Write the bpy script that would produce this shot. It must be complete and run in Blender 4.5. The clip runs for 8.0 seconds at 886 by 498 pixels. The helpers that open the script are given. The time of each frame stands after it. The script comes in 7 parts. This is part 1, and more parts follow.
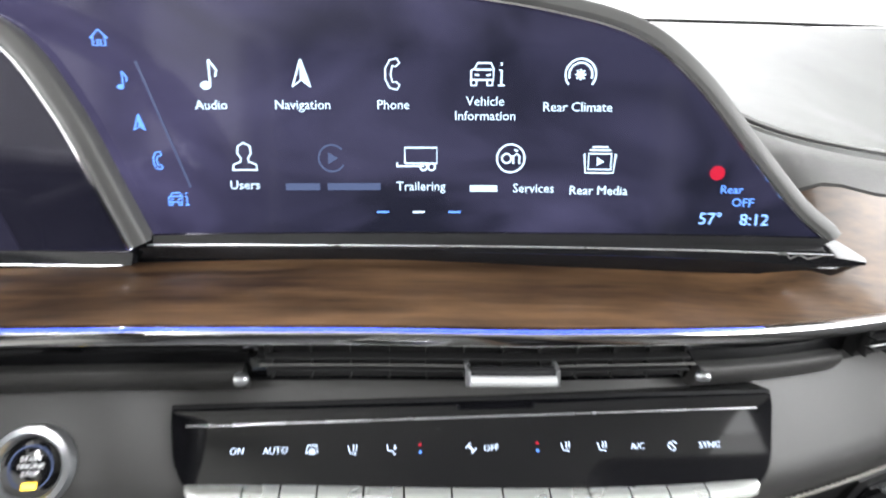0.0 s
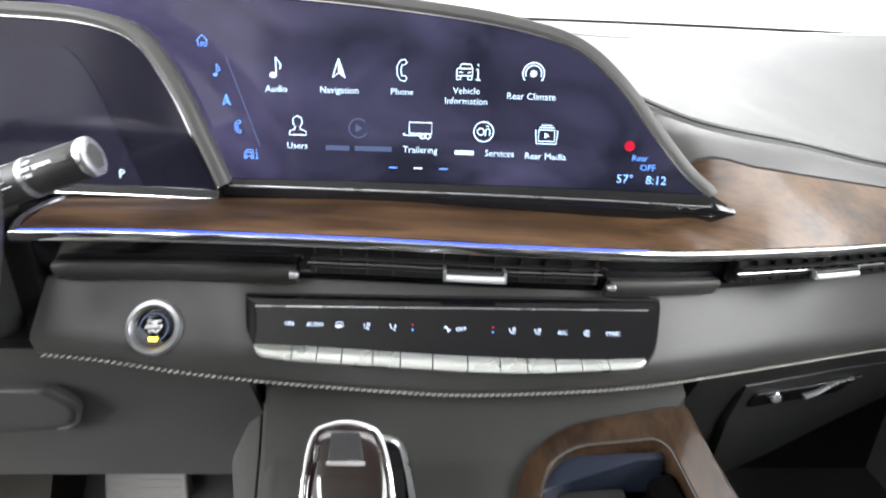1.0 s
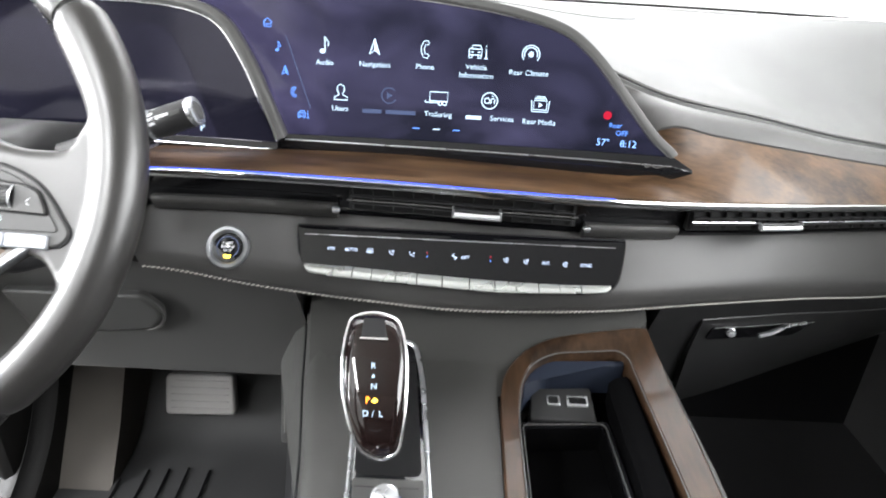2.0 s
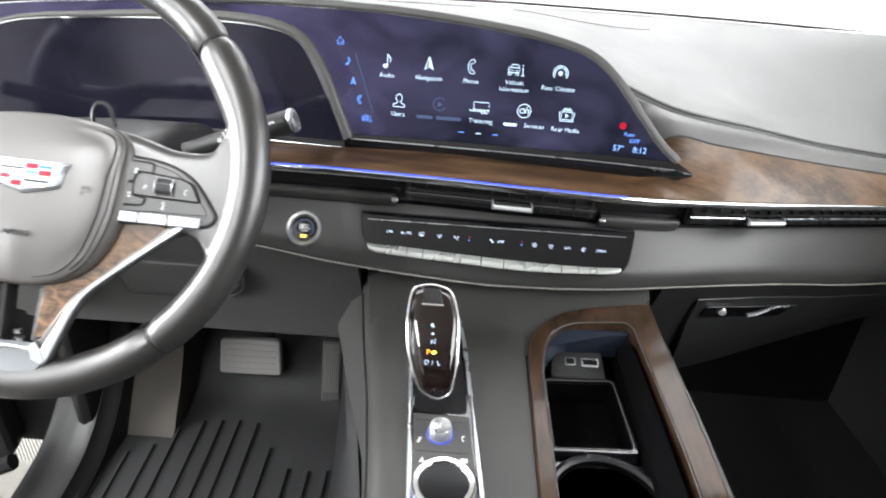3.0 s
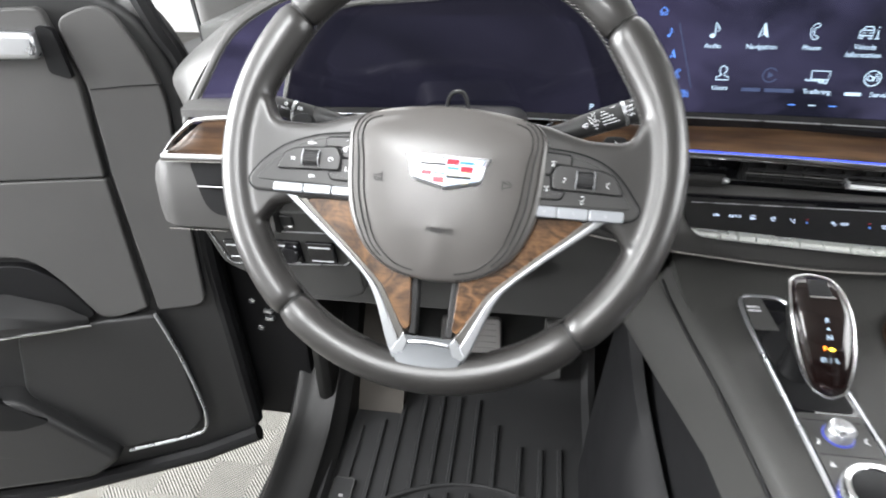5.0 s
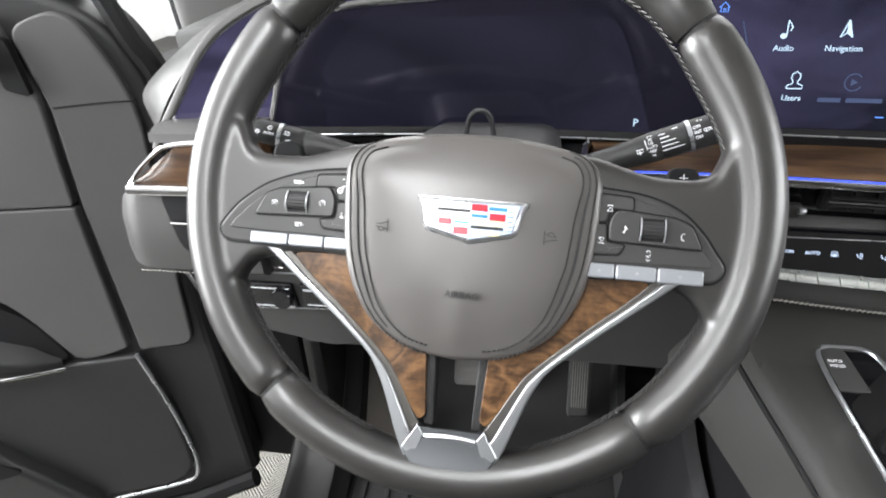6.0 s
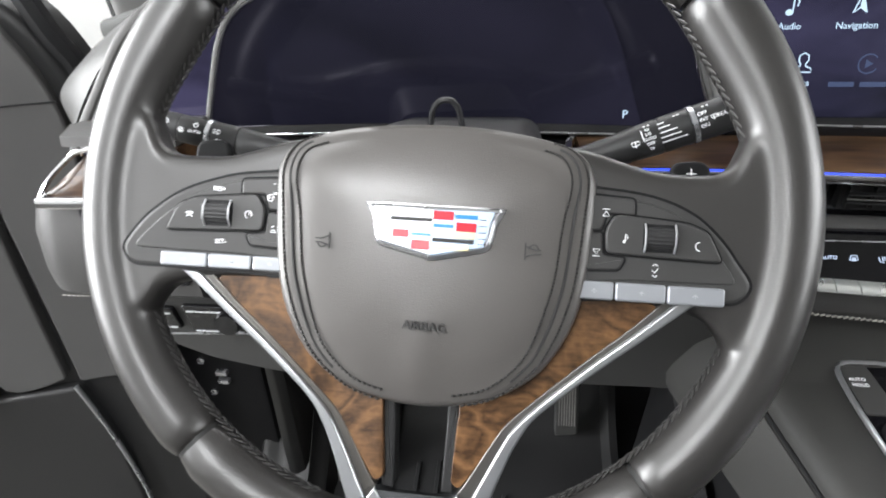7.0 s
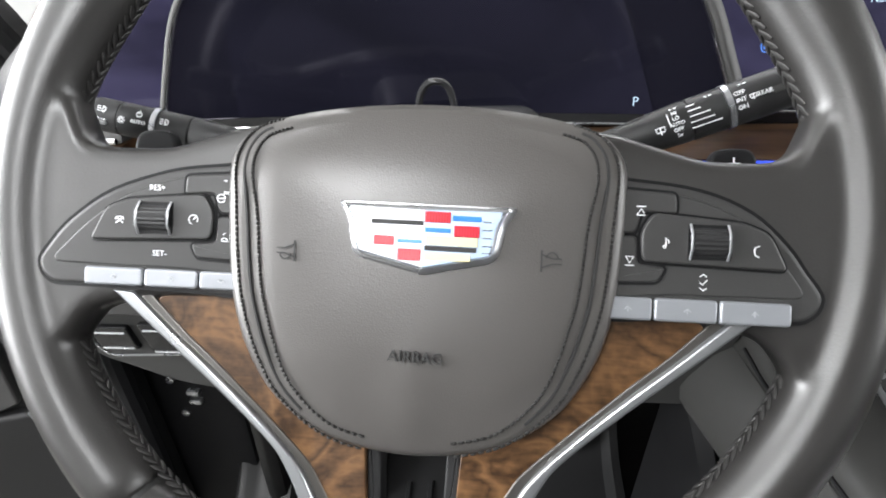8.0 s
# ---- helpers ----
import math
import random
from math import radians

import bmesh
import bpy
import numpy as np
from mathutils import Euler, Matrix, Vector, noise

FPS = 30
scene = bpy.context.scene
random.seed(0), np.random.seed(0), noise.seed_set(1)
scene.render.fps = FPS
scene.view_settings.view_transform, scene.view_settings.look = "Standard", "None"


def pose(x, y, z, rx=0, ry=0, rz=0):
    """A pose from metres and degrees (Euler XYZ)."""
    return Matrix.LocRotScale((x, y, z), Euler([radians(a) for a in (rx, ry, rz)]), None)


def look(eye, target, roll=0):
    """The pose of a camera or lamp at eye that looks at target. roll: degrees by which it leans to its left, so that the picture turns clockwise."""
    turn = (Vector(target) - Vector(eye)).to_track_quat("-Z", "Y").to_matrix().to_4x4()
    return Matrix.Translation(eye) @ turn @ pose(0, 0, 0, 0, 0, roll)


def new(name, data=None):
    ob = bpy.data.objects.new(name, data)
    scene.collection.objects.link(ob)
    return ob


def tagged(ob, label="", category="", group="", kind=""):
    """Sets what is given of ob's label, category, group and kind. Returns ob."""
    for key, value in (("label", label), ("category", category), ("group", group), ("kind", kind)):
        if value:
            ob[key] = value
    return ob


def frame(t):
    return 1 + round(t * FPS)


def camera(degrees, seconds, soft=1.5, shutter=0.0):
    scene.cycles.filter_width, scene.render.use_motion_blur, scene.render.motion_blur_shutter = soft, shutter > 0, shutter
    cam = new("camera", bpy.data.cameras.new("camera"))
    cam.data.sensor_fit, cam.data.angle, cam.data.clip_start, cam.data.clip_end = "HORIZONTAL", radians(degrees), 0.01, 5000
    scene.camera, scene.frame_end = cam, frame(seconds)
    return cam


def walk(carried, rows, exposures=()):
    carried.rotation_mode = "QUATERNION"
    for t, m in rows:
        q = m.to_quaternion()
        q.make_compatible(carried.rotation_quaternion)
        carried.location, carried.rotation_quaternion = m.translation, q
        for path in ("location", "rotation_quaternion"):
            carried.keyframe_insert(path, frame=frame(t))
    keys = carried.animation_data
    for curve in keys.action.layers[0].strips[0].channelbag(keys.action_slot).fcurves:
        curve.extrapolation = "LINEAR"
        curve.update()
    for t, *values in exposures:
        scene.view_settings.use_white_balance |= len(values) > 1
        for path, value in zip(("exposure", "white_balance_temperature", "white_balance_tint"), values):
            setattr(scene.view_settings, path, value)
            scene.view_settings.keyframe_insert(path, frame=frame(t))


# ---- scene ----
cam = camera(73.0, 8.0, soft=1.9, shutter=0.5)
PATH = [
    (0, (0.039, 0.055, 0.844), (0.154, 1.914, 0.115), 0.1),
    (0.5, (0.042, -0.019, 0.849), (0.132, 1.846, 0.131), 0.7),
    (1, (0.053, -0.096, 0.865), (0.109, 1.751, 0.1), 1.3),
    (1.5, (0.062, -0.164, 0.868), (0.072, 1.666, 0.06), 2.0),
    (1.7, (0.067, -0.187, 0.875), (0.053, 1.635, 0.049), 1.8),
    (2.8, (0.04, -0.314, 0.929), (0.003, 1.472, 0.029), 3.2),
    (3, (0.027, -0.333, 0.942), (-0.013, 1.449, 0.034), 3.4),
    (3.5, (-0.028, -0.373, 0.959), (-0.109, 1.396, 0.028), 2.9),
    (4, (-0.114, -0.381, 0.962), (-0.268, 1.362, -0.007), 1.6),
    (4.5, (-0.203, -0.375, 0.957), (-0.428, 1.346, -0.037), 0.3),
    (4.7, (-0.23, -0.36, 0.952), (-0.486, 1.351, -0.051), -0.4),
    (5.8, (-0.29, -0.233, 0.933), (-0.596, 1.461, -0.084), -2.0),
    (6, (-0.289, -0.213, 0.929), (-0.594, 1.484, -0.084), -2.3),
    (6.5, (-0.292, -0.177, 0.915), (-0.573, 1.531, -0.086), -2.6),
    (7, (-0.288, -0.143, 0.895), (-0.534, 1.574, -0.102), -2.7),
    (7.5, (-0.294, -0.111, 0.879), (-0.512, 1.612, -0.114), -2.7),
    (8, (-0.299, -0.089, 0.867), (-0.499, 1.637, -0.123), -2.8),
]
walk(cam, [(t, look(eye, target, roll)) for t, eye, target, roll in PATH], exposures=[(0, 2.76), (1.5, 2.75), (3, 2.54), (4.5, 2.38), (6.5, 2.05), (8, 1.82)])

# ---- light ----
world = bpy.data.worlds.new("booth_light")
scene.world = world
world.use_nodes = True
bg = world.node_tree.nodes["Background"]
bg.inputs["Color"].default_value = (0.98, 0.99, 1.0, 1)
bg.inputs["Strength"].default_value = 0.76


def area_lamp(name, eye, target, w, h, watts, colour=(0.97, 0.985, 1.0)):
    data = bpy.data.lights.new(name, "AREA")
    data.shape, data.size, data.size_y, data.energy, data.color = "RECTANGLE", w, h, watts, colour
    ob = new(name, data)
    ob.matrix_world = look(eye, target)
    return ob


# panels in place of outside booth tubes, over bonnet and beside open door
area_lamp("booth_lamp_front", (0.1, 2.6, 3.0), (0.1, 0.8, 0.8), 4.6, 2.0, 34)
area_lamp("booth_lamp_side", (-2.45, 0.0, 1.22), (-0.35, 0.12, 0.70), 2.0, 1.3, 72)
# fill lamp added out of view to brighten the right of the dashboard
area_lamp("booth_lamp_right", (2.6, -0.5, 1.5), (0.5, 0.43, 0.62), 3.0, 1.6, 42)
# added fill lamp in an unseen roof opening, in place of booth light
area_lamp("booth_lamp_roof", (-0.575, -0.56, 1.43), (-0.575, -0.56, 0.0), 0.14, 0.70, 4.6)


# ---- materials ----
def material(name, colour, rough=0.5, metal=0.0, grain=0.0, grain_size=400.0, vary=0.0, vary_size=8.0,
             coat=0.0, emit=None, power=0.0, spec=0.22, pebble=0.0):
    m = bpy.data.materials.new(name)
    m.use_nodes = True
    nt = m.node_tree
    b = nt.nodes["Principled BSDF"]
    b.inputs["Base Color"].default_value = (*colour, 1)
    b.inputs["Roughness"].default_value = rough
    b.inputs["Metallic"].default_value = metal
    b.inputs["Specular IOR Level"].default_value = spec
    b.inputs["Coat Weight"].default_value = coat
    b.inputs["Coat Roughness"].default_value = 0.04
    if emit:
        b.inputs["Emission Color"].default_value = (*emit, 1)
        b.inputs["Emission Strength"].default_value = power
    co = nt.nodes.new("ShaderNodeTexCoord")
    if vary:
        n = nt.nodes.new("ShaderNodeTexNoise")
        n.inputs["Scale"].default_value = vary_size
        n.inputs["Detail"].default_value = 3
        nt.links.new(co.outputs["Object"], n.inputs["Vector"])
        mix = nt.nodes.new("ShaderNodeMix")
        mix.data_type = "RGBA"
        mix.inputs["A"].default_value = (*[c * (1 - vary) for c in colour], 1)
        mix.inputs["B"].default_value = (*[min(1, c * (1 + vary)) for c in colour], 1)
        nt.links.new(n.outputs["Fac"], mix.inputs["Factor"])
        nt.links.new(mix.outputs["Result"], b.inputs["Base Color"])
        r = nt.nodes.new("ShaderNodeMapRange")
        r.inputs["From Min"].default_value, r.inputs["From Max"].default_value = 0.0, 1.0
        r.inputs["To Min"].default_value, r.inputs["To Max"].default_value = rough * 0.75, min(1, rough * 1.25)
        nt.links.new(n.outputs["Fac"], r.inputs["Value"])
        nt.links.new(r.outputs["Result"], b.inputs["Roughness"])
    if grain or pebble:
        bump = nt.nodes.new("ShaderNodeBump")
        bump.inputs["Strength"].default_value = max(grain, pebble)
        bump.inputs["Distance"].default_value = 0.0006
        if pebble:
            v = nt.nodes.new("ShaderNodeTexVoronoi")
            v.inputs["Scale"].default_value = grain_size
            nt.links.new(co.outputs["Object"], v.inputs["Vector"])
            nt.links.new(v.outputs["Distance"], bump.inputs["Height"])
        else:
            g = nt.nodes.new("ShaderNodeTexNoise")
            g.inputs["Scale"].default_value = grain_size
            g.inputs["Detail"].default_value = 3
            nt.links.new(co.outputs["Object"], g.inputs["Vector"])
            nt.links.new(g.outputs["Fac"], bump.inputs["Height"])
        nt.links.new(bump.outputs["Normal"], b.inputs["Normal"])
    return m


def wood_material(name, dark, light, scale=(3.0, 14.0, 14.0), figure=9.0, rough=0.34, coat=0.5, spec=0.10, swirl=0.0):
    m = bpy.data.materials.new(name)
    m.use_nodes = True
    nt = m.node_tree
    b = nt.nodes["Principled BSDF"]
    b.inputs["Roughness"].default_value = rough
    b.inputs["Specular IOR Level"].default_value = spec
    b.inputs["Coat Weight"].default_value = coat
    b.inputs["Coat Roughness"].default_value = 0.05
    co = nt.nodes.new("ShaderNodeTexCoord")
    mp = nt.nodes.new("ShaderNodeMapping")
    mp.inputs["Scale"].default_value = scale
    nt.links.new(co.outputs["Object"], mp.inputs["Vector"])
    warp = nt.nodes.new("ShaderNodeTexNoise")
    warp.inputs["Scale"].default_value = 1.6
    warp.inputs["Detail"].default_value = 3
    warp.inputs["Distortion"].default_value = swirl
    nt.links.new(mp.outputs["Vector"], warp.inputs["Vector"])
    wave = nt.nodes.new("ShaderNodeMath")
    wave.operation = "MULTIPLY"
    wave.inputs[1].default_value = figure
    nt.links.new(warp.outputs["Fac"], wave.inputs[0])
    fr = nt.nodes.new("ShaderNodeMath")
    fr.operation = "PINGPONG"
    fr.inputs[1].default_value = 1.0
    nt.links.new(wave.outputs[0], fr.inputs[0])
    fine = nt.nodes.new("ShaderNodeTexNoise")
    fine.inputs["Scale"].default_value = 22
    fine.inputs["Detail"].default_value = 6
    nt.links.new(mp.outputs["Vector"], fine.inputs["Vector"])
    add = nt.nodes.new("ShaderNodeMath")
    add.operation = "MULTIPLY_ADD"
    add.inputs[1].default_value = 0.55
    nt.links.new(fr.outputs[0], add.inputs[0])
    half = nt.nodes.new("ShaderNodeMath")
    half.operation = "MULTIPLY"
    half.inputs[1].default_value = 0.5
    nt.links.new(fine.outputs["Fac"], half.inputs[0])
    nt.links.new(half.outputs[0], add.inputs[2])
    long = nt.nodes.new("ShaderNodeMapping")
    long.inputs["Scale"].default_value = [k * 4 if k == min(scale) else k * 26 for k in scale]
    nt.links.new(co.outputs["Object"], long.inputs["Vector"])
    streak = nt.nodes.new("ShaderNodeTexNoise")
    streak.inputs["Scale"].default_value = 1.0
    streak.inputs["Detail"].default_value = 5
    streak.inputs["Distortion"].default_value = 0.4
    nt.links.new(long.outputs["Vector"], streak.inputs["Vector"])
    lean = nt.nodes.new("ShaderNodeMath")
    lean.operation = "MULTIPLY_ADD"
    lean.inputs[1].default_value, lean.inputs[2].default_value = 0.7, -0.35
    nt.links.new(streak.outputs["Fac"], lean.inputs[0])
    both = nt.nodes.new("ShaderNodeMath")
    both.operation = "ADD"
    nt.links.new(add.outputs[0], both.inputs[0])
    nt.links.new(lean.outputs[0], both.inputs[1])
    ramp = nt.nodes.new("ShaderNodeValToRGB")
    ramp.color_ramp.elements[0].color = (*dark, 1)
    ramp.color_ramp.elements[0].position = 0.2
    ramp.color_ramp.elements[1].color = (*light, 1)
    ramp.color_ramp.elements[1].position = 0.85
    nt.links.new(both.outputs[0], ramp.inputs["Fac"])
    nt.links.new(ramp.outputs["Color"], b.inputs["Base Color"])
    bump = nt.nodes.new("ShaderNodeBump")
    bump.inputs["Strength"].default_value = 0.08
    bump.inputs["Distance"].default_value = 0.0004
    nt.links.new(fine.outputs["Fac"], bump.inputs["Height"])
    nt.links.new(bump.outputs["Normal"], b.inputs["Normal"])
    return m


def screen_material(name, low, high, power, scale, left_haze=(0, 0, 0)):
    """A lit display behind glossy glass: soft clouds of wallpaper colour, plus reflected haze put into the glow."""
    m = bpy.data.materials.new(name)
    m.use_nodes = True
    nt = m.node_tree
    b = nt.nodes["Principled BSDF"]
    b.inputs["Base Color"].default_value = (0.004, 0.004, 0.006, 1)
    b.inputs["Roughness"].default_value = 0.09
    b.inputs["Specular IOR Level"].default_value = 0.36
    b.inputs["Specular Tint"].default_value = (0.90, 0.87, 1.0, 1)
    co = nt.nodes.new("ShaderNodeTexCoord")
    mp = nt.nodes.new("ShaderNodeMapping")
    mp.inputs["Scale"].default_value = scale
    mp.inputs["Rotation"].default_value = (0, 0.35, 0)
    nt.links.new(co.outputs["Object"], mp.inputs["Vector"])
    n = nt.nodes.new("ShaderNodeTexNoise")
    n.inputs["Scale"].default_value = 1.0
    n.inputs["Detail"].default_value = 4
    n.inputs["Distortion"].default_value = 0.6
    nt.links.new(mp.outputs["Vector"], n.inputs["Vector"])
    ramp = nt.nodes.new("ShaderNodeValToRGB")
    ramp.color_ramp.elements[0].color, ramp.color_ramp.elements[0].position = (*low, 1), 0.38
    ramp.color_ramp.elements[1].color, ramp.color_ramp.elements[1].position = (*high, 1), 0.72
    nt.links.new(n.outputs["Fac"], ramp.inputs["Fac"])
    # violet haze of reflections, stronger to the left, added to the emission
    side = nt.nodes.new("ShaderNodeSeparateXYZ")
    nt.links.new(co.outputs["Object"], side.inputs[0])
    near = nt.nodes.new("ShaderNodeMapRange")
    near.inputs["From Min"].default_value, near.inputs["From Max"].default_value = -0.02, -0.15
    nt.links.new(side.outputs["X"], near.inputs["Value"])
    puff = nt.nodes.new("ShaderNodeMath")
    puff.operation = "MULTIPLY"
    nt.links.new(near.outputs["Result"], puff.inputs[0])
    nt.links.new(n.outputs["Fac"], puff.inputs[1])
    mix = nt.nodes.new("ShaderNodeMix")
    mix.data_type, mix.blend_type = "RGBA", "ADD"
    mix.inputs["B"].default_value = (*left_haze, 1)
    nt.links.new(puff.outputs[0], mix.inputs["Factor"])
    nt.links.new(ramp.outputs["Color"], mix.inputs["A"])
    nt.links.new(mix.outputs["Result"], b.inputs["Emission Color"])
    b.inputs["Emission Strength"].default_value = power
    return m


LEATHER = material("grey_leather", (0.044, 0.0432, 0.0424), 0.40, grain_size=2200, vary=0.12, pebble=0.16, spec=0.26)
DOOR_LEATHER = material("door_leather", (0.056, 0.0552, 0.0545), 0.42, grain_size=1800, vary=0.10, pebble=0.14)
WHEEL_LEATHER = material("smooth_leather", (0.0165, 0.0156, 0.0149), 0.36, vary=0.10, vary_size=22, grain=0.14, grain_size=900, spec=0.60)
PAD = material("dash_pad_vinyl", (0.075, 0.076, 0.074), 0.5, vary=0.08, grain_size=1800, pebble=0.15)
SOFT = material("soft_grey_plastic", (0.040, 0.0398, 0.039), 0.46, vary=0.1, grain=0.2, grain_size=1500)
DARK = material("dark_plastic", (0.015, 0.015, 0.0155), 0.45, vary=0.15, grain=0.2, grain_size=1500, spec=0.3)
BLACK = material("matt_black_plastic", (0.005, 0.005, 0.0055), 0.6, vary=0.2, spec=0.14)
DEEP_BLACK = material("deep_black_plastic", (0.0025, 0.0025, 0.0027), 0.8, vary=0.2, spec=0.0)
GLOSS = material("piano_black", (0.006, 0.006, 0.007), 0.07, vary=0.1, spec=0.5)
GLASS_BLACK = material("black_glass", (0.004, 0.004, 0.005), 0.05, spec=0.5)
PILLAR = material("grey_pillar_cloth", (0.10, 0.098, 0.096), 0.8, vary=0.08, grain=0.4, grain_size=700)
GLOSS_GREY = material("gloss_grey_plastic", (0.018, 0.018, 0.019), 0.25, vary=0.1)
ICON_PANEL = material("dim_panel_icon", (0, 0, 0), 0.4, emit=(0.62, 0.76, 1.0), power=0.36)
CHROME = material("bright_chrome", (0.82, 0.82, 0.83), 0.09, metal=1.0, vary=0.05)
SATIN = material("satin_silver", (0.50, 0.51, 0.53), 0.28, metal=0.9, vary=0.06, vary_size=30)
SILVER_KEY = material("silver_keys", (0.25, 0.26, 0.28), 0.36, metal=0.5, vary=0.06, vary_size=40)
SPOKE_SILVER = material("spoke_silver", (0.34, 0.35, 0.363), 0.30, metal=0.85, vary=0.06, vary_size=30)
# darker copy of the spoke silver, with a dull reflection in its colour
SPOKE_DIM = material("spoke_grey", (0.105, 0.10, 0.094), 0.36, metal=0.8, vary=0.06, vary_size=30)
SLIDER = material("satin_slider", (0.60, 0.61, 0.62), 0.30, metal=0.5)
SWITCH_BEZEL = material("switch_bezel_plastic", (0.028, 0.0278, 0.0275), 0.36, vary=0.1, grain=0.15, grain_size=1500, spec=0.35)
PALE_BLUE = material("pale_blue_enamel", (0.36, 0.45, 0.58), 0.3, metal=0.3)
GREY_MARK = material("faint_grey_print", (0.34, 0.35, 0.37), 0.5)
SEAM_THREAD = material("seam_thread", (0.018, 0.0175, 0.017), 0.6)
WOOD_SATIN = wood_material("satin_walnut", (0.022, 0.011, 0.006), (0.095, 0.052, 0.026), scale=(2.2, 9, 9), figure=7, coat=0.1)
BEZEL = material("grey_bezel", (0.060, 0.0595, 0.058), 0.42, metal=0.1, vary=0.08)
WOOD = wood_material("open_pore_walnut", (0.016, 0.0088, 0.0052), (0.080, 0.045, 0.023), scale=(2.2, 9, 9), figure=7, coat=0.08)
WOOD_CONSOLE = wood_material("lacquered_walnut", (0.009, 0.0052, 0.0032), (0.034, 0.0195, 0.0115), scale=(9, 2.6, 9), figure=7, coat=0.22)
WOOD_WHEEL = wood_material("burl_walnut", (0.026, 0.0125, 0.0058), (0.120, 0.062, 0.027), scale=(15, 17, 15), figure=10, rough=0.34, coat=0.4, spec=0.22, swirl=0.8)
AIRBAG_LEATHER = material("airbag_leather", (0.060, 0.0562, 0.0535), 0.33, vary=0.06, vary_size=30, pebble=0.12, grain_size=1500, spec=0.5)
BASE_SILVER = material("brushed_silver", (0.085, 0.089, 0.094), 0.40, metal=0.85, vary=0.05, vary_size=40)
CLIMATE_KEY = material("bright_silver_keys", (0.66, 0.68, 0.66), 0.28, metal=0.75, vary=0.03, vary_size=20)
SELECTOR_CAP = material("dark_red_gloss", (0.006, 0.003, 0.0028), 0.06, spec=0.5)
SILL_PLASTIC = material("black_sill_plastic", (0.0075, 0.0074, 0.0073), 0.40, vary=0.25, vary_size=14, grain=0.2, grain_size=1200, spec=0.26)
DIAL_CAP = material("satin_black_cap", (0.005, 0.005, 0.0055), 0.30, vary=0.1, spec=0.12)
CONSOLE_LEATHER = material("console_leather", (0.030, 0.0298, 0.0285), 0.42, grain_size=2200, vary=0.14, pebble=0.16, spec=0.22)
RUBBER = material("black_rubber", (0.014, 0.014, 0.0145), 0.5, vary=0.25, grain=0.2, grain_size=600, spec=0.3)
CARPET = material("dark_carpet", (0.018, 0.018, 0.019), 0.95, vary=0.3, grain=0.8, grain_size=500, spec=0.15)
STITCH = material("grey_thread", (0.26, 0.25, 0.23), 0.7)
STITCH_DARK = material("dark_thread", (0.024, 0.0232, 0.0225), 0.45, spec=0.45)
WHITE_MARK = material("white_print", (0.75, 0.76, 0.78), 0.5)
EMBOSS = material("embossed_dark", (0.02, 0.02, 0.02), 0.5)
RED = material("red_enamel", (0.55, 0.03, 0.05), 0.25)
RED_DEEP = material("deep_red_enamel", (0.30, 0.012, 0.02), 0.3)
BLUE = material("blue_enamel", (0.03, 0.16, 0.50), 0.25)
GOLD = material("cream_enamel", (0.52, 0.48, 0.31), 0.3)
SILVER_PAINT = material("pale_silver_enamel", (0.44, 0.455, 0.475), 0.42, metal=0.4)
ICON = material("lit_icon", (0, 0, 0), 0.4, emit=(0.60, 0.80, 1.0), power=0.33)
ICON_BLUE = material("lit_blue_icon", (0, 0, 0), 0.4, emit=(0.10, 0.26, 0.80), power=0.40)
ICON_DIM = material("dim_icon", (0, 0, 0), 0.4, emit=(0.08, 0.11, 0.22), power=0.22)
ICON_RED = material("lit_red_icon", (0, 0, 0), 0.4, emit=(0.60, 0.008, 0.04), power=0.20)
ICON_YELLOW = material("lit_yellow_icon", (0, 0, 0), 0.4, emit=(1.0, 0.65, 0.05), power=1.2)
ICON_ORANGE = material("lit_orange_icon", (0, 0, 0), 0.4, emit=(1.0, 0.22, 0.02), power=1.2)
BLUE_LIGHT = material("blue_light_line", (0.05, 0.05, 0.1), 0.3, emit=(0.02, 0.06, 0.75), power=0.60)
BLUE_GLOW = material("faint_blue_glow", (0.03, 0.03, 0.06), 0.3, emit=(0.03, 0.06, 0.50), power=0.22)
SCREEN = screen_material("touch_screen", (0.0014, 0.0016, 0.0036), (0.0125, 0.0120, 0.0250), 1.0, (8, 8, 15), (0.008, 0.0065, 0.0145))
CLUSTER = screen_material("cluster_screen", (0.0012, 0.0012, 0.0024), (0.0030, 0.0027, 0.0046), 1.0, (6, 6, 10))
# the glass's violet reflection is painted here as a faint emission
CLUSTER_HAZE = screen_material("cluster_picture", (0.0008, 0.0008, 0.0015), (0.0027, 0.0025, 0.0044), 1.0, (5, 5, 9), (0.0013, 0.0013, 0.003))
GROUND_MAT = material("booth_floor_paint", (0.050, 0.048, 0.044), 0.6, vary=0.1)
RIDGE_MAT = material("worn_ridge_paint", (0.25, 0.242, 0.22), 0.5, vary=0.08, vary_size=30)
WHITE_WALL = material("booth_wall_paint", (0.85, 0.85, 0.84), 0.7, vary=0.03)
GLOVE_PLASTIC = material("charcoal_plastic", (0.017, 0.017, 0.0175), 0.45, vary=0.15, grain=0.2, grain_size=1500, spec=0.3)
HEADLINER = material("headliner_cloth", (0.68, 0.67, 0.64), 0.9, vary=0.05, grain=0.4, grain_size=600)


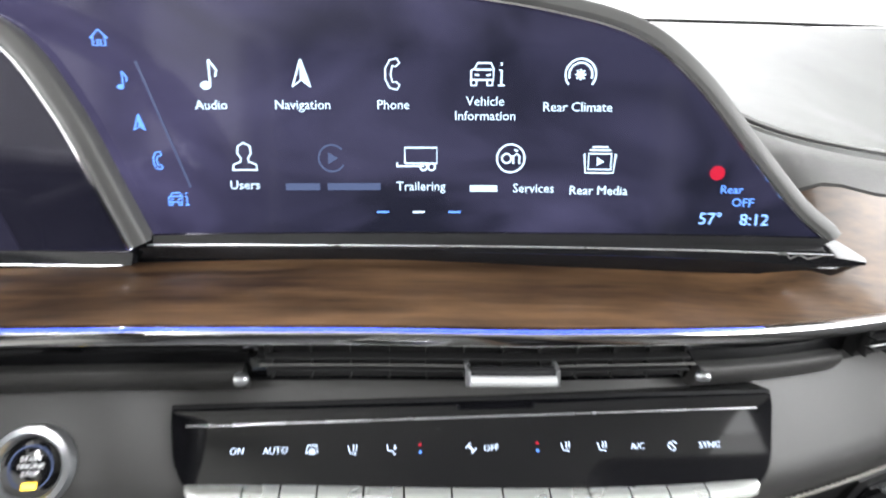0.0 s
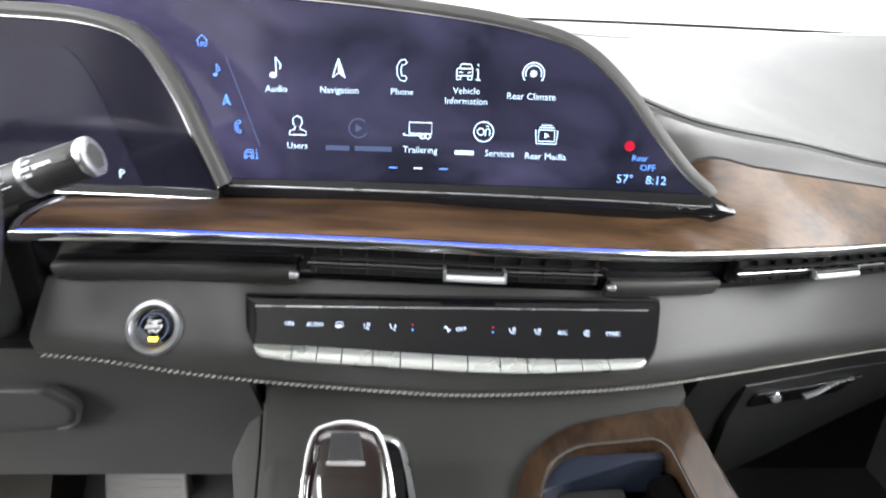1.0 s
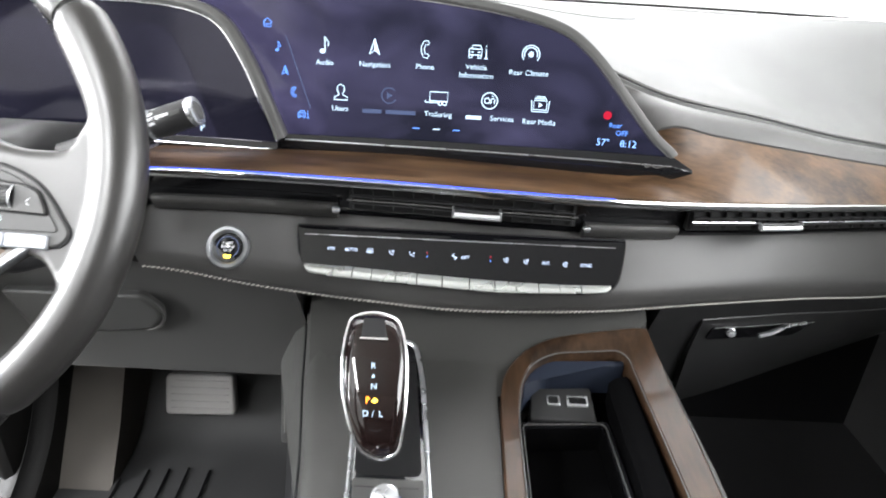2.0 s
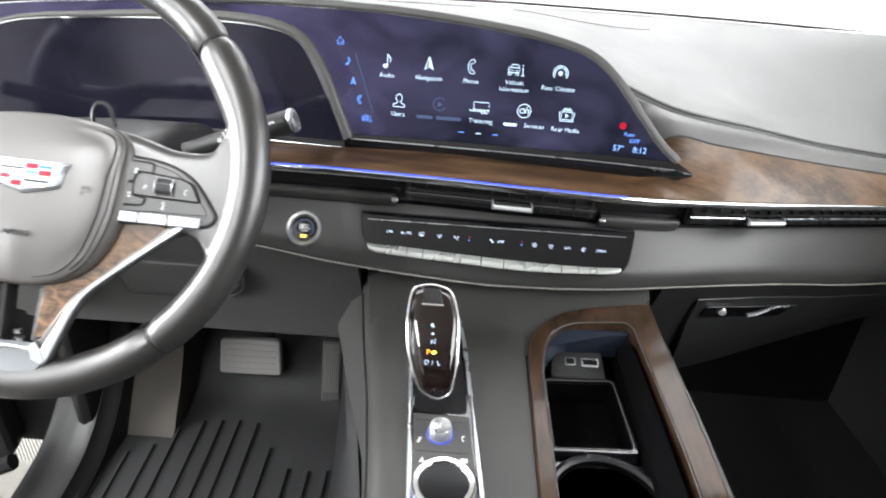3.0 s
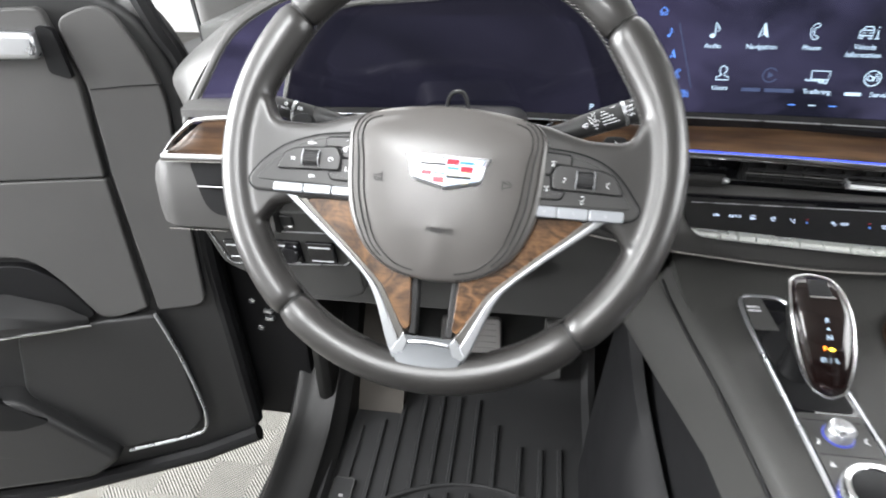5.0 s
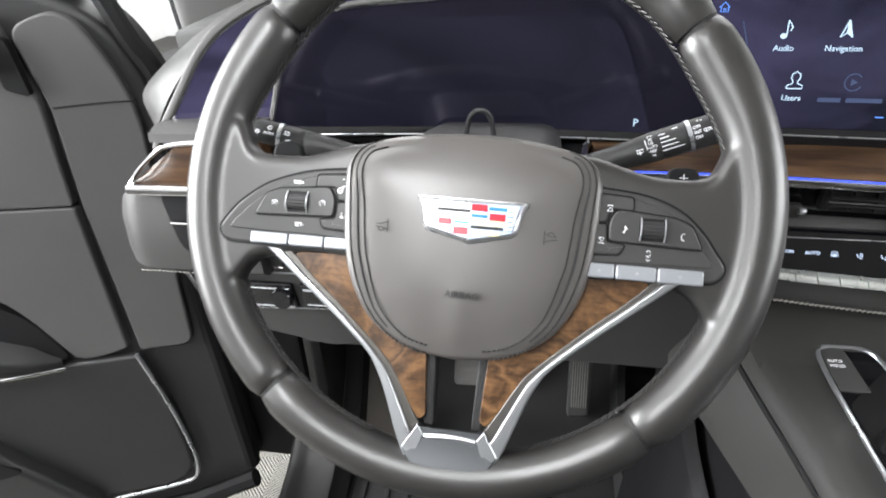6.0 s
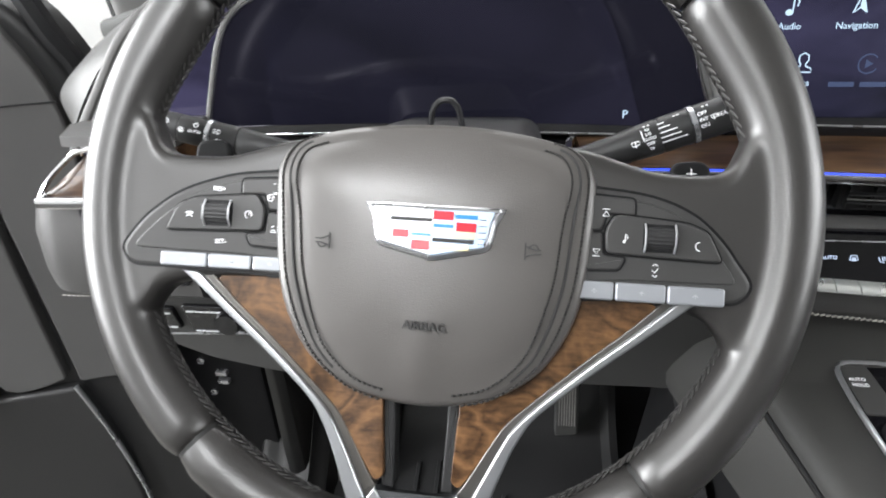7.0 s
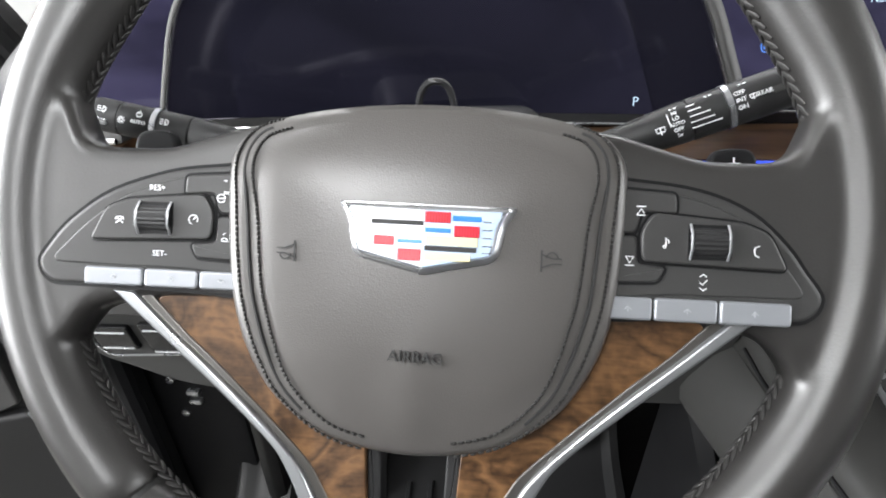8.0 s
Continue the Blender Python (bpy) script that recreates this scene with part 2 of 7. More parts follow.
# ---- builders ----
def part(name, bm, mat, parent=None, label="", smooth=True, matrix=None):
    """Links a bmesh as one mesh object under a thing."""
    bmesh.ops.recalc_face_normals(bm, faces=bm.faces)
    me = bpy.data.meshes.new(name)
    bm.to_mesh(me)
    bm.free()
    me.materials.append(mat)
    if smooth:
        me.polygons.foreach_set("use_smooth", [True] * len(me.polygons))
        me.set_sharp_from_angle(angle=radians(38))
    ob = new(name, me)
    if matrix is not None:
        ob.matrix_basis = matrix
    if parent is not None:
        ob.parent = parent
    if label:
        tagged(ob, label)
    return ob


def thing(name, label, category, matrix=None, group="", kind=""):
    ob = new(name)
    ob.empty_display_size = 0.05
    if matrix is not None:
        ob.matrix_basis = matrix
    return tagged(ob, label, category, group, kind)


def catmull(ctrl, closed=False, per=8):
    """A smooth line through control points of any dimension."""
    p = [np.array(c, float) for c in ctrl]
    n, out = len(p), []
    for i in range(n if closed else n - 1):
        if closed:
            a, b, c, d = p[(i - 1) % n], p[i], p[(i + 1) % n], p[(i + 2) % n]
        else:
            a, b, c, d = p[max(i - 1, 0)], p[i], p[i + 1], p[min(i + 2, n - 1)]
        for k in range(per):
            t = k / per
            out.append(0.5 * (2 * b + (c - a) * t + (2 * a - 5 * b + 4 * c - d) * t * t + (3 * b - a - 3 * c + d) * t ** 3))
    if not closed:
        out.append(p[-1])
    return out


def rounded(pts, r, n=4):
    """A polygon with its corners rounded; r is one radius or one for each corner."""
    out, m = [], len(pts)
    for i in range(m):
        b = np.array(pts[i], float)
        a, c = np.array(pts[i - 1], float), np.array(pts[(i + 1) % m], float)
        rr = r[i] if isinstance(r, (list, tuple)) else r
        u, v = a - b, c - b
        lu, lv = np.linalg.norm(u), np.linalg.norm(v)
        k = min(rr, lu * 0.49, lv * 0.49)
        s, e = b + u / lu * k, b + v / lv * k
        if k < 1e-6:
            out.append(b)
            continue
        for j in range(n + 1):
            t = j / n
            out.append((1 - t) ** 2 * s + 2 * t * (1 - t) * b + t * t * e)
    return out


def inset(poly, d):
    """A closed polygon moved inwards by d."""
    n = len(poly)
    area = sum(poly[i][0] * poly[(i + 1) % n][1] - poly[(i + 1) % n][0] * poly[i][1] for i in range(n))
    sign = 1 if area > 0 else -1
    out = []
    for i in range(n):
        a, b, c = poly[i - 1], poly[i], poly[(i + 1) % n]
        e1, e2 = np.array(b) - np.array(a), np.array(c) - np.array(b)
        n1 = np.array((-e1[1], e1[0])) / (np.linalg.norm(e1) + 1e-12)
        n2 = np.array((-e2[1], e2[0])) / (np.linalg.norm(e2) + 1e-12)
        m = n1 + n2
        m = m / max(np.dot(m, m) / 2, 0.35)
        out.append(np.array(b) + sign * d * m)
    return out


def flat(u, v, n):
    return Vector((u, v, n))


def slab(poly, n0, n1, bevel=0.0, fn=flat, bm=None, steps=3):
    """A plate with the outline poly from depth n0 to n1, its front edge rounded by bevel."""
    bm = bm or bmesh.new()
    rings = [(n0, 0.0)]
    if bevel:
        for k in range(steps + 1):
            a = k / steps * math.pi / 2
            rings.append((n1 - bevel * (1 if n1 > n0 else -1) * (1 - math.sin(a)), bevel * (1 - math.cos(a))))
        rings.append((n1, bevel * 1.2))
    else:
        rings.append((n1, 0.0))
    loops = []
    for n, d in rings:
        q = inset(poly, d) if d else poly
        loops.append([bm.verts.new(fn(p[0], p[1], n)) for p in q])
    m = len(poly)
    for a, b in zip(loops, loops[1:]):
        for i in range(m):
            bm.faces.new((a[i], a[(i + 1) % m], b[(i + 1) % m], b[i]))
    bm.faces.new(loops[-1])
    bm.faces.new(loops[0][::-1])
    return bm


def loft(rings, bm=None, closed=True, caps=True, loop=False):
    """Skins a row of rings of points; closed: each ring is a loop; loop: the last ring joins the first."""
    bm = bm or bmesh.new()
    vs = [[bm.verts.new(Vector(p)) for p in ring] for ring in rings]
    m = len(vs[0])
    pairs = list(zip(vs, vs[1:])) + ([(vs[-1], vs[0])] if loop else [])
    for a, b in pairs:
        for i in range(m if closed else m - 1):
            j = (i + 1) % m
            bm.faces.new((a[i], a[j], b[j], b[i]))
    if caps and closed and not loop:
        bm.faces.new(vs[0][::-1])
        bm.faces.new(vs[-1])
    return bm


def sweep(path, section, bm=None, closed=False, normal=(0, 0, 1), scale=None):
    """Carries a section (across, along normal) down a path whose frame is held by a normal, fixed or one for each point."""
    path = [Vector(p) for p in path]
    n, rings = len(path), []
    for i, p in enumerate(path):
        a = path[i - 1] if (closed or i) else p
        b = path[(i + 1) % n] if (closed or i < n - 1) else p
        t = (b - a).normalized()
        nn = Vector(normal[i]) if isinstance(normal, list) else Vector(normal)
        side = t.cross(nn).normalized()
        up = side.cross(t).normalized()
        k = scale[i] if scale else 1.0
        rings.append([p + side * (s[0] * k) + up * (s[1] * k) for s in section])
    return loft(rings, bm, loop=closed)


def circle(r, n=10, squash=1.0):
    return [(r * math.cos(2 * math.pi * i / n), r * squash * math.sin(2 * math.pi * i / n)) for i in range(n)]


def tube(path, r, n=10, bm=None, closed=False, normal=(0, 0, 1), scale=None):
    return sweep(path, circle(r, n), bm, closed, normal, scale)


def turned(profile, n=32, bm=None, axis="z", centre=(0, 0, 0)):
    """A body of revolution from (radius, height) pairs."""
    rings = []
    for r, h in profile:
        r = max(r, 1e-5)
        rings.append([Vector((r * math.cos(2 * math.pi * i / n), r * math.sin(2 * math.pi * i / n), h)) + Vector(centre) for i in range(n)])
    return loft(rings, bm)


def box(lo, hi, bevel=0.0, bm=None, segments=2):
    bm2 = bmesh.new()
    bmesh.ops.create_cube(bm2, size=1.0)
    for v in bm2.verts:
        v.co = Vector([lo[i] + (v.co[i] + 0.5) * (hi[i] - lo[i]) for i in range(3)])
    if bevel:
        bmesh.ops.bevel(bm2, geom=list(bm2.edges), offset=bevel, segments=segments, affect="EDGES", profile=0.5)
    if bm is None:
        return bm2
    me = bpy.data.meshes.new("tmp")
    bm2.to_mesh(me)
    bm2.free()
    bm.from_mesh(me)
    bpy.data.meshes.remove(me)
    return bm


def lettering(text, size, align="CENTER", depth=0.0002):
    """Words in the built-in font as a bmesh in the plane z = 0."""
    cu = bpy.data.curves.new("words", "FONT")
    cu.body, cu.size, cu.align_x, cu.align_y, cu.extrude = text, size, align, "CENTER", depth
    cu.resolution_u = 2
    ob = bpy.data.objects.new("words", cu)
    scene.collection.objects.link(ob)
    me = bpy.data.meshes.new_from_object(ob.evaluated_get(bpy.context.evaluated_depsgraph_get()))
    bpy.data.objects.remove(ob)
    bpy.data.curves.remove(cu)
    bm = bmesh.new()
    bm.from_mesh(me)
    bpy.data.meshes.remove(me)
    return bm


def ribbon(pts, w, bm=None, closed=False, depth=0.0003):
    """A flat stroke of width w through 2D points, a little raised."""
    bm = bm or bmesh.new()
    p = [np.array(q, float) for q in pts]
    m = len(p)
    rings = []
    for i in range(m):
        a = p[i - 1] if (closed or i) else p[i]
        b = p[(i + 1) % m] if (closed or i < m - 1) else p[i]
        t = (b - a) / (np.linalg.norm(b - a) + 1e-12)
        s = np.array((-t[1], t[0])) * w / 2
        rings.append([(*(p[i] + s), 0), (*(p[i] - s), 0), (*(p[i] - s), depth), (*(p[i] + s), depth)])
    return loft(rings, bm, loop=closed)


def arc(cx, cy, r, a0, a1, n=14, squash=1.0):
    return [(cx + r * math.cos(radians(a0 + (a1 - a0) * i / n)), cy + r * squash * math.sin(radians(a0 + (a1 - a0) * i / n))) for i in range(n + 1)]


def lerp_at(xs, ys):
    """A smooth line of height over x through a few pairs."""
    xs, ys = np.array(xs, float), np.array(ys, float)

    def f(x):
        i = int(np.clip(np.searchsorted(xs, x) - 1, 0, len(xs) - 2))
        h = xs[i + 1] - xs[i]
        t = (x - xs[i]) / h
        t = min(max(t, 0.0), 1.0)
        def slope(k):
            if k in (0, len(xs) - 1):
                return 0.0 if len(xs) < 3 else (ys[min(k + 1, len(xs) - 1)] - ys[max(k - 1, 0)]) / (xs[min(k + 1, len(xs) - 1)] - xs[max(k - 1, 0)])
            return (ys[k + 1] - ys[k - 1]) / (xs[k + 1] - xs[k - 1])
        m0, m1 = slope(i) * h, slope(i + 1) * h
        return float((2 * t ** 3 - 3 * t * t + 1) * ys[i] + (t ** 3 - 2 * t * t + t) * m0 + (3 * t * t - 2 * t ** 3) * ys[i + 1] + (t ** 3 - t * t) * m1)
    return f


def span(a, b, n):
    return [a + (b - a) * i / n for i in range(n + 1)]


def xloft(xs, section):
    """Skins closed sections (y, z) that change along x."""
    return loft([[(x, y, z) for y, z in section(x)] for x in xs])


# ---- lines of the dashboard ----
strip_y = lerp_at([-0.75, -0.45, -0.2, 0.0, 0.12, 0.25, 0.4, 0.56, 1.0], [0.294, 0.306, 0.31, 0.31, 0.31, 0.325, 0.381, 0.461, 0.6795])
strip_z = lerp_at([-0.75, -0.64, -0.45, -0.2, 0.0, 0.17, 0.27, 0.4, 0.56, 1.0], [0.683, 0.69, 0.7, 0.707, 0.703, 0.695, 0.687, 0.671, 0.647, 0.5818])
stitch_z = lerp_at([-0.75, -0.3, -0.22, -0.13, -0.04, 0.05, 0.12, 0.24, 0.33, 0.45, 0.63, 1.0], [0.6, 0.608, 0.605, 0.59, 0.58, 0.573, 0.572, 0.572, 0.566, 0.548, 0.509, 0.4434])
ridge_z = lerp_at([-0.75, -0.6, -0.45, -0.1, 0.07, 0.14, 0.2, 0.25, 0.3, 0.42, 0.56, 1.0], [0.8, 0.828, 0.845, 0.858, 0.846, 0.832, 0.806, 0.785, 0.768, 0.743, 0.708, 0.62])
ridge_y = lerp_at([-0.75, 0.0, 0.2, 0.28, 0.35, 0.45, 0.56, 1.0], [0.43, 0.44, 0.44, 0.445, 0.455, 0.49, 0.548, 0.7634])
wood_z = lerp_at([-0.75, 0.0, 0.2, 0.24, 0.28, 0.34, 0.42, 0.585, 1.0], [0.708, 0.709, 0.702, 0.713, 0.746, 0.736, 0.7185, 0.6815, 0.5950])
wood_y = lerp_at([-0.75, 0.0, 0.2, 0.24, 0.28, 0.34, 0.42, 0.585, 1.0], [0.385, 0.387, 0.387, 0.39, 0.392, 0.406, 0.441, 0.524, 0.7292])


def bow(x):
    return 0.15 if x > -0.15 else 0.30


def glass_y(x, z):
    """The curved face of the long display."""
    return 0.402 - bow(x) * (x + 0.15) ** 2 + 0.14 * (z - 0.76)


def on_glass(u, v, n):
    return Vector((u, glass_y(u, v) - n, v))


def panel_y(z):
    """The sloping face with the climate controls."""
    return 0.33 - (0.647 - z) * 0.67


# ---- the place around the car ----
bm = bmesh.new()
bmesh.ops.create_grid(bm, x_segments=2, y_segments=2, size=60)
ground = part("ground", bm, GROUND_MAT, matrix=pose(0, 0, -0.46))
tagged(ground, "pale patterned floor of a photo booth", "floor", kind="structure")

# raised diamonds of concentric ridges near the open door
bm = bmesh.new()
for cx in range(18):
    for cy in range(14):
        px, py = -1.25 + 0.26 * (cx // 2 - 6.5) + 0.13 * (cx % 2), 0.62 + 0.26 * (cy - 6.5) + 0.13 * (cx % 2)
        for k in range(1, 13):
            r = 0.0108 * (k - 0.5)
            ring = [(px + r, py), (px, py + r), (px - r, py), (px, py - r)]
            path = [(x, y, 0) for x, y in ring]
            sweep(path, [(-0.0024, 0), (-0.0018, 0.0022), (0.0018, 0.0022), (0.0024, 0)], bm, closed=True)
ob = part("ridge", bm, RIDGE_MAT, ground, "raised concentric diamond ridges", smooth=False)
tagged(ob, kind="stuff")
ob.matrix_basis = pose(0, 0, 0.0005)

for name, lo, hi in (("wall_front", (-6, 7.0, -0.46), (6, 7.2, 4.0)), ("wall_left", (-5.2, -6, -0.46), (-5.0, 7, 4.0)),
                     ("wall_right", (5.0, -6, -0.46), (5.2, 7, 4.0)), ("wall_back", (-5, -6.2, -0.46), (5, -6.0, 4.0))):
    tagged(part(name, box(lo, hi), WHITE_WALL, smooth=False), "plain white photo booth wall", "wall", kind="structure")

# ---- shell of the cabin ----
floor = part("floor", box((-0.70, -1.9, -0.06), (1.0, 1.05, -0.012)), CARPET, smooth=False)
tagged(floor, "dark carpeted cabin floor", "floor", kind="structure")
firewall = part("wall_firewall", box((-0.78, 0.86, -0.05), (1.04, 0.92, 0.60)), BLACK, smooth=False)
tagged(firewall, "black bulkhead behind the dashboard", "wall", kind="structure")
bm = box((-0.66, -1.9, 1.36), (1.0, -0.90, 1.42), 0.01)
box((-0.66, -0.20, 1.36), (1.0, 0.30, 1.42), 0.01, bm)
loft([[(x, 0.29, 1.365), (x, 0.52, 1.275), (x, 0.53, 1.30), (x, 0.29, 1.415)] for x in span(-0.64, 0.92, 6)], bm)
# strips leave a gap in the roof, added for the fill lamp
box((-0.70, -0.902, 1.361), (-0.65, -0.198, 1.421), 0.01, bm)
box((-0.50, -0.902, 1.361), (1.0, -0.198, 1.421), 0.01, bm)
roof = part("ceiling", bm, HEADLINER)
tagged(roof, "light grey cloth headliner with a glass roof panel over the driver", "ceiling", kind="structure")
bm = box((0.97, -1.9, -0.05), (1.05, 0.95, 0.80), 0.02)
box((0.972, -0.86, 0.78), (1.046, -0.70, 1.38), 0.02, bm)
box((0.972, -1.9, 0.78), (1.046, -1.72, 1.38), 0.02, bm)
right_wall = part("wall_right_door", bm, SOFT)
tagged(right_wall, "grey closed passenger doors under open window gaps", "door", kind="structure")
# full-height wall added out of view, keeps rear light off the screens
back_wall = part("wall_cabin_back", box((-0.7, -1.98, -0.05), (1.0, -1.9, 1.40), 0.02), SOFT)
tagged(back_wall, "plain grey rear end of the cabin", "wall", kind="structure")
bm = box((-0.76, -1.9, -0.05), (-0.70, -0.80, 0.80), 0.02)
box((-0.758, -0.96, 0.78), (-0.702, -0.802, 1.38), 0.02, bm)
box((-0.758, -1.9, 0.78), (-0.702, -1.72, 1.38), 0.02, bm)
left_rear = part("wall_left_rear", bm, SOFT)
tagged(left_rear, "grey rear door panel under an open window gap", "door", kind="structure")
path = catmull([(-0.735, 0.66, 0.66), (-0.735, 0.64, 0.82), (-0.705, 0.56, 1.05), (-0.655, 0.44, 1.34)], per=8)
p = part("pillar_left", sweep(path, rounded([(-0.05, -0.068), (0.05, -0.068), (0.05, 0.068), (-0.05, 0.068)], 0.03, 5), normal=(1, 0, 0)), PILLAR)
tagged(p, "grey cloth-covered windscreen pillar beside the open door", "pillar", kind="structure")
p = part("trim_seal", tube([Vector(q) + Vector((-0.072, -0.02, 0)) for q in path], 0.009, 8, normal=(1, 0, 0)), BLACK)
tagged(p, "black rubber seal along the pillar", "seal", kind="structure")
for sx, nm in ((1, "pillar_right"),):
    x0, x1 = 0.99, 0.90
    path = catmull([(x0 - 0.01 * sx, 0.98, 0.80), (x0, 0.77, 1.04), (x1, 0.46, 1.30), (x1, 0.28, 1.37)], per=8)
    p = part(nm, sweep(path, rounded([(-0.03, -0.04), (0.03, -0.04), (0.03, 0.04), (-0.03, 0.04)], 0.018), normal=(sx, 0, 0)), HEADLINER)
    tagged(p, "grey cloth-covered windscreen pillar", "pillar", kind="structure")

glass = bpy.data.materials.new("clear_glass")
glass.use_nodes = True
g = glass.node_tree.nodes["Principled BSDF"]
g.inputs["Transmission Weight"].default_value, g.inputs["Roughness"].default_value, g.inputs["IOR"].default_value = 1.0, 0.0, 1.1
ws = part("window_1", loft([[(x, 1.02 - 0.05 * ((x - 0.08) / 0.8) ** 2, 0.83) for x in span(-0.7, 0.98, 12)],
                            [(x, 0.76 - 0.04 * ((x - 0.08) / 0.8) ** 2, 1.07) for x in span(-0.67, 0.94, 12)],
                            [(x, 0.525, 1.285) for x in span(-0.64, 0.90, 12)]], closed=False), glass)
sol = ws.modifiers.new("thickness", "SOLIDIFY")
sol.thickness = 0.005
ws.visible_shadow = False
tagged(ws, "clear raked windscreen glass", "windscreen", kind="structure")

# ---- dashboard ----
XS = span(-0.70, 0.97, 110)
dash = thing("dashboard", "grey leather dashboard with walnut trim and chrome line", "dashboard")


def pad_section(x):
    y, z = ridge_y(x), ridge_z(x)
    far = 0.836 - 0.012 * abs(x - 0.1)
    pts = [(y + 0.004, z - 0.035), (y, z - 0.008), (y + 0.002, z - 0.002), (y + 0.008, z)]
    for k in range(1, 9):
        t = k / 8
        s = t * t * (3 - 2 * t)
        pts.append((y + 0.008 + t * (0.995 - y), z + (far - z) * (0.35 * t + 0.65 * s) + 0.004 * math.sin(math.pi * t)))
    pts += [(1.01, far - 0.05), (y + 0.1, min(z, far) - 0.06)]
    return pts


part("top_pad", xloft(XS, pad_section), PAD, dash, "pale lit grey vinyl top pad")
part("glass_seal", tube([(x, 1.004, 0.842 - 0.012 * abs(x - 0.1)) for x in span(-0.68, 0.96, 40)], 0.003, 6), BLACK, dash, "thin black seal at the windscreen")
part("welt", tube([(x, ridge_y(x) + 0.001, ridge_z(x) + 0.001) for x in span(0.20, 0.97, 66)], 0.0022, 8), BEZEL, dash, "pale piping along the pad edge")
XR = [x for x in span(0.2, 0.97, 50)]


def band_section(x):
    y0, z0, y1, z1 = wood_y(x), wood_z(x), ridge_y(x), ridge_z(x) - 0.006
    return [(y0 + 0.002, z0 - 0.004), (y0 + 0.001, z0 + 0.002), (y0 + (y1 - y0) * 0.35, z0 + (z1 - z0) * 0.62 + 0.003), (y0 + (y1 - y0) * 0.7, z0 + (z1 - z0) * 0.95 + 0.003), (y1 + 0.004, z1), (y1 + 0.004, z0 - 0.03)]


part("leather_band", xloft(XR, band_section), LEATHER, dash, "grey leather roll above the wood")


def wood_section(x):
    y0, z0, y1, z1 = strip_y(x) + 0.001, strip_z(x) + 0.003, wood_y(x), wood_z(x)
    pts = []
    for k in range(6):
        t = k / 5
        sag = 0.004 - 0.017 * math.exp(-((x - 0.285) / 0.06) ** 2)
        pts.append((y0 + (y1 - y0) * t, z0 + (z1 - z0) * t + sag * math.sin(math.pi * t)))
    return pts + [(y1 + 0.002, z1 - 0.025), (y0 + 0.006, z0 - 0.012)]


part("wood_trim", xloft(span(-0.238, 0.97, 80), wood_section), WOOD, dash, "brown open-pore walnut trim")
part("chrome_line", sweep([(x, strip_y(x) - 0.001, strip_z(x) - 0.001) for x in span(-0.242, 0.97, 90)], rounded([(-0.004, -0.0045), (0.004, -0.0045), (0.004, 0.0035), (-0.004, 0.0035)], 0.0022, 3)), CHROME, dash, "bright chrome strip under the wood")
part("light_line", tube([(x, strip_y(x) - 0.0035, strip_z(x) + 0.0030) for x in span(-0.236, 0.22, 50)], 0.0007, 6), BLUE_LIGHT, dash, "glowing blue ambient light line")
part("end_cap", tube(catmull([(-0.242, 0.309, 0.704), (-0.247, 0.33, 0.708), (-0.246, 0.36, 0.710), (-0.24, 0.385, 0.709)], per=5), 0.004, 8), CHROME, dash)


# the recess of the air vents under the chrome line
def slot_section(x):
    y, z = strip_y(x), strip_z(x)
    return [(y + 0.006, z - 0.004), (y + 0.020, z - 0.010), (y + 0.024, z - 0.036), (y + 0.028, z - 0.046), (y + 0.06, z - 0.05), (y + 0.06, z - 0.004)]


part("vent_recess", xloft(span(-0.245, 0.97, 80), slot_section), GLOSS, dash, "glossy black recess under the chrome line")


def fascia_section(x):
    y, z = strip_y(x), strip_z(x)
    zs = stitch_z(x)
    top = z - 0.043
    pts = []
    yb = y - 0.004
    for k in range(13):
        t = k / 12
        off = 0.033 - 0.0593 * t if t < 0.7 else -0.0085 + 0.0045 * ((t - 0.7) / 0.3) ** 1.5
        pts.append((y + off, top + (zs + 0.0012 - top) * t))
    return pts + [(yb + 0.006, zs - 0.004), (y + 0.08, zs - 0.004), (y + 0.08, top)]


part("lower_fascia", xloft(span(-0.245, 0.97, 80), fascia_section), LEATHER, dash, "smooth grey leather lower fascia")


def under_section(x):
    y, zs = strip_y(x), stitch_z(x)
    low = 0.40
    return [(y + 0.001, zs - 0.0035), (y + 0.003, zs - 0.010), (y + 0.022, zs - 0.045), (y + 0.040, zs - 0.09), (y + 0.055, low), (y + 0.12, low - 0.005), (y + 0.12, zs - 0.0035)]


part("lower_panel", xloft(span(0.295, 0.97, 40), under_section), GLOVE_PLASTIC, dash, "dark plastic panel below the stitching")


def knee_section(x):
    zs = stitch_z(x)
    return [(0.318, zs - 0.0035), (0.322, zs - 0.012), (0.352, 0.52), (0.362, 0.47), (0.362, 0.436), (0.372, 0.428), (0.52, 0.42), (0.52, zs - 0.004)]


part("knee_panel", xloft(span(-0.58, -0.094, 30), knee_section), SOFT, dash, "grey knee panel")
# moulded pad with a pale lip under the column, and a small bright release lever
KP = rounded([(-0.415, 0.560), (-0.262, 0.560), (-0.246, 0.534), (-0.262, 0.503), (-0.33, 0.492), (-0.415, 0.490)], [0.006, 0.008, 0.014, 0.02, 0.02, 0.006], 5)


def on_knee(u, v, n):
    return Vector((u, 0.352 - (v - 0.52) * 0.42 - n, v))


part("knee_pad", slab(KP, -0.01, 0.012, 0.005, fn=on_knee), SOFT, dash, "moulded grey pad under the column")
part("pad_lip", tube([on_knee(p[0], p[1] - 0.002, 0.008) for p in KP[6:24]], 0.0022, 8, normal=(0, -1, 0)), BEZEL, dash, "pale lip")
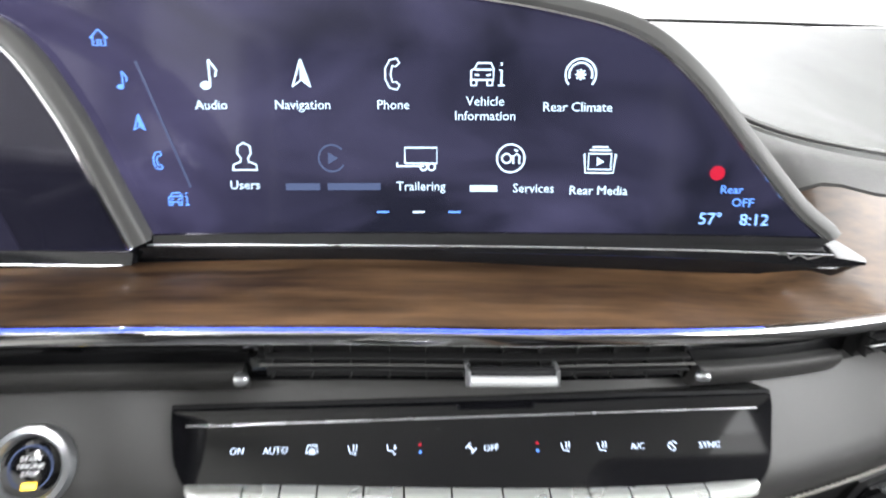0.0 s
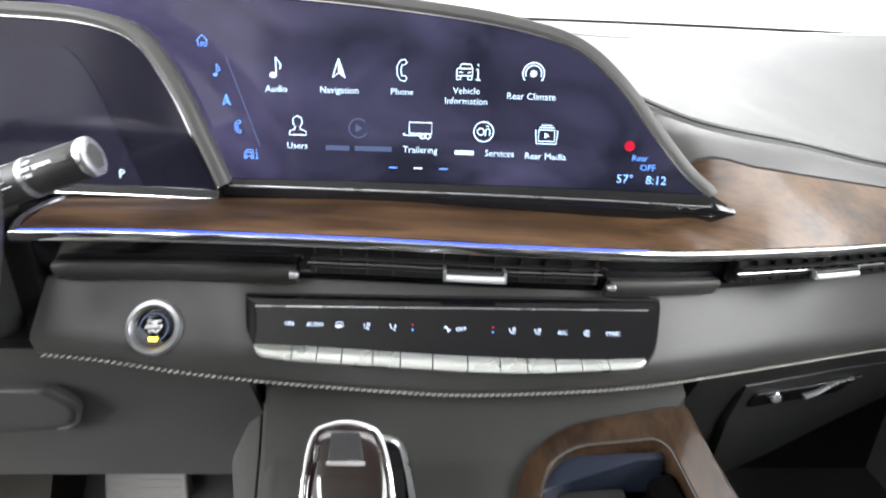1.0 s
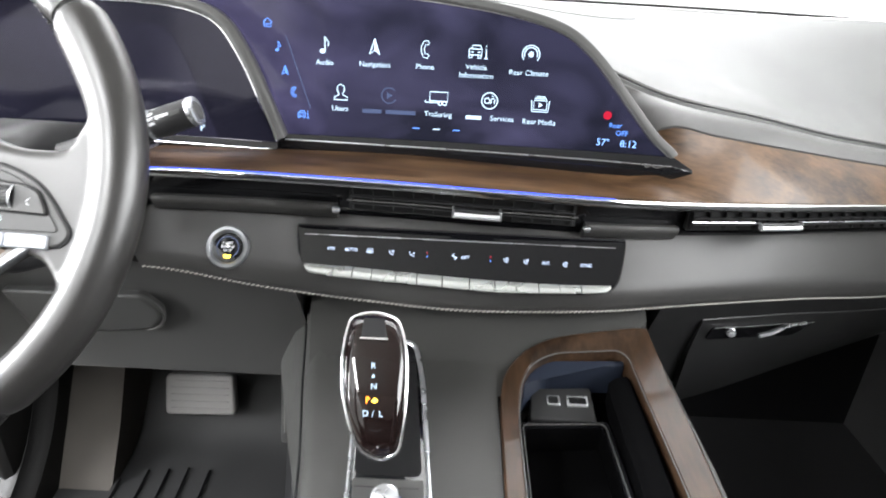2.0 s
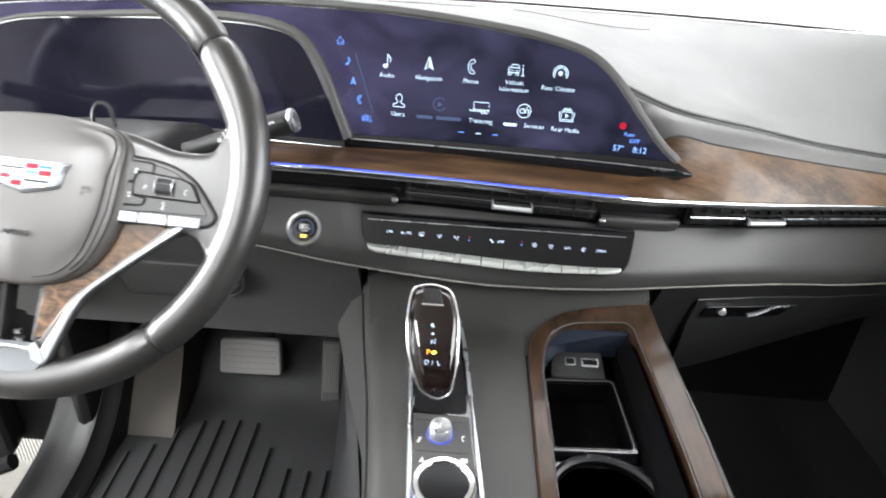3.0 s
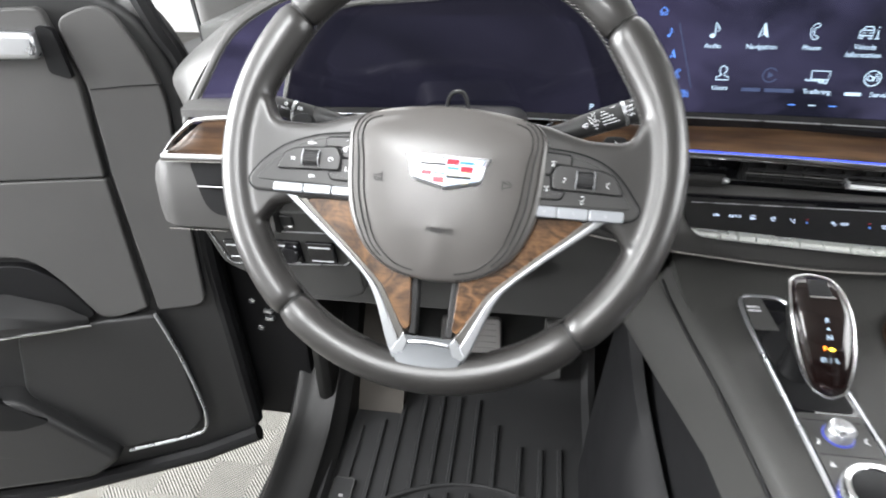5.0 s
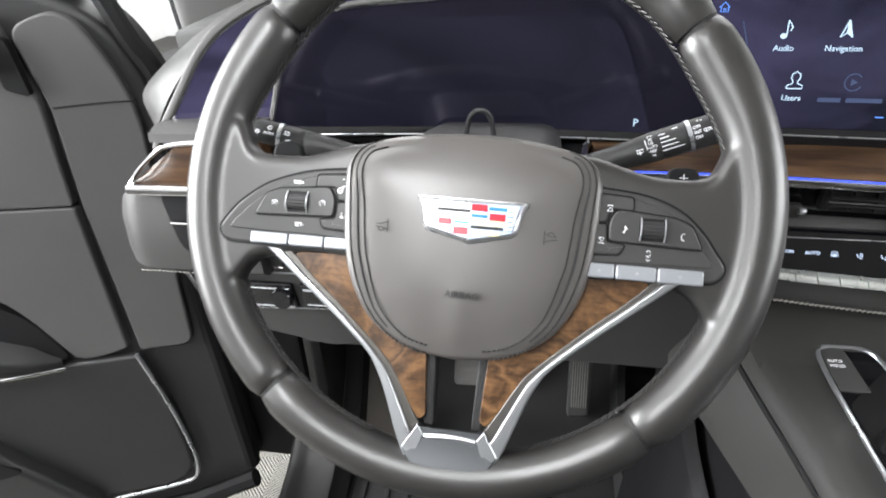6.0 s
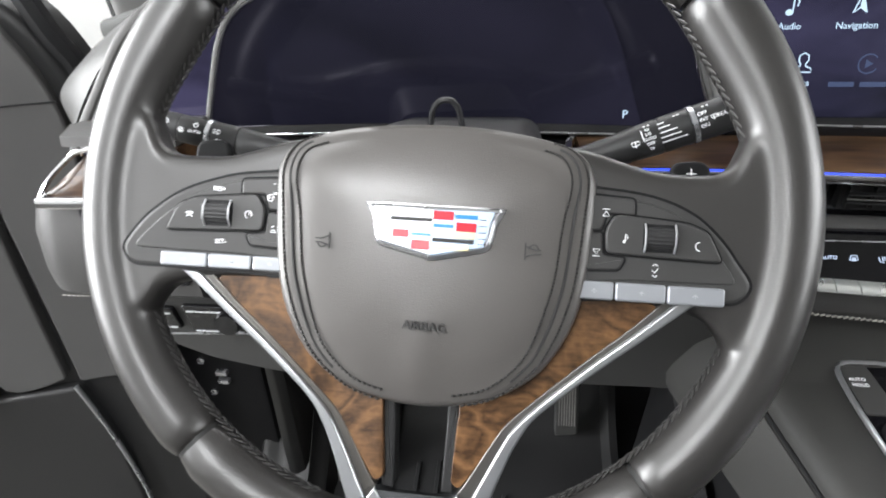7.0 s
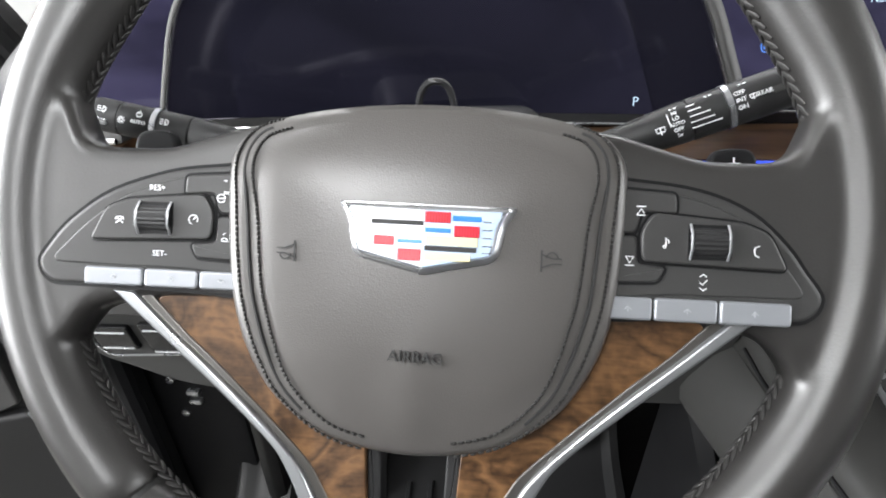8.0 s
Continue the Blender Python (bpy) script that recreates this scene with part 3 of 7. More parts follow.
part("release_lever", slab(rounded([(-0.452, 0.368), (-0.412, 0.368), (-0.414, 0.386), (-0.450, 0.386)], 0.004, 3), -0.08, 0.0, 0.003, fn=lambda u, v, n: Vector((u, 0.42 - n, v + 0.04))), SATIN, dash, "small bright release lever")
part("column_surround", xloft(span(-0.46, -0.246, 12), lambda x: [(0.335, 0.60), (0.325, 0.62), (0.33, 0.69), (0.36, 0.705), (0.44, 0.71), (0.44, 0.55), (0.35, 0.56)]), BLACK, dash)

# light stitching along the fascia edge
bm = bmesh.new()
x = -0.242
while x < 0.84:
    p0 = Vector((x, strip_y(x) - 0.0052, stitch_z(x) - 0.0008))
    p1 = Vector((x + 0.0034, strip_y(x + 0.0034) - 0.0052, stitch_z(x + 0.0034) + 0.0012))
    tube([p0, p0.lerp(p1, 0.5) + Vector((0, -0.0006, 0)), p1], 0.0009, 5, bm)
    x += 0.0047
ob = part("stitching", bm, STITCH, dash, "pale grey row of stitches")
tagged(ob, kind="stuff")

# defroster slots in the top pad
def pad_z(x, y):
    pts = pad_section(x)[3:12]
    return float(np.interp(y, [p[0] for p in pts], [p[1] for p in pts]))


for x0, x1 in ((-0.15, 0.035), (0.105, 0.36)):
    def slot(x):
        e = 0.022 * math.sin(math.pi * min(1.0, max(0.02, (x - x0) / (x1 - x0)))) ** 0.6 + 0.003
        return [(0.865 - e, pad_z(x, 0.865 - e) - 0.006), (0.865 - e, pad_z(x, 0.865 - e) + 0.0012), (0.865 + e, pad_z(x, 0.865 + e) + 0.0012), (0.865 + e, pad_z(x, 0.865 + e) - 0.006)]
    part("defroster_grille", xloft(span(x0, x1, 14), slot), BEZEL, dash, "slim grey defroster grille")

# ---- air vents ----
def vent(name, x0, x1, tab0, tab1, label):
    v = thing(name, label, "air vent", pose(0, 0, 0), group="dashboard air vents")
    def body(x):
        y, z = strip_y(x) + 0.013, strip_z(x)
        return [(y, z - 0.010), (y + 0.001, z - 0.034), (y + 0.01, z - 0.034), (y + 0.01, z - 0.010)]
    part("housing", xloft(span(x0, x1, 10), body), DARK, v)
    n = max(4, int((x1 - x0) / 0.02))
    for i in range(n + 1):
        x = x0 + 0.004 + (x1 - x0 - 0.008) * i / n
        y, z = strip_y(x) + 0.0075, strip_z(x)
        part("vane", box((x - 0.0006, y, z - 0.031), (x + 0.0006, y + 0.008, z - 0.0125)), DARK, v, smooth=False)
    for dz in (0.017, 0.024):
        path = [(x, strip_y(x) + 0.006, strip_z(x) - dz) for x in span(x0 + 0.003, x1 - 0.003, 10)]
        part("louvre", sweep(path, [(-0.003, -0.0006), (0.003, -0.0006), (0.003, 0.0006), (-0.003, 0.0006)]), DARK, v)
    for a, b in ((x0, tab0 - 0.001), (tab1 + 0.001, x1)):
        path = [(x, strip_y(x) + 0.003, strip_z(x) - 0.0205) for x in span(a, b, 8)]
        part("bright_edge", tube(path, 0.0007, 6), SATIN if a > 0.2 else BEZEL, v, "thin bright edge")
    path = [(x, strip_y(x) - 0.001, strip_z(x) - 0.0225) for x in span(tab0, tab1, 6)]
    part("slider", sweep(path, rounded([(-0.004, -0.0045), (0.004, -0.0045), (0.003, 0.0035), (-0.003, 0.0035)], 0.0015)), GLOSS_GREY, v, "gloss grey slider tab")
    part("slider_lip", tube([(x, strip_y(x) - 0.0052, strip_z(x) - 0.0240) for x in span(tab0 + 0.001, tab1 - 0.001, 6)], 0.0027, 10), SLIDER, v, "satin silver slider lip")
    for q in (tab0, tab1):
        part("slider_end", box((q - 0.0012, strip_y(q) - 0.005, strip_z(q) - 0.0275), (q + 0.0012, strip_y(q) + 0.006, strip_z(q) - 0.0185), 0.0008), SATIN, v)
    return v


vent("centre_vent", -0.035, 0.188, 0.067, 0.112, "slim black air vent with a silver slider under the chrome strip")
vent("passenger_vent", 0.31, 0.72, 0.395, 0.455, "wide slim black passenger air vent with a silver slider")
# smooth glossy bars that close the recess between the vents, with bright rounded ends
for x0, x1, tip in ((-0.232, -0.048, -0.048), (0.200, 0.302, 0.200), (0.735, 0.95, 0.735)):
    path = [(x, strip_y(x) + 0.019, strip_z(x) - 0.031) for x in span(x0, x1, 14)]
    part("vent_bar", sweep(path, rounded([(-0.016, -0.0185), (-0.003, -0.0175), (0.004, -0.006), (0.003, -0.001), (-0.012, -0.001)], 0.004, 4)), LEATHER, dash, "smooth grey bar beside the vent")
    part("bar_line", tube([(x, strip_y(x) + 0.014, strip_z(x) - 0.0315) for x in span(x0 + 0.01, x1 - 0.004, 10)], 0.0004, 6), BEZEL, dash)
    d = 0.006 if x0 == tip else -0.006
    part("bar_tip", tube([(tip + d * k, strip_y(tip) + 0.014, strip_z(tip) - 0.036) for k in (0.6, 0.3, -0.2, -0.45, -0.6)], 0.0036, 14, scale=[0.9, 1, 0.92, 0.65, 0.1]), SATIN, dash, "bright bar end")

# ---- long curved display ----
display = thing("infotainment_display", "wide curved glass display with lit icons on a dark purple wallpaper", "display")
top_edge = lerp_at([-0.670, -0.642, -0.618, -0.589, -0.541, -0.45, -0.30, -0.139, -0.033, 0.072, 0.128, 0.170, 0.201, 0.235, 0.262, 0.281],
                   [0.722, 0.767, 0.804, 0.829, 0.850, 0.860, 0.866, 0.867, 0.863, 0.853, 0.844, 0.831, 0.807, 0.768, 0.738, 0.7225])
GX = span(-0.669, -0.59, 16) + span(-0.58, 0.10, 46) + span(0.11, 0.279, 34)
BOTTOM = 0.7205


def glass_grid(xs, low, high, n, rows=8):
    rings = []
    for x in xs:
        rings.append([on_glass(x, low(x) + (high(x) - low(x)) * k / rows, n) for k in range(rows + 1)] +
                     [on_glass(x, high(x), n - 0.006), on_glass(x, low(x), n - 0.006)])
    return loft(rings)


part("glass", glass_grid(GX, lambda x: BOTTOM - 0.004, lambda x: max(top_edge(x), BOTTOM - 0.002), 0.0), SCREEN, display, "dark lit screen behind glossy glass")
edge = [(-0.671, 0.716)] + [(x, top_edge(x)) for x in GX] + [(0.282, 0.7205)]
edge3 = [on_glass(x, z, 0.0) for x, z in edge]
normals = [Vector((-2 * bow(x) * (x + 0.15), -1, 0.14)) for x, z in edge]
part("bezel", sweep(edge3, rounded([(-0.0095, -0.012), (0.0, -0.012), (0.0, 0.002), (-0.003, 0.0055), (-0.0095, 0.003)], 0.0015, 2), normal=normals), BEZEL, display, "soft grey frame round the glass")
part("bright_edge", sweep([on_glass(x, z, 0.002) for x, z in edge], circle(0.0011, 6), normal=normals), CHROME, display, "thin chrome inner edge")
part("housing", loft([[on_glass(x, BOTTOM - 0.012, -0.009), on_glass(x, max(top_edge(x) + 0.004, BOTTOM - 0.004), -0.009), on_glass(x, max(top_edge(x) + 0.004, BOTTOM - 0.004), -0.040), on_glass(x, BOTTOM - 0.012, -0.040)] for x in GX]), DARK, display)
# glossy sill under the glass, ending in a pointed tip
sill_z = lerp_at([-0.118, 0.0, 0.2, 0.285, 0.303], [0.712, 0.7105, 0.709, 0.708, 0.709])
part("sill", loft([[on_glass(x, 0.7235, -0.002), on_glass(x, 0.7235, 0.003), on_glass(x, sill_z(x) + 0.006, 0.0075), on_glass(x, sill_z(x), 0.0065), on_glass(x, sill_z(x) - 0.0065, 0.004), on_glass(x, sill_z(x) - 0.008, -0.012)]
                   for x in span(-0.118, 0.285, 40)] + [[on_glass(0.305, 0.712, -0.002), on_glass(0.305, 0.712, 0.001), on_glass(0.305, 0.710, 0.003), on_glass(0.305, 0.708, 0.002), on_glass(0.305, 0.7075, 0.0), on_glass(0.305, 0.707, -0.01)]]), GLOSS, display, "glossy black sill under the screen")
part("sill_edge", tube([on_glass(x, sill_z(x) + 0.0075, 0.0072) for x in span(-0.112, 0.283, 30)], 0.0007, 6), SATIN, display)


def glass_pose(x, z, n=0.0008):
    p = on_glass(x, z, n)
    yaw = math.degrees(math.atan(-0.3 * (x + 0.15)))
    return Matrix.Translation(p) @ pose(0, 0, 0, 90 - math.degrees(math.atan(0.14)), 0, yaw)


def glass_words(text, x, z, size, mat=ICON, name="caption"):
    return part(name, lettering(text, size), mat, display, smooth=False, matrix=glass_pose(x, z))


def glass_icon(name, strokes, x, z, mat=ICON, k=0.001, w=0.00105, fills=()):
    """strokes: lists of points in millimetres; a third item True closes the line."""
    bm = bmesh.new()
    for s in strokes:
        pts, closed = (s[0], True) if isinstance(s, tuple) and len(s) == 2 and s[1] is True else (s, False)
        ribbon([(a * k, b * k) for a, b in pts], w, bm, closed)
    for f in fills:
        slab([(a * k, b * k) for a, b in f], 0, 0.0003, bm=bm)
    return part(name, bm, mat, display, smooth=False, matrix=glass_pose(x, z))


NOTE = [[(1.5, -5.5), (1.5, 8), (3.5, 5), (5.5, 2), (4.5, -1.5)]]
NOTE_HEAD = [arc(-1, -6, 3, 0, 342, 13, 0.8)]
ARROW = [[(0, 8), (-5, -7), (0, -3), (0, 8)], [(0, 8), (5, -7), (0, -3)]]
ARROW_FILL = [[(0, 8), (0.2, -3), (5, -7)]]
PHONE = [[(2.5, 8.5), (-1.5, 7.5), (-4, 3), (-4, -3), (-1.5, -7.5), (2.5, -8.5), (4, -6), (2, -4), (0, -4.5), (-1, 0), (0, 4.5), (2, 4), (4, 6), (2.5, 8.5)]]
CAR = [[(-7, -3), (-7, 2), (-5, 3), (-3.5, 6), (4, 6), (5.5, 3), (5.5, -3), (-7, -3)], [(-5, 2.5), (4.5, 2.5)], [(-7, -3), (-7, -6), (-4, -6), (-4, -3)], [(2, -3), (2, -6), (5, -6), (5, -3)], [(-5, -0.2), (-2.5, -0.6)], [(4, -0.2), (1.5, -0.6)]]
INFO = [[(8.5, 2.2), (10, 2.2), (10, -6)], [(8.2, -6), (12, -6)], [(10, 4.6), (10, 6.4)]]
HEAD = [[(-7, -7.5), (7, -7.5), (6.5, -4.5), (2.3, -2.8), (2, -1), (3.8, 2), (3.4, 6), (0, 8), (-3.4, 6), (-3.8, 2), (-2, -1), (-2.3, -2.8), (-6.5, -4.5), (-7, -7.5)]]
TRAILER = [[(-9, -3), (-9, 6), (9.5, 6), (9.5, -3), (-9, -3)], [(-14, -4.6), (2, -4.6)], [(-13.5, -4.6), (-13.5, -2.6)], (arc(1.8, -5, 2, 0, 342, 12), True), (arc(6.4, -5, 2, 0, 342, 12), True)]
DIAL = [arc(0, 0, 8.5, -40, 220, 24), arc(0, 0, 6.4, -20, 200, 20), [(-3, 0), (3, 0)], [(0, -3), (0, 3)], [(-2.2, -2.2), (2.2, 2.2)], [(-2.2, 2.2), (2.2, -2.2)]]
RING = [(arc(0, 0, 8, 0, 345, 24), True), (arc(-2.4, 0, 2.7, 0, 340, 12), True), [(1.5, -3.2), (1.5, 1.4), (3.4, 2.6), (5, 1.4), (5, -3.2)], [(2, 4.8), (4, 4.2)]]
PLAYC = [arc(0, 0, 7.6, 40, 330, 22)]
PLAY_FILL = [[(-2.2, 3.4), (-2.2, -3.4), (3.6, 0)]]
MEDIA = [([(-6.5, -5), (-6.5, 4), (6.5, 4), (6.5, -5)], True), [(-6, 6), (6, 6)], [(-4.5, 7.8), (4.5, 7.8)], [(-9, 4), (-8, -7), (8, -7), (9, 4)]]
MEDIA_FILL = [[(-1.6, 2), (-1.6, -3), (2.6, -0.5)]]
HOME = [[(-5, -0.2), (0, 5), (5, -0.2)], [(-3.6, 0.6), (-3.6, -4.5), (-1, -4.5), (-1, -1.2), (1, -1.2), (1, -4.5), (3.6, -4.5), (3.6, 0.6)]]

Z1, Z2, L1, L2, TS = 0.813, 0.7668, 0.7963, 0.7505, 0.0074
glass_icon("audio_icon", NOTE, -0.071, Z1, fills=NOTE_HEAD)
glass_words("Audio", -0.070, L1, TS)
glass_icon("navigation_icon", ARROW, -0.019, Z1, fills=ARROW_FILL)
glass_words("Navigation", -0.019, L1, TS)
glass_icon("phone_icon", PHONE, 0.032, Z1, w=0.0009)
glass_words("Phone", 0.032, L1, TS)
glass_icon("vehicle_icon", CAR + INFO, 0.083, Z1)
glass_words("Vehicle", 0.084, L1 + 0.002, TS)
glass_words("Information", 0.084, L1 - 0.006, TS)
glass_icon("rear_climate_icon", DIAL, 0.137, Z1)
glass_words("Rear Climate", 0.136, L1 - 0.001, TS)
glass_icon("users_icon", HEAD, -0.054, Z2 + 0.001, w=0.001)
glass_words("Users", -0.055, L2 + 0.001, TS)
glass_icon("play_icon", PLAYC, -0.004, Z2, mat=ICON_DIM, fills=PLAY_FILL)
glass_icon("caption_bar", [[(-25, 0), (-7, 0)], [(-3, 0), (25, 0)]], -0.004, L2, mat=ICON_DIM, k=0.0011, w=0.004)
glass_icon("trailering_icon", TRAILER, 0.047, Z2)
glass_words("Trailering", 0.047, L2, TS)
glass_icon("service_icon", RING, 0.099, Z2)
glass_icon("caption_bar", [[(-8, 0), (8, 0)]], 0.0835, L2 - 0.001, w=0.0036)
glass_words("Services", 0.1125, L2 - 0.001, TS)
glass_icon("rear_media_icon", MEDIA, 0.150, Z2 - 0.001, fills=MEDIA_FILL)
glass_words("Rear Media", 0.150, L2 - 0.002, TS)
for x, m in ((0.0245, ICON_BLUE), (0.0455, ICON), (0.0665, ICON_BLUE)):
    glass_icon("page_mark", [[(-3.6, 0), (3.6, 0)]], x, 0.7356, mat=m, w=0.0011)
glass_icon("home_icon", HOME, -0.127, 0.832, mat=ICON_BLUE, k=0.0009, w=0.0008)
glass_icon("small_audio_icon", NOTE, -0.118, 0.810, mat=ICON_BLUE, k=0.0006, w=0.0008, fills=NOTE_HEAD)
glass_icon("small_arrow_icon", ARROW, -0.111, 0.787, mat=ICON_BLUE, k=0.0006, w=0.0008, fills=ARROW_FILL)
glass_icon("small_phone_icon", PHONE, -0.103, 0.766, mat=ICON_BLUE, k=0.0006, w=0.0008)
glass_icon("small_vehicle_icon", CAR + INFO, -0.095, 0.744, mat=ICON_BLUE, k=0.0006, w=0.0008)
glass_icon("divider_line", [[(0, 0), (23, -70)]], -0.109, 0.820, mat=ICON_DIM, w=0.0009)
glass_icon("red_spot", [], 0.217, 0.7595, mat=ICON_RED, fills=[arc(0, 0, 4.2, 0, 345, 18)])
glass_words("Rear", 0.226, 0.750, 0.0068, ICON_BLUE)
glass_words("OFF", 0.233, 0.7425, 0.0072, ICON_BLUE)
glass_words("57°", 0.2155, 0.7327, 0.0098, material("lit_pale_blue", (0, 0, 0), 0.4, emit=(0.22, 0.42, 0.90), power=0.42))
glass_words("8:12", 0.2405, 0.7325, 0.0098, bpy.data.materials["lit_pale_blue"])
bm = bmesh.new()
ribbon([(-0.013, 0.001), (-0.009, 0.0025), (-0.006, -0.001), (-0.001, 0.0015), (0.004, -0.001), (0.012, 0.0012)], 0.0012, bm)
part("maker_mark", bm, BEZEL, display, smooth=False, matrix=Matrix.Translation(on_glass(0.264, 0.7145, 0.0092)) @ pose(0, 0, 0, 70, 0, -7))

# ---- instrument display in front of the driver ----
cluster = thing("instrument_display", "dark instrument display in a chrome-edged grey frame behind the wheel", "display")
c_top = lerp_at([-0.559, -0.551, -0.540, -0.528, -0.508, -0.479, -0.413, -0.332, -0.249, -0.200, -0.172, -0.150, -0.134, -0.119],
                [0.730, 0.762, 0.800, 0.821, 0.834, 0.841, 0.845, 0.848, 0.847, 0.841, 0.827, 0.791, 0.752, 0.7145])
CX = span(-0.5585, -0.50, 20) + span(-0.49, -0.21, 24) + span(-0.205, -0.1205, 26)


def c_low(x):
    return 0.7125 + 0.017 * max(0.0, (-0.13 - x) / 0.43)


part("glass", glass_grid(CX, c_low, lambda x: max(c_top(x), c_low(x) + 0.001), 0.009), CLUSTER, cluster, "dim purple screen behind glossy glass")
ce = [(x, c_top(x)) for x in CX]
cn = [Vector((-2 * bow(x) * (x + 0.15), -1, 0.14)) for x, z in ce]
width = [0.45 + 0.55 * min(1, max(0, (x + 0.50) / 0.25)) for x, z in ce]
part("frame", sweep([on_glass(x, z, 0.009) for x, z in ce], rounded([(-0.011, -0.012), (0.0, -0.012), (0.0, 0.002), (-0.004, 0.006), (-0.011, 0.003)], 0.0015, 2), normal=cn, scale=width), BEZEL, cluster, "grey frame with rounded corners")
part("bright_edge", sweep([on_glass(x, z, 0.0115) for x, z in ce], circle(0.0013, 6), normal=cn), CHROME, cluster, "chrome inner edge")
part("sill", loft([[on_glass(x, c_low(x) + d, n) for d, n in ((0.004, 0.004), (0.004, 0.011), (-0.0035, 0.016), (-0.0065, 0.012), (-0.0075, -0.004))] for x in span(-0.56, -0.119, 30)]), GLOSS, cluster, "glossy black lower edge")
part("sill_edge", tube([on_glass(x, c_low(x) - 0.002, 0.0155) for x in span(-0.555, -0.124, 30)], 0.0007, 6), SATIN, cluster)
# sheet whose glow stands in for the reflection over the lit screen area
part("lit_picture", glass_grid(span(-0.505, -0.236, 24) + span(-0.230, -0.182, 14), lerp_at([-0.505, -0.182], [0.727, 0.7185]), lerp_at([-0.505, -0.236, -0.226, -0.217, -0.205, -0.182], [0.8315, 0.8275, 0.823, 0.812, 0.785, 0.7195]), 0.0097), CLUSTER_HAZE, cluster, "dim violet picture on the screen")
part("gear_letter", lettering("P", 0.010), ICON, cluster, smooth=False, matrix=Matrix.Translation(on_glass(-0.197, 0.7285, 0.0105)) @ pose(0, 0, 0, 82, 0, 2))

# ---- climate panel ----
climate = thing("climate_panel", "glossy black climate control panel with lit symbols over silver keys", "control panel")


def on_panel(u, v, n):
    k = math.hypot(1, 0.67)
    return Vector((u, panel_y(v) - n / k, v + 0.67 * n / k * 0.6))


p_low = lerp_at([-0.0875, -0.0855, -0.081, -0.074, -0.064, 0.019, 0.09, 0.155, 0.218, 0.228, 0.2345, 0.2395], [0.641, 0.627, 0.6165, 0.6115, 0.608, 0.603, 0.600, 0.5995, 0.6025, 0.607, 0.617, 0.640])
PX = span(-0.0875, -0.064, 14) + span(-0.058, 0.215, 24) + span(0.218, 0.2395, 14)


def panel_sheet(grow, n_back, n_front):
    """A gently curved plate that follows the panel's outline, a little larger by grow."""
    rings = []
    for x in PX:
        lo, hi = p_low(x) - grow, 0.6475 - 0.0061 * (x + 0.0875) + grow
        face = [(lo, n_front - 0.0010), (lo + 0.0008, n_front)] + [(lo + (hi - lo) * k / 6, n_front) for k in range(1, 6)] + [(hi - 0.0008, n_front), (hi, n_front - 0.0010)]
        u = 0.076 + (x - 0.076) * (1 + grow / 0.1635)
        rings.append([on_panel(u, v, n) for v, n in face + [(hi, n_back), (lo, n_back)]])
    return loft(rings)


part("frame", panel_sheet(0.0014, -0.03, 0.0012), GLOSS_GREY, climate, "thin grey frame")
part("fascia", panel_sheet(0.0, -0.02, 0.0035), GLASS_BLACK, climate, "glossy black touch fascia")
part("light_edge", tube([on_panel(x, 0.6405 - 0.003 * (x + 0.08), 0.0042) for x in span(-0.08, 0.23, 12)], 0.0006, 5), SATIN, climate)
key_low = lerp_at([-0.0795, -0.0775, -0.0735, -0.068, -0.03, 0.034, 0.11, 0.175, 0.217, 0.223, 0.226], [0.6155, 0.6120, 0.6095, 0.6080, 0.6055, 0.6025, 0.5993, 0.6005, 0.6025, 0.6040, 0.6068])
key_top = lerp_at([-0.0795, -0.027, 0.034, 0.11, 0.175, 0.226], [0.6165, 0.6145, 0.6115, 0.6085, 0.6075, 0.6085])
TICKS = [-0.0793, -0.049, -0.030, -0.011, 0.013, 0.034, 0.059, 0.086, 0.111, 0.132, 0.154, 0.1745, 0.1955, 0.2258]
for a, b in zip(TICKS, TICKS[1:]):
    rings = []
    for x in span(a + 0.0005, b - 0.0005, 8):
        lo, hi = key_low(x), key_top(x)
        d = hi - lo
        k = min(1.0, d / 0.007)
        rings.append([on_panel(x, hi, 0.003), on_panel(x, hi - 0.06 * d, 0.003 + 0.0018 * k), on_panel(x, hi - 0.38 * d, 0.003 + 0.0058 * k), on_panel(x, hi - 0.52 * d, 0.003 + 0.0064 * k), on_panel(x, hi - 0.70 * d, 0.003 + 0.0066 * k), on_panel(x, hi - 0.80 * d, 0.003 + 0.0074 * k), on_panel(x, hi - 0.92 * d, 0.003 + 0.0085 * k), on_panel(x, lo, 0.003 + 0.0072 * k), on_panel(x, lo, 0.002)])
    part("key", loft(rings), CLIMATE_KEY, climate)


def panel_pose(x, z, n=0.0042):
    return Matrix.Translation(on_panel(x, z, n)) @ pose(0, 0, 0, 90 - math.degrees(math.atan(0.67)), 0, 0)


def panel_words(text, x, z, size, mat=ICON_PANEL):
    part("symbol", lettering(text, size), mat, climate, smooth=False, matrix=panel_pose(x, z))


def panel_icon(strokes, x, z, mat=ICON_PANEL, k=0.00052, w=0.0006, fills=()):
    bm = bmesh.new()
    for s in strokes:
        ribbon([(a * k, b * k) for a, b in s], w, bm)
    for f in fills:
        slab([(a * k, b * k) for a, b in f], 0, 0.0003, bm=bm)
    part("symbol", bm, mat, climate, smooth=False, matrix=panel_pose(x, z))


SEAT = [[(-4, 4), (-2, -3), (3, -3.5), (4, -5)], [(1, 5), (2, 3), (1, 1), (2, -1)], [(4, 5), (5, 3), (4, 1), (5, -1)]]
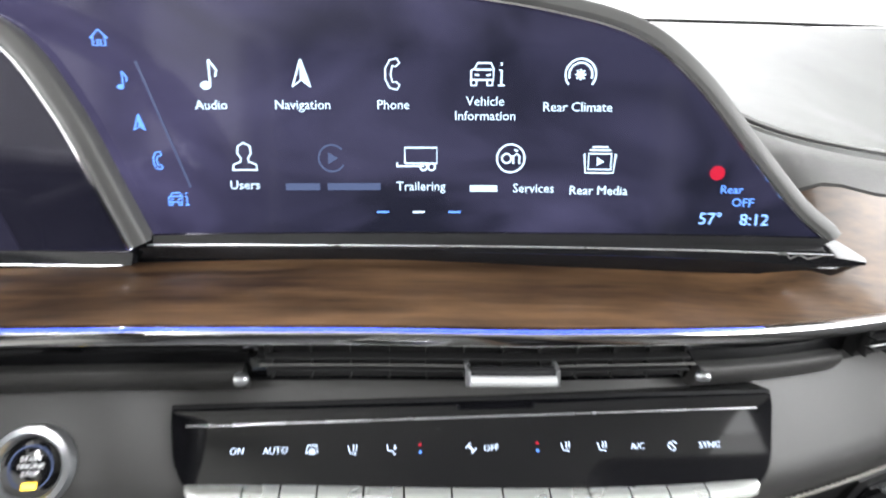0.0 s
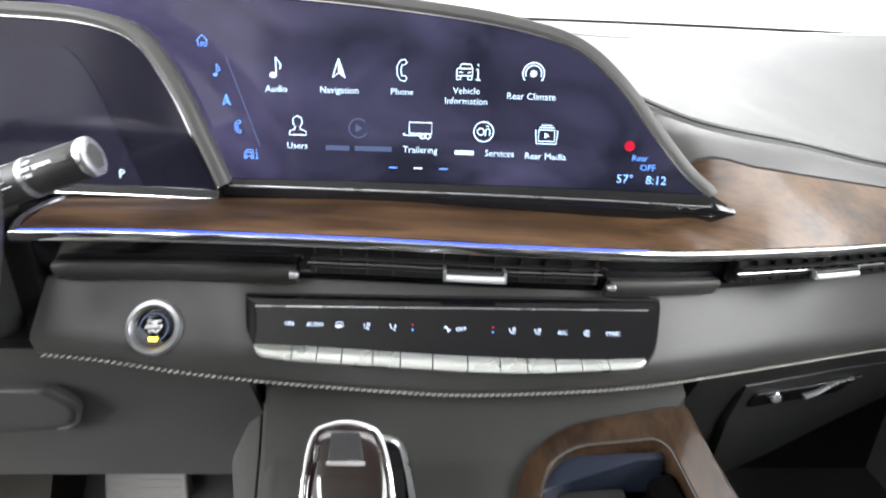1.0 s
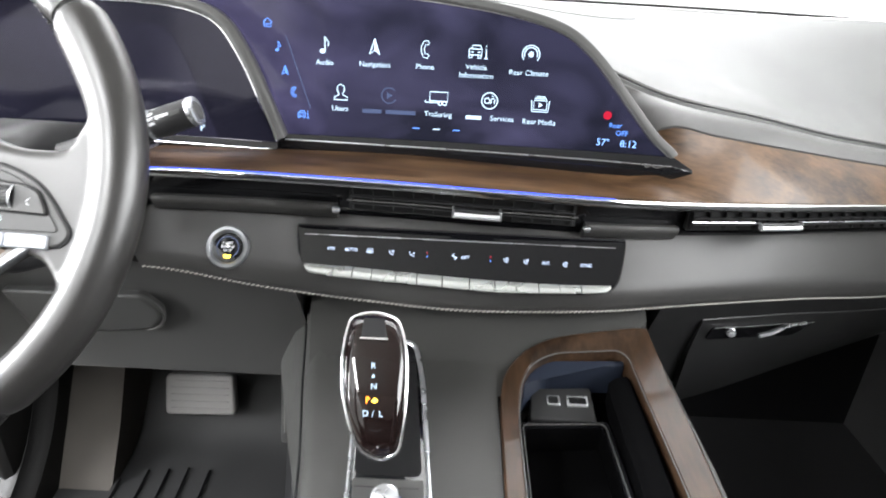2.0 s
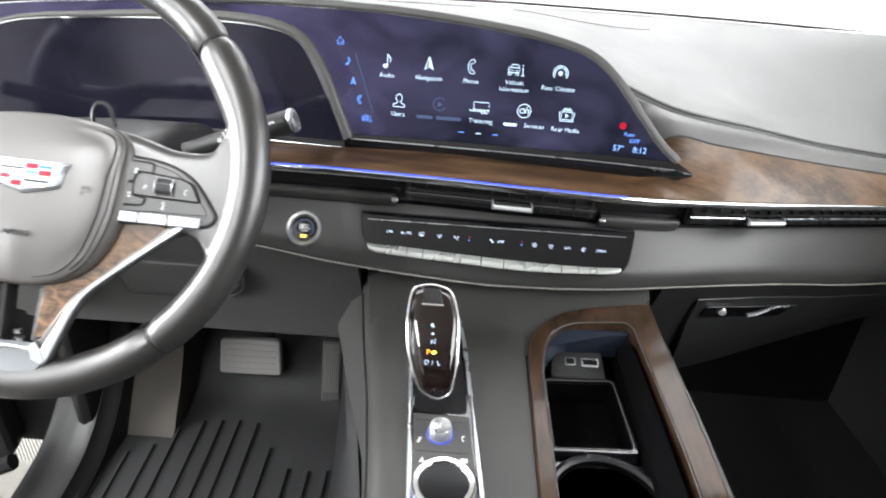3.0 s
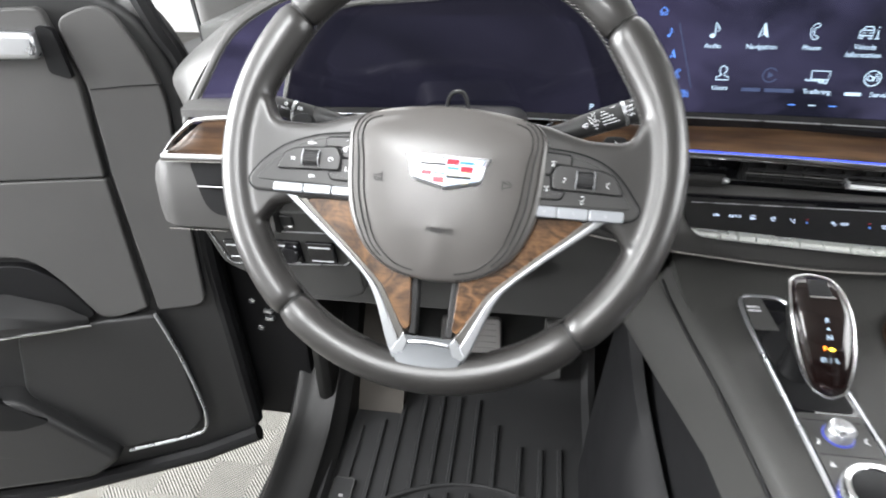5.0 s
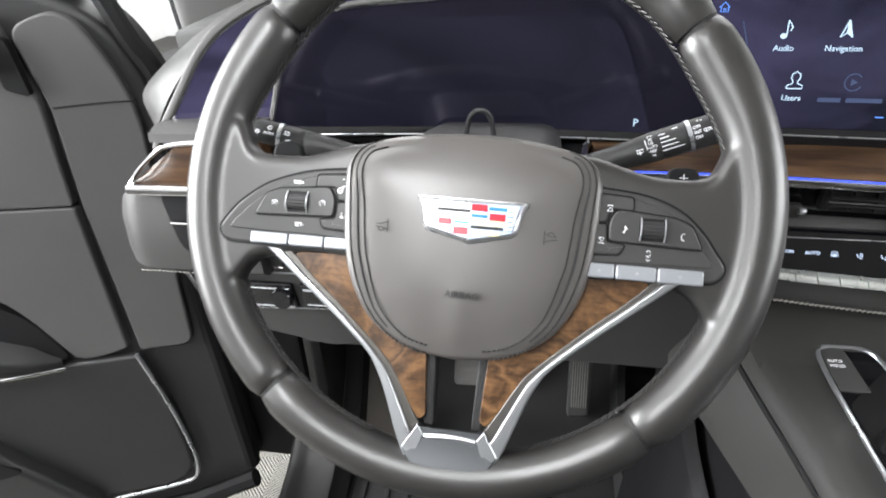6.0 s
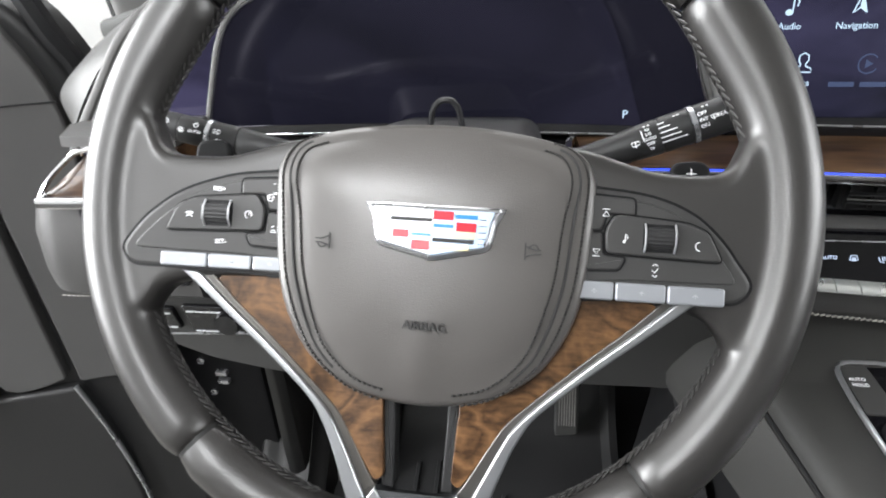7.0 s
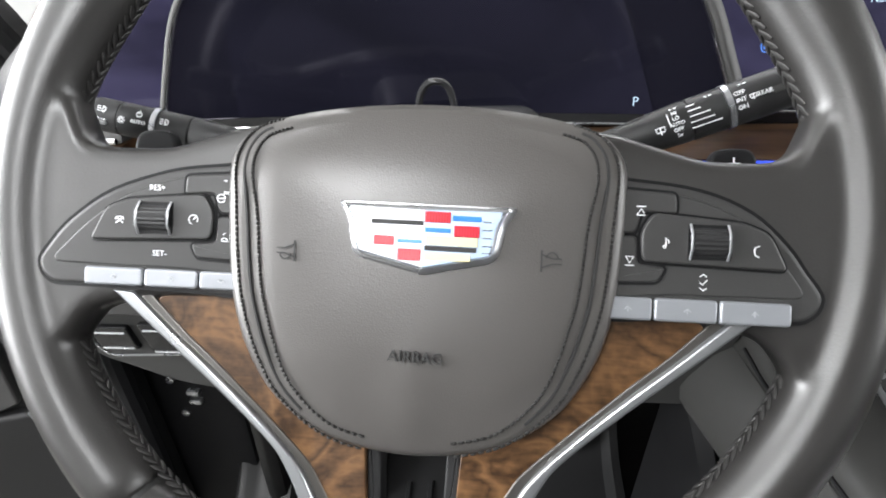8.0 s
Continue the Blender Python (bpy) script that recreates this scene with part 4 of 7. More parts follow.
SCREEN_HEAT = [[(-6, -3), (-4.5, 4), (4.5, 4), (6, -3), (-6, -3)], [(-2, -5), (-2, 1)], [(0, -5), (0, 1)], [(2, -5), (2, 1)]]
FEET = [[(-3, 5), (-2, -1), (3, -2), (4, -5), (6, -5)], [(5, 4), (5, 0)], [(3.6, 1.6), (5, 0), (6.4, 1.6)]]
FAN = [arc(-5, 0, 2.6, 0, 180, 8), arc(0, 0, 2.6, 180, 360, 8), arc(-2.5, 2.5, 2.4, 90, 270, 8), arc(-2.5, -2.5, 2.4, -90, 90, 8)]
LOOP = [arc(0, 0, 5, 30, 300, 14, 0.8), [(-2, 2), (2, -2)], [(0, 4.2), (3, 3)]]
panel_words("ON", -0.053, 0.6292, 0.0047)
panel_words("AUTO", -0.033, 0.6288, 0.0047)
panel_icon(SCREEN_HEAT, -0.014, 0.6288)
panel_icon(SEAT, 0.007, 0.628)
panel_icon(FEET, 0.027, 0.6276)
panel_icon([], 0.043, 0.6285, ICON_RED, fills=[[(0, 3.4), (-2.4, 0.4), (2.4, 0.4)]])
panel_icon([], 0.043, 0.6265, ICON_BLUE, fills=[[(0, -3.4), (-2.4, -0.4), (2.4, -0.4)]])
panel_icon(FAN, 0.0715, 0.6267)
panel_words("OFF", 0.081, 0.6264, 0.0047)
panel_icon([], 0.106, 0.6272, ICON_RED, fills=[[(0, 3.4), (-2.4, 0.4), (2.4, 0.4)]])
panel_icon([], 0.106, 0.6252, ICON_BLUE, fills=[[(0, -3.4), (-2.4, -0.4), (2.4, -0.4)]])
panel_icon(SEAT, 0.121, 0.6257)
panel_icon(SEAT, 0.141, 0.6252)
panel_words("A/C", 0.161, 0.6246, 0.0047)
panel_icon(LOOP, 0.1805, 0.6243)
panel_words("SYNC", 0.201, 0.624, 0.0047)

# ---- start button ----
SB = Matrix.Translation((-0.1555, 0.3110, 0.6285)) @ pose(0, 0, 0, 90 - 33.8, 0, 0)
start = thing("start_button", "round start button with a chrome ring and a yellow light", "button", SB)
part("ring", turned([(0.0215, -0.012), (0.0215, 0.000), (0.0205, 0.003), (0.0175, 0.0035), (0.0155, 0.001), (0.0150, -0.006)], 40), SPOKE_SILVER, start, "brushed chrome ring")
part("cap", turned([(0.0150, -0.006), (0.0148, -0.0015), (0.0135, -0.0005), (0.0, 0.0)], 36), GLOSS, start, "glossy black cap")
bm = ribbon(arc(0, 0, 0.0108, -60, 240, 26), 0.0008)
part("arc_mark", bm, ICON_DIM, start, smooth=False, matrix=pose(0, 0, 0.0002))
for t, y in (("START", 0.0042), ("ENGINE", 0.0006), ("STOP", -0.003)):
    part("caption", lettering(t, 0.0037), WHITE_MARK, start, smooth=False, matrix=pose(0, y, 0.0002))
part("light", slab([(-0.0035, -0.0105), (0.0035, -0.0105), (0.0035, -0.0075), (-0.0035, -0.0075)], 0, 0.0005), ICON_YELLOW, start, "glowing yellow light", smooth=False)

# ---- steering wheel ----
TILT = 30.7
WM = Matrix.Translation((-0.3332, 0.1428, 0.7522)) @ pose(0, 0, 0, 90 - TILT, 0, 0) @ pose(0, 0, 0, 0, 0, -1.87) @ Matrix.Scale(1.019, 4)
wheel = thing("steering_wheel", "grey leather steering wheel with walnut and silver spokes", "steering wheel", WM)
RC, RT = 0.1800, 0.0160
RIM_AT = Vector((-0.0032, 0.0008, -0.0028))


def grip_at(deg):
    """How far the rim swells inwards at the thumb grips."""
    return 1.0 + 0.24 * math.exp(-((min(abs(deg - 31), abs(deg - 149))) / 13.0) ** 2)


def rim_rings(a0, a1, fat=1.0):
    rings, n = [], max(8, int(abs(a1 - a0) / 3))
    for i in range(n + 1):
        a = radians(a0 + (a1 - a0) * i / n)
        ease = min(1.0, i / 1.5 + 0.86, (n - i) / 1.5 + 0.86)
        grip = grip_at(math.degrees(a) % 360)
        c = RIM_AT + Vector((RC * math.cos(a), RC * math.sin(a), 0))
        out = Vector((math.cos(a), math.sin(a), 0))
        rings.append([c + out * (RT * fat * ease * math.cos(b)) * (grip if math.cos(b) < 0 else 1.0) + Vector((0, 0, RT * 1.04 * fat * ease * math.sin(b))) for b in [2 * math.pi * k / 24 for k in range(24)]])
    return rings


def spoke_rings(s):
    """Side spoke from inside the rim to under the airbag cover."""
    rings = []
    for x in span(-0.176, -0.06, 48):
        out = x + (0.0035 if s < 0 else -0.001) * min(1.0, max(0.0, (-0.125 - x) / 0.02))
        hi, lo = spoke_top(out), spoke_low(out)
        rings.append([(-s * x, v, n) for v, n in rounded([(lo, -0.013), (hi, -0.013), (hi, 0.0090), (lo, 0.0090)], 0.009, 5)])
    return rings


part("rim_core", loft([[RIM_AT + Vector(((RC + 0.0135 * math.cos(b)) * math.cos(a), (RC + 0.0135 * math.cos(b)) * math.sin(a), 0.0135 * math.sin(b))) for b in [2 * math.pi * k / 12 for k in range(12)]] for a in [2 * math.pi * k / 72 for k in range(72)]], loop=True), EMBOSS, wheel)
SEAMS = [41.2, 138.8, 228.2, 311.2]
part("rim_top", loft(rim_rings(SEAMS[0] + 0.25, SEAMS[1] - 0.25)), WHEEL_LEATHER, wheel)
part("rim_bottom", loft(rim_rings(SEAMS[2] + 0.25, SEAMS[3] - 0.25)), WHEEL_LEATHER, wheel)
# laced stitching round the inside of the rim
bm = bmesh.new()
for a0, a1 in ((12, 168), (196, 251), (289, 344)):
    a = a0
    while a < a1:
        for s in (-1, 1):
            q, inward = [], []
            for da, b in ((0.0, s * 15), (0.7, s * 10), (1.5, s * 4), (2.2, -s * 1)):
                bb, aa = radians(184 - b), radians(a + da)
                r = RC + RT * 1.04 * grip_at((a + da) % 360) * math.cos(bb)
                q.append(Vector((r * math.cos(aa), r * math.sin(aa), RT * 1.08 * math.sin(bb))) + RIM_AT)
                inward.append(Vector((math.cos(aa) * math.cos(bb), math.sin(aa) * math.cos(bb), math.sin(bb))))
            sweep(q, circle(0.0012, 8, 0.5), bm, normal=inward, scale=[0.45, 1.0, 0.95, 0.35])
        a += 1.75
ob = part("lacing", bm, STITCH_DARK, wheel, "dark laced stitching")
tagged(ob, kind="stuff")


spoke_top = lerp_at([-0.180, -0.162, -0.1575, -0.1535, -0.1505, -0.146, -0.139, -0.130, -0.113, -0.0976, -0.08, -0.06], [0.050, 0.052, 0.0480, 0.0405, 0.0325, 0.0272, 0.0250, 0.0245, 0.0252, 0.0292, 0.0345, 0.0380])
spoke_low = lerp_at([-0.180, -0.160, -0.153, -0.1475, -0.1425, -0.136, -0.125, -0.10, -0.06], [-0.060, -0.070, -0.065, -0.0570, -0.0505, -0.0465, -0.0438, -0.0415, -0.0415])
POD = catmull([(-0.1615, -0.0275), (-0.1555, -0.0175), (-0.147, -0.007), (-0.132, 0.005), (-0.110, 0.0133), (-0.086, 0.0165), (-0.070, 0.0165), (-0.066, 0.0), (-0.066, -0.025), (-0.070, -0.0385), (-0.10, -0.0378), (-0.140, -0.0372), (-0.1555, -0.0362)], closed=True, per=4)
FACE = catmull([(-0.1535, -0.0265), (-0.147, -0.0165), (-0.1385, -0.0075), (-0.126, 0.0025), (-0.108, 0.0096), (-0.088, 0.0125), (-0.070, 0.0125), (-0.068, -0.005), (-0.069, -0.0285), (-0.10, -0.0283), (-0.140, -0.0278)], closed=True, per=4)
ROCKER = rounded([(-0.1425, -0.0172), (-0.1355, -0.003), (-0.126, 0.0008), (-0.0915, 0.0038), (-0.0872, -0.004), (-0.0880, -0.0155)], 0.003, 3)
KEY_UP = rounded([(-0.1010, 0.0035), (-0.1005, 0.0115), (-0.070, 0.0135), (-0.070, -0.0045), (-0.0855, -0.0045), (-0.0875, 0.0042)], 0.002, 3)
KEY_LOW = rounded([(-0.0865, -0.0165), (-0.0860, -0.0055), (-0.070, -0.0055), (-0.070, -0.0245), (-0.0945, -0.0235), (-0.0975, -0.0175)], 0.002, 3)


SIL = [-0.1450, -0.1178, -0.0932, -0.0700]

for s in (-1, 1):
    # the leather of the rim's side flows into the spoke as one soft skin
    a0, a1 = (SEAMS[1], SEAMS[2]) if s < 0 else (SEAMS[3], SEAMS[0] + 360)
    bm = loft(rim_rings(a0 + 0.25, a1 - 0.25, 1.03))
    loft(spoke_rings(s), bm)
    skin = part("rim_side", bm, WHEEL_LEATHER, wheel, "leather covered rim side with its spoke")
    fuse = skin.modifiers.new("fuse", "REMESH")
    fuse.mode, fuse.voxel_size, fuse.use_smooth_shade = "VOXEL", 0.0015, True
    soften = skin.modifiers.new("soften", "SMOOTH")
    soften.factor, soften.iterations = 0.5, 30
    mir = (lambda pts: [(-s * x, y) for x, y in pts])
    dy = 0.0 if s < 0 else -0.0015
    stretch = 0.0065 if s < 0 else -0.0045
    tip = (lambda pts: [(x - s * stretch * -min(1.0, max(0.0, (abs(x) - 0.118) / 0.036)), y + dy) for x, y in mir(pts)])
    part("switch_gap", slab(inset(tip(POD), -0.0006), 0.002, 0.0099), BLACK, wheel)
    part("switch_bezel", slab(tip(POD), 0.002, 0.0105, 0.0022), SWITCH_BEZEL, wheel, "dark bezel round the switches")
    face = part("switch_face", slab(tip(FACE), 0.006, 0.0112, 0.0008), SWITCH_BEZEL, wheel, "grey switch face")
    for nm, k, h in (("rocker", ROCKER, 0.0135), ("corner_key", KEY_UP, 0.0122), ("corner_key", KEY_LOW, 0.0122)):
        q = [(x, y + dy) for x, y in mir(k)]
        part("key_gap", slab(inset(q, -0.0010), 0.009, 0.0116), BLACK, face, smooth=False)
        part(nm, slab(q, 0.009, h, 0.0009), SWITCH_BEZEL, face)
    cx, cy = -s * -0.1128, -0.0072 + dy
    bm = bmesh.new()
    rings = []
    for x in (-0.0062, 0.0062):
        rings.append([(cx + x, cy + 0.0058 * math.sin(b) * (1 + 0.05 * (k % 2)), 0.0115 + 0.0052 * math.cos(b) * (1 + 0.06 * (k % 2))) for k, b in enumerate([2 * math.pi * j / 40 for j in range(40)])])
    part("roller_well", slab(rounded([(cx - 0.0078, cy - 0.0068), (cx + 0.0078, cy - 0.0068), (cx + 0.0078, cy + 0.0068), (cx - 0.0078, cy + 0.0068)], 0.001), 0.010, 0.01385), BLACK, face)
    part("roller", loft(rings, bm), DARK, face, "ribbed thumb roller", smooth=False)
    for x in (-0.0070, 0.0070):
        part("roller_edge", tube([(cx + x, cy - 0.0068, 0.0138), (cx + x, cy - 0.003, 0.0165), (cx + x, cy + 0.003, 0.0165), (cx + x, cy + 0.0068, 0.0138)], 0.0005, 6), SATIN, face)
    for a, b in zip(SIL, SIL[1:]):
        x0, x1 = sorted((-s * (a + 0.0004), -s * (b - 0.0004)))
        y0, y1 = (-0.0365, -0.0288) if s < 0 else (-0.0400, -0.0310)
        part("silver_key", slab(rounded([(x0, y0), (x1, y0), (x1, y1), (x0, y1)], 0.0016), 0.005, 0.0125, 0.0010), SILVER_KEY, wheel, "silver key")
    part("wood_insert", slab(rounded(mir([(-0.1190, -0.0405), (-0.07, -0.0385), (-0.04, -0.082), (-0.0205, -0.094), (-0.0175, -0.1395), (-0.0225, -0.1425), (-0.0405, -0.1150), (-0.0480, -0.1045)]), [0.010, 0.004, 0.004, 0.004, 0.004, 0.004, 0.01, 0.01], 4), -0.010, 0.0055, 0.0006), WOOD_WHEEL, wheel, "glossy burl walnut insert")
    part("inner_edge", slab(rounded(mir([(-0.0205, -0.088), (-0.0145, -0.090), (-0.0125, -0.146), (-0.0188, -0.146)]), 0.001, 2), -0.012, 0.002, 0.001), DARK, wheel)
    # the bright V-shaped spoke, flat faced and thick
    vo = catmull([(-0.1340, -0.0385), (-0.1075, -0.0600), (-0.0835, -0.0795), (-0.0605, -0.1000), (-0.0520, -0.1120), (-0.0455, -0.1260), (-0.0345, -0.1555), (-0.0285, -0.1665)], per=5)
    vi = catmull([(-0.0210, -0.1440), (-0.0245, -0.1400), (-0.0390, -0.1150), (-0.0460, -0.1050), (-0.0628, -0.0890), (-0.0850, -0.0690), (-0.1022, -0.0545), (-0.1178, -0.0395)], per=5)
    # inner face painted greyer, as it reflects less light than the outer band
    inner_face = part("spoke_inlay", slab(mir([tuple(p) for p in vo] + [tuple(p) for p in vi]), 0.0, 0.0062, 0.0006), SPOKE_DIM, wheel, "satin grey spoke face")
    middle = [a + (b - a) * 0.60 for a, b in zip(vo, vi[::-1])]
    part("silver_spoke", slab(mir([tuple(p) for p in vo] + [tuple(p) for p in middle[::-1]]), 0.002, 0.0090, 0.0012), SPOKE_SILVER, inner_face, "bright silver V spoke")
part("silver_base", slab(rounded([(-0.0240, -0.1705), (-0.0315, -0.1600), (-0.0215, -0.1440), (-0.0165, -0.1500), (0.0165, -0.1500), (0.0215, -0.1440), (0.0315, -0.1600), (0.0240, -0.1705), (0.0, -0.1740)], [0.003, 0.002, 0.002, 0.003, 0.003, 0.002, 0.002, 0.003, 0.02], 4), -0.006, 0.0078, 0.001, fn=lambda u, v, n: Vector((u, v, n + 0.0035 * min(1.0, max(0.0, (-0.152 - v) / 0.020))))), BASE_SILVER, wheel, "satin silver lower bridge")
part("base_lip", tube([(x, -0.1505 - 0.0012 * (x / 0.0165) ** 2, 0.0078) for x in span(-0.0165, 0.0165, 8)], 0.0020, 8), SPOKE_SILVER, wheel, "bright upper lip of the bridge")
for s in (-1, 1):
    part("base_facet", slab([(s * 0.0215, -0.1445), (s * 0.0312, -0.1598), (s * 0.0238, -0.1690), (s * 0.0172, -0.1505)], 0.004, 0.0096, 0.0008), SPOKE_SILVER, wheel, "bright side facet of the bridge", smooth=False)
part("hub_recess", slab(rounded([(-0.08, 0.03), (0.08, 0.03), (0.075, -0.04), (0.022, -0.094), (-0.022, -0.094), (-0.075, -0.04)], 0.004), -0.03, -0.008), DARK, wheel)

# airbag cover: a padded shield with a soft crease
HALF = [(0.0, 0.0440), (0.030, 0.0425), (0.055, 0.0385), (0.0725, 0.0325), (0.0812, 0.0215), (0.0826, 0.004), (0.0812, -0.020), (0.0780, -0.042), (0.0708, -0.0620), (0.0570, -0.0812), (0.033, -0.0955)]
shield = HALF + [(0.0, -0.1005)] + [(-x, y) for x, y in HALF[:0:-1]]
SH = catmull(shield, closed=True, per=5)


def cover_height(x, y, t):
    """Height over the wheel plane; t runs from 1 at the rim of the cover to 0 in its middle."""
    h = 0.0215 - 0.0085 * t ** 3.2
    crease = math.exp(-(x / 0.010) ** 2) * max(0.0, min(1.0, (-0.045 - y) / 0.04))
    return h + 0.0022 * crease * (1 - t ** 4) - 0.10 * max(0.0, y - 0.012)


mid = np.array((0.0, -0.022))


def cover_at(x, y):
    """Height of the cover's face at a place on it."""
    q = np.array((x, y)) - mid
    r, a = np.linalg.norm(q), math.atan2(q[1], q[0])
    best = min(SH, key=lambda p: abs((math.atan2(p[1] - mid[1], p[0] - mid[0]) - a + math.pi) % (2 * math.pi) - math.pi))
    return cover_height(x, y, min(1.0, r / np.linalg.norm(best - mid)))


rings = []
for n, k in ((-0.012, 1.0), (0.004, 1.0), (0.009, 0.997), (0.0115, 0.988)):
    rings.append([(*(mid + (p - mid) * k), n) for p in SH])
for t in (0.965, 0.94, 0.925, 0.915, 0.905, 0.89, 0.86, 0.8, 0.7, 0.6, 0.5, 0.4, 0.3, 0.2, 0.1, 0.02):
    dip = 0.0009 if abs(t - 0.86) < 0.003 else 0.0
    ring = []
    for p in SH:
        q = mid + (p - mid) * t
        side = min(1.0, max(0.0, (abs(p[0]) - 0.035) / 0.02))
        ring.append((q[0], q[1], cover_height(q[0], q[1], t) - dip * side))
    rings.append(ring)
part("airbag_cover", loft(rings), AIRBAG_LEATHER, wheel, "padded grey leather airbag cover")
for k, kend in ((0.925, 0.985), (0.800, 0.915)):
    bm = bmesh.new()
    pts = []
    for i in range(len(SH)):
        p, nx = SH[i], SH[(i + 1) % len(SH)]
        for j in range(2):
            pts.append(p + (nx - p) * j / 2)
    for i, p in enumerate(pts):
        if abs(p[0]) < 0.060 and p[1] > 0.02:
            continue
        if abs(p[0]) < 0.02:
            continue
        nx = pts[(i + 1) % len(pts)]
        kq = k + (kend - k) * max(min(1.0, max(0.0, (-0.050 - p[1]) / 0.045)) ** 1.5, min(1.0, max(0.0, (p[1] + 0.010) / 0.044)) ** 2)
        kr = k + (kend - k) * max(min(1.0, max(0.0, (-0.050 - nx[1]) / 0.045)) ** 1.5, min(1.0, max(0.0, (nx[1] + 0.010) / 0.044)) ** 2)
        q = mid + (p - mid) * kq
        r = mid + (nx - mid) * kr
        e = q + (r - q) * 0.64
        tube([(q[0], q[1], cover_height(q[0], q[1], kq) + 0.0000), (*(q + (e - q) * 0.5), cover_height(q[0], q[1], kq) + 0.0007), (e[0], e[1], cover_height(e[0], e[1], kr) + 0.0001)], 0.0006, 5, bm)
    tagged(part("seam_stitching", bm, SEAM_THREAD, wheel, "dark seam stitching"), kind="stuff")

# sewn seam between the two rows of stitches
for s in (-1, 1):
    line = [p for p in (SH if s > 0 else SH[::-1]) if s * p[0] > 0.045 and -0.088 < p[1] < 0.036]
    pts = []
    for p in line:
        kk = 0.862 + 0.090 * max(min(1.0, max(0.0, (-0.050 - p[1]) / 0.045)) ** 1.5, min(1.0, max(0.0, (p[1] + 0.010) / 0.044)) ** 2)
        q = mid + (p - mid) * kk
        pts.append((q[0], q[1], cover_height(q[0], q[1], kk) - 0.0002))
    part("seam", tube(pts, 0.0008, 6), EMBOSS, wheel, "dark sewn seam")

# shield badge with coloured bars
BADGE = [(-0.0334, 0.0010), (0.0, 0.0004), (0.0334, 0.0010), (0.0296, -0.0055), (0.0272, -0.0185), (0.0, -0.0246), (-0.0272, -0.0185), (-0.0296, -0.0055)]
BZ = 0.0222
badge_at = pose(0.0037, -0.0005, 0, -2.0, 0, -0.8) @ Matrix.Scale(1.03, 4)


def folded(u, v, n):
    """The badge is folded a little down its middle."""
    return Vector((u, v, n - 0.03 * abs(u)))


def half_field(s, mat):
    pts = [(0.0, -0.0010), (s * 0.0290, -0.0004), (s * 0.0268, -0.0062), (s * 0.0246, -0.0170), (0.0, -0.0226)]
    part("badge_field", slab(pts[::-s], BZ, BZ + 0.0014, 0.0002, fn=folded, steps=1), mat, badge, smooth=False)


def bar(x, y, w, h, mat, name="badge_bar"):
    return part(name, slab([(x - w / 2, y - h / 2), (x + w / 2, y - h / 2), (x + w / 2, y + h / 2), (x - w / 2, y + h / 2)], BZ + 0.001, BZ + 0.0019, 0.0002, fn=folded, steps=1), mat, badge, smooth=False)


rings = []
for d, n in ((-0.0008, 0.008), (-0.0008, BZ - 0.0010), (0.0002, BZ + 0.0006), (0.0014, BZ + 0.0012), (0.0022, BZ + 0.0004)):
    rings.append([folded(u, v, n) for u, v in inset(rounded(BADGE, [0.0008, 0.004, 0.0008, 0.002, 0.004, 0.001, 0.004, 0.002], 3), d)])
badge = part("badge", loft(rings), SATIN, wheel, "silver shield badge with coloured bars", matrix=badge_at)
half_field(-1, SILVER_PAINT)
half_field(1, PALE_BLUE)
bar(-0.0104, -0.0060, 0.0199, 0.0017, EMBOSS)
bar(0.0158, -0.0036, 0.0106, 0.0019, BLUE)
bar(0.0051, -0.0084, 0.0094, 0.0016, BLUE)
bar(0.0104, -0.0123, 0.0196, 0.0034, GOLD)
bar(0.0101, -0.0152, 0.0194, 0.0018, EMBOSS)
bar(0.0092, -0.0182, 0.0170, 0.0030, GOLD)
bar(-0.0053, -0.0130, 0.0093, 0.0013, BLUE)
for x, y, w, h in ((0.0049, -0.0035, 0.0096, 0.0042), (0.0159, -0.0084, 0.0095, 0.0042), (-0.0152, -0.0130, 0.0078, 0.0036), (-0.0053, -0.0180, 0.0088, 0.0044)):
    bar(x, y, w, h, RED_DEEP)
    for k in range(9):
        part("badge_rib", slab([(x + w * ((k + 0.2) / 9 - 0.5), y - h * 0.46), (x + w * ((k + 0.75) / 9 - 0.5), y - h * 0.46), (x + w * ((k + 0.75) / 9 - 0.5), y + h * 0.46), (x + w * ((k + 0.2) / 9 - 0.5), y + h * 0.46)], BZ + 0.0018, BZ + 0.0022, fn=folded), RED, badge, smooth=False)
for y in (-0.0045, -0.0075, -0.0105, -0.0135, -0.0160):
    bar(0.0236, y, 0.0036, 0.0004, CHROME)

# the letters' dark colour stands in for the shading of the embossed leather
part("lettering", lettering("AIRBAG", 0.0062, depth=0.0006), EMBOSS, wheel, "embossed dark lettering", smooth=False, matrix=pose(0.0018, -0.0580, cover_at(0.002, -0.058) + 0.0016, -5, 0, -1.5))
for s in (-1, 1):
    bm = bmesh.new()
    ribbon([(0.0036, 0.0042), (0.0036, -0.0042)], 0.0007, bm)
    ribbon([(0.0036, 0.0026), (-0.0006, 0.0010), (-0.0040, 0.0010)], 0.0006, bm)
    ribbon([(0.0036, -0.0026), (-0.0006, -0.0010), (-0.0040, -0.0010)], 0.0006, bm)
    ribbon(arc(-0.0004, -0.0012, 0.0022, 180, 360, 8), 0.0006, bm)
    part("horn_mark", bm, EMBOSS, wheel, "small embossed horn mark", smooth=False, matrix=pose(s * 0.0525, -0.0185, cover_at(0.0525, -0.0185) + 0.0008, 0, s * 6, 0 if s < 0 else 180))


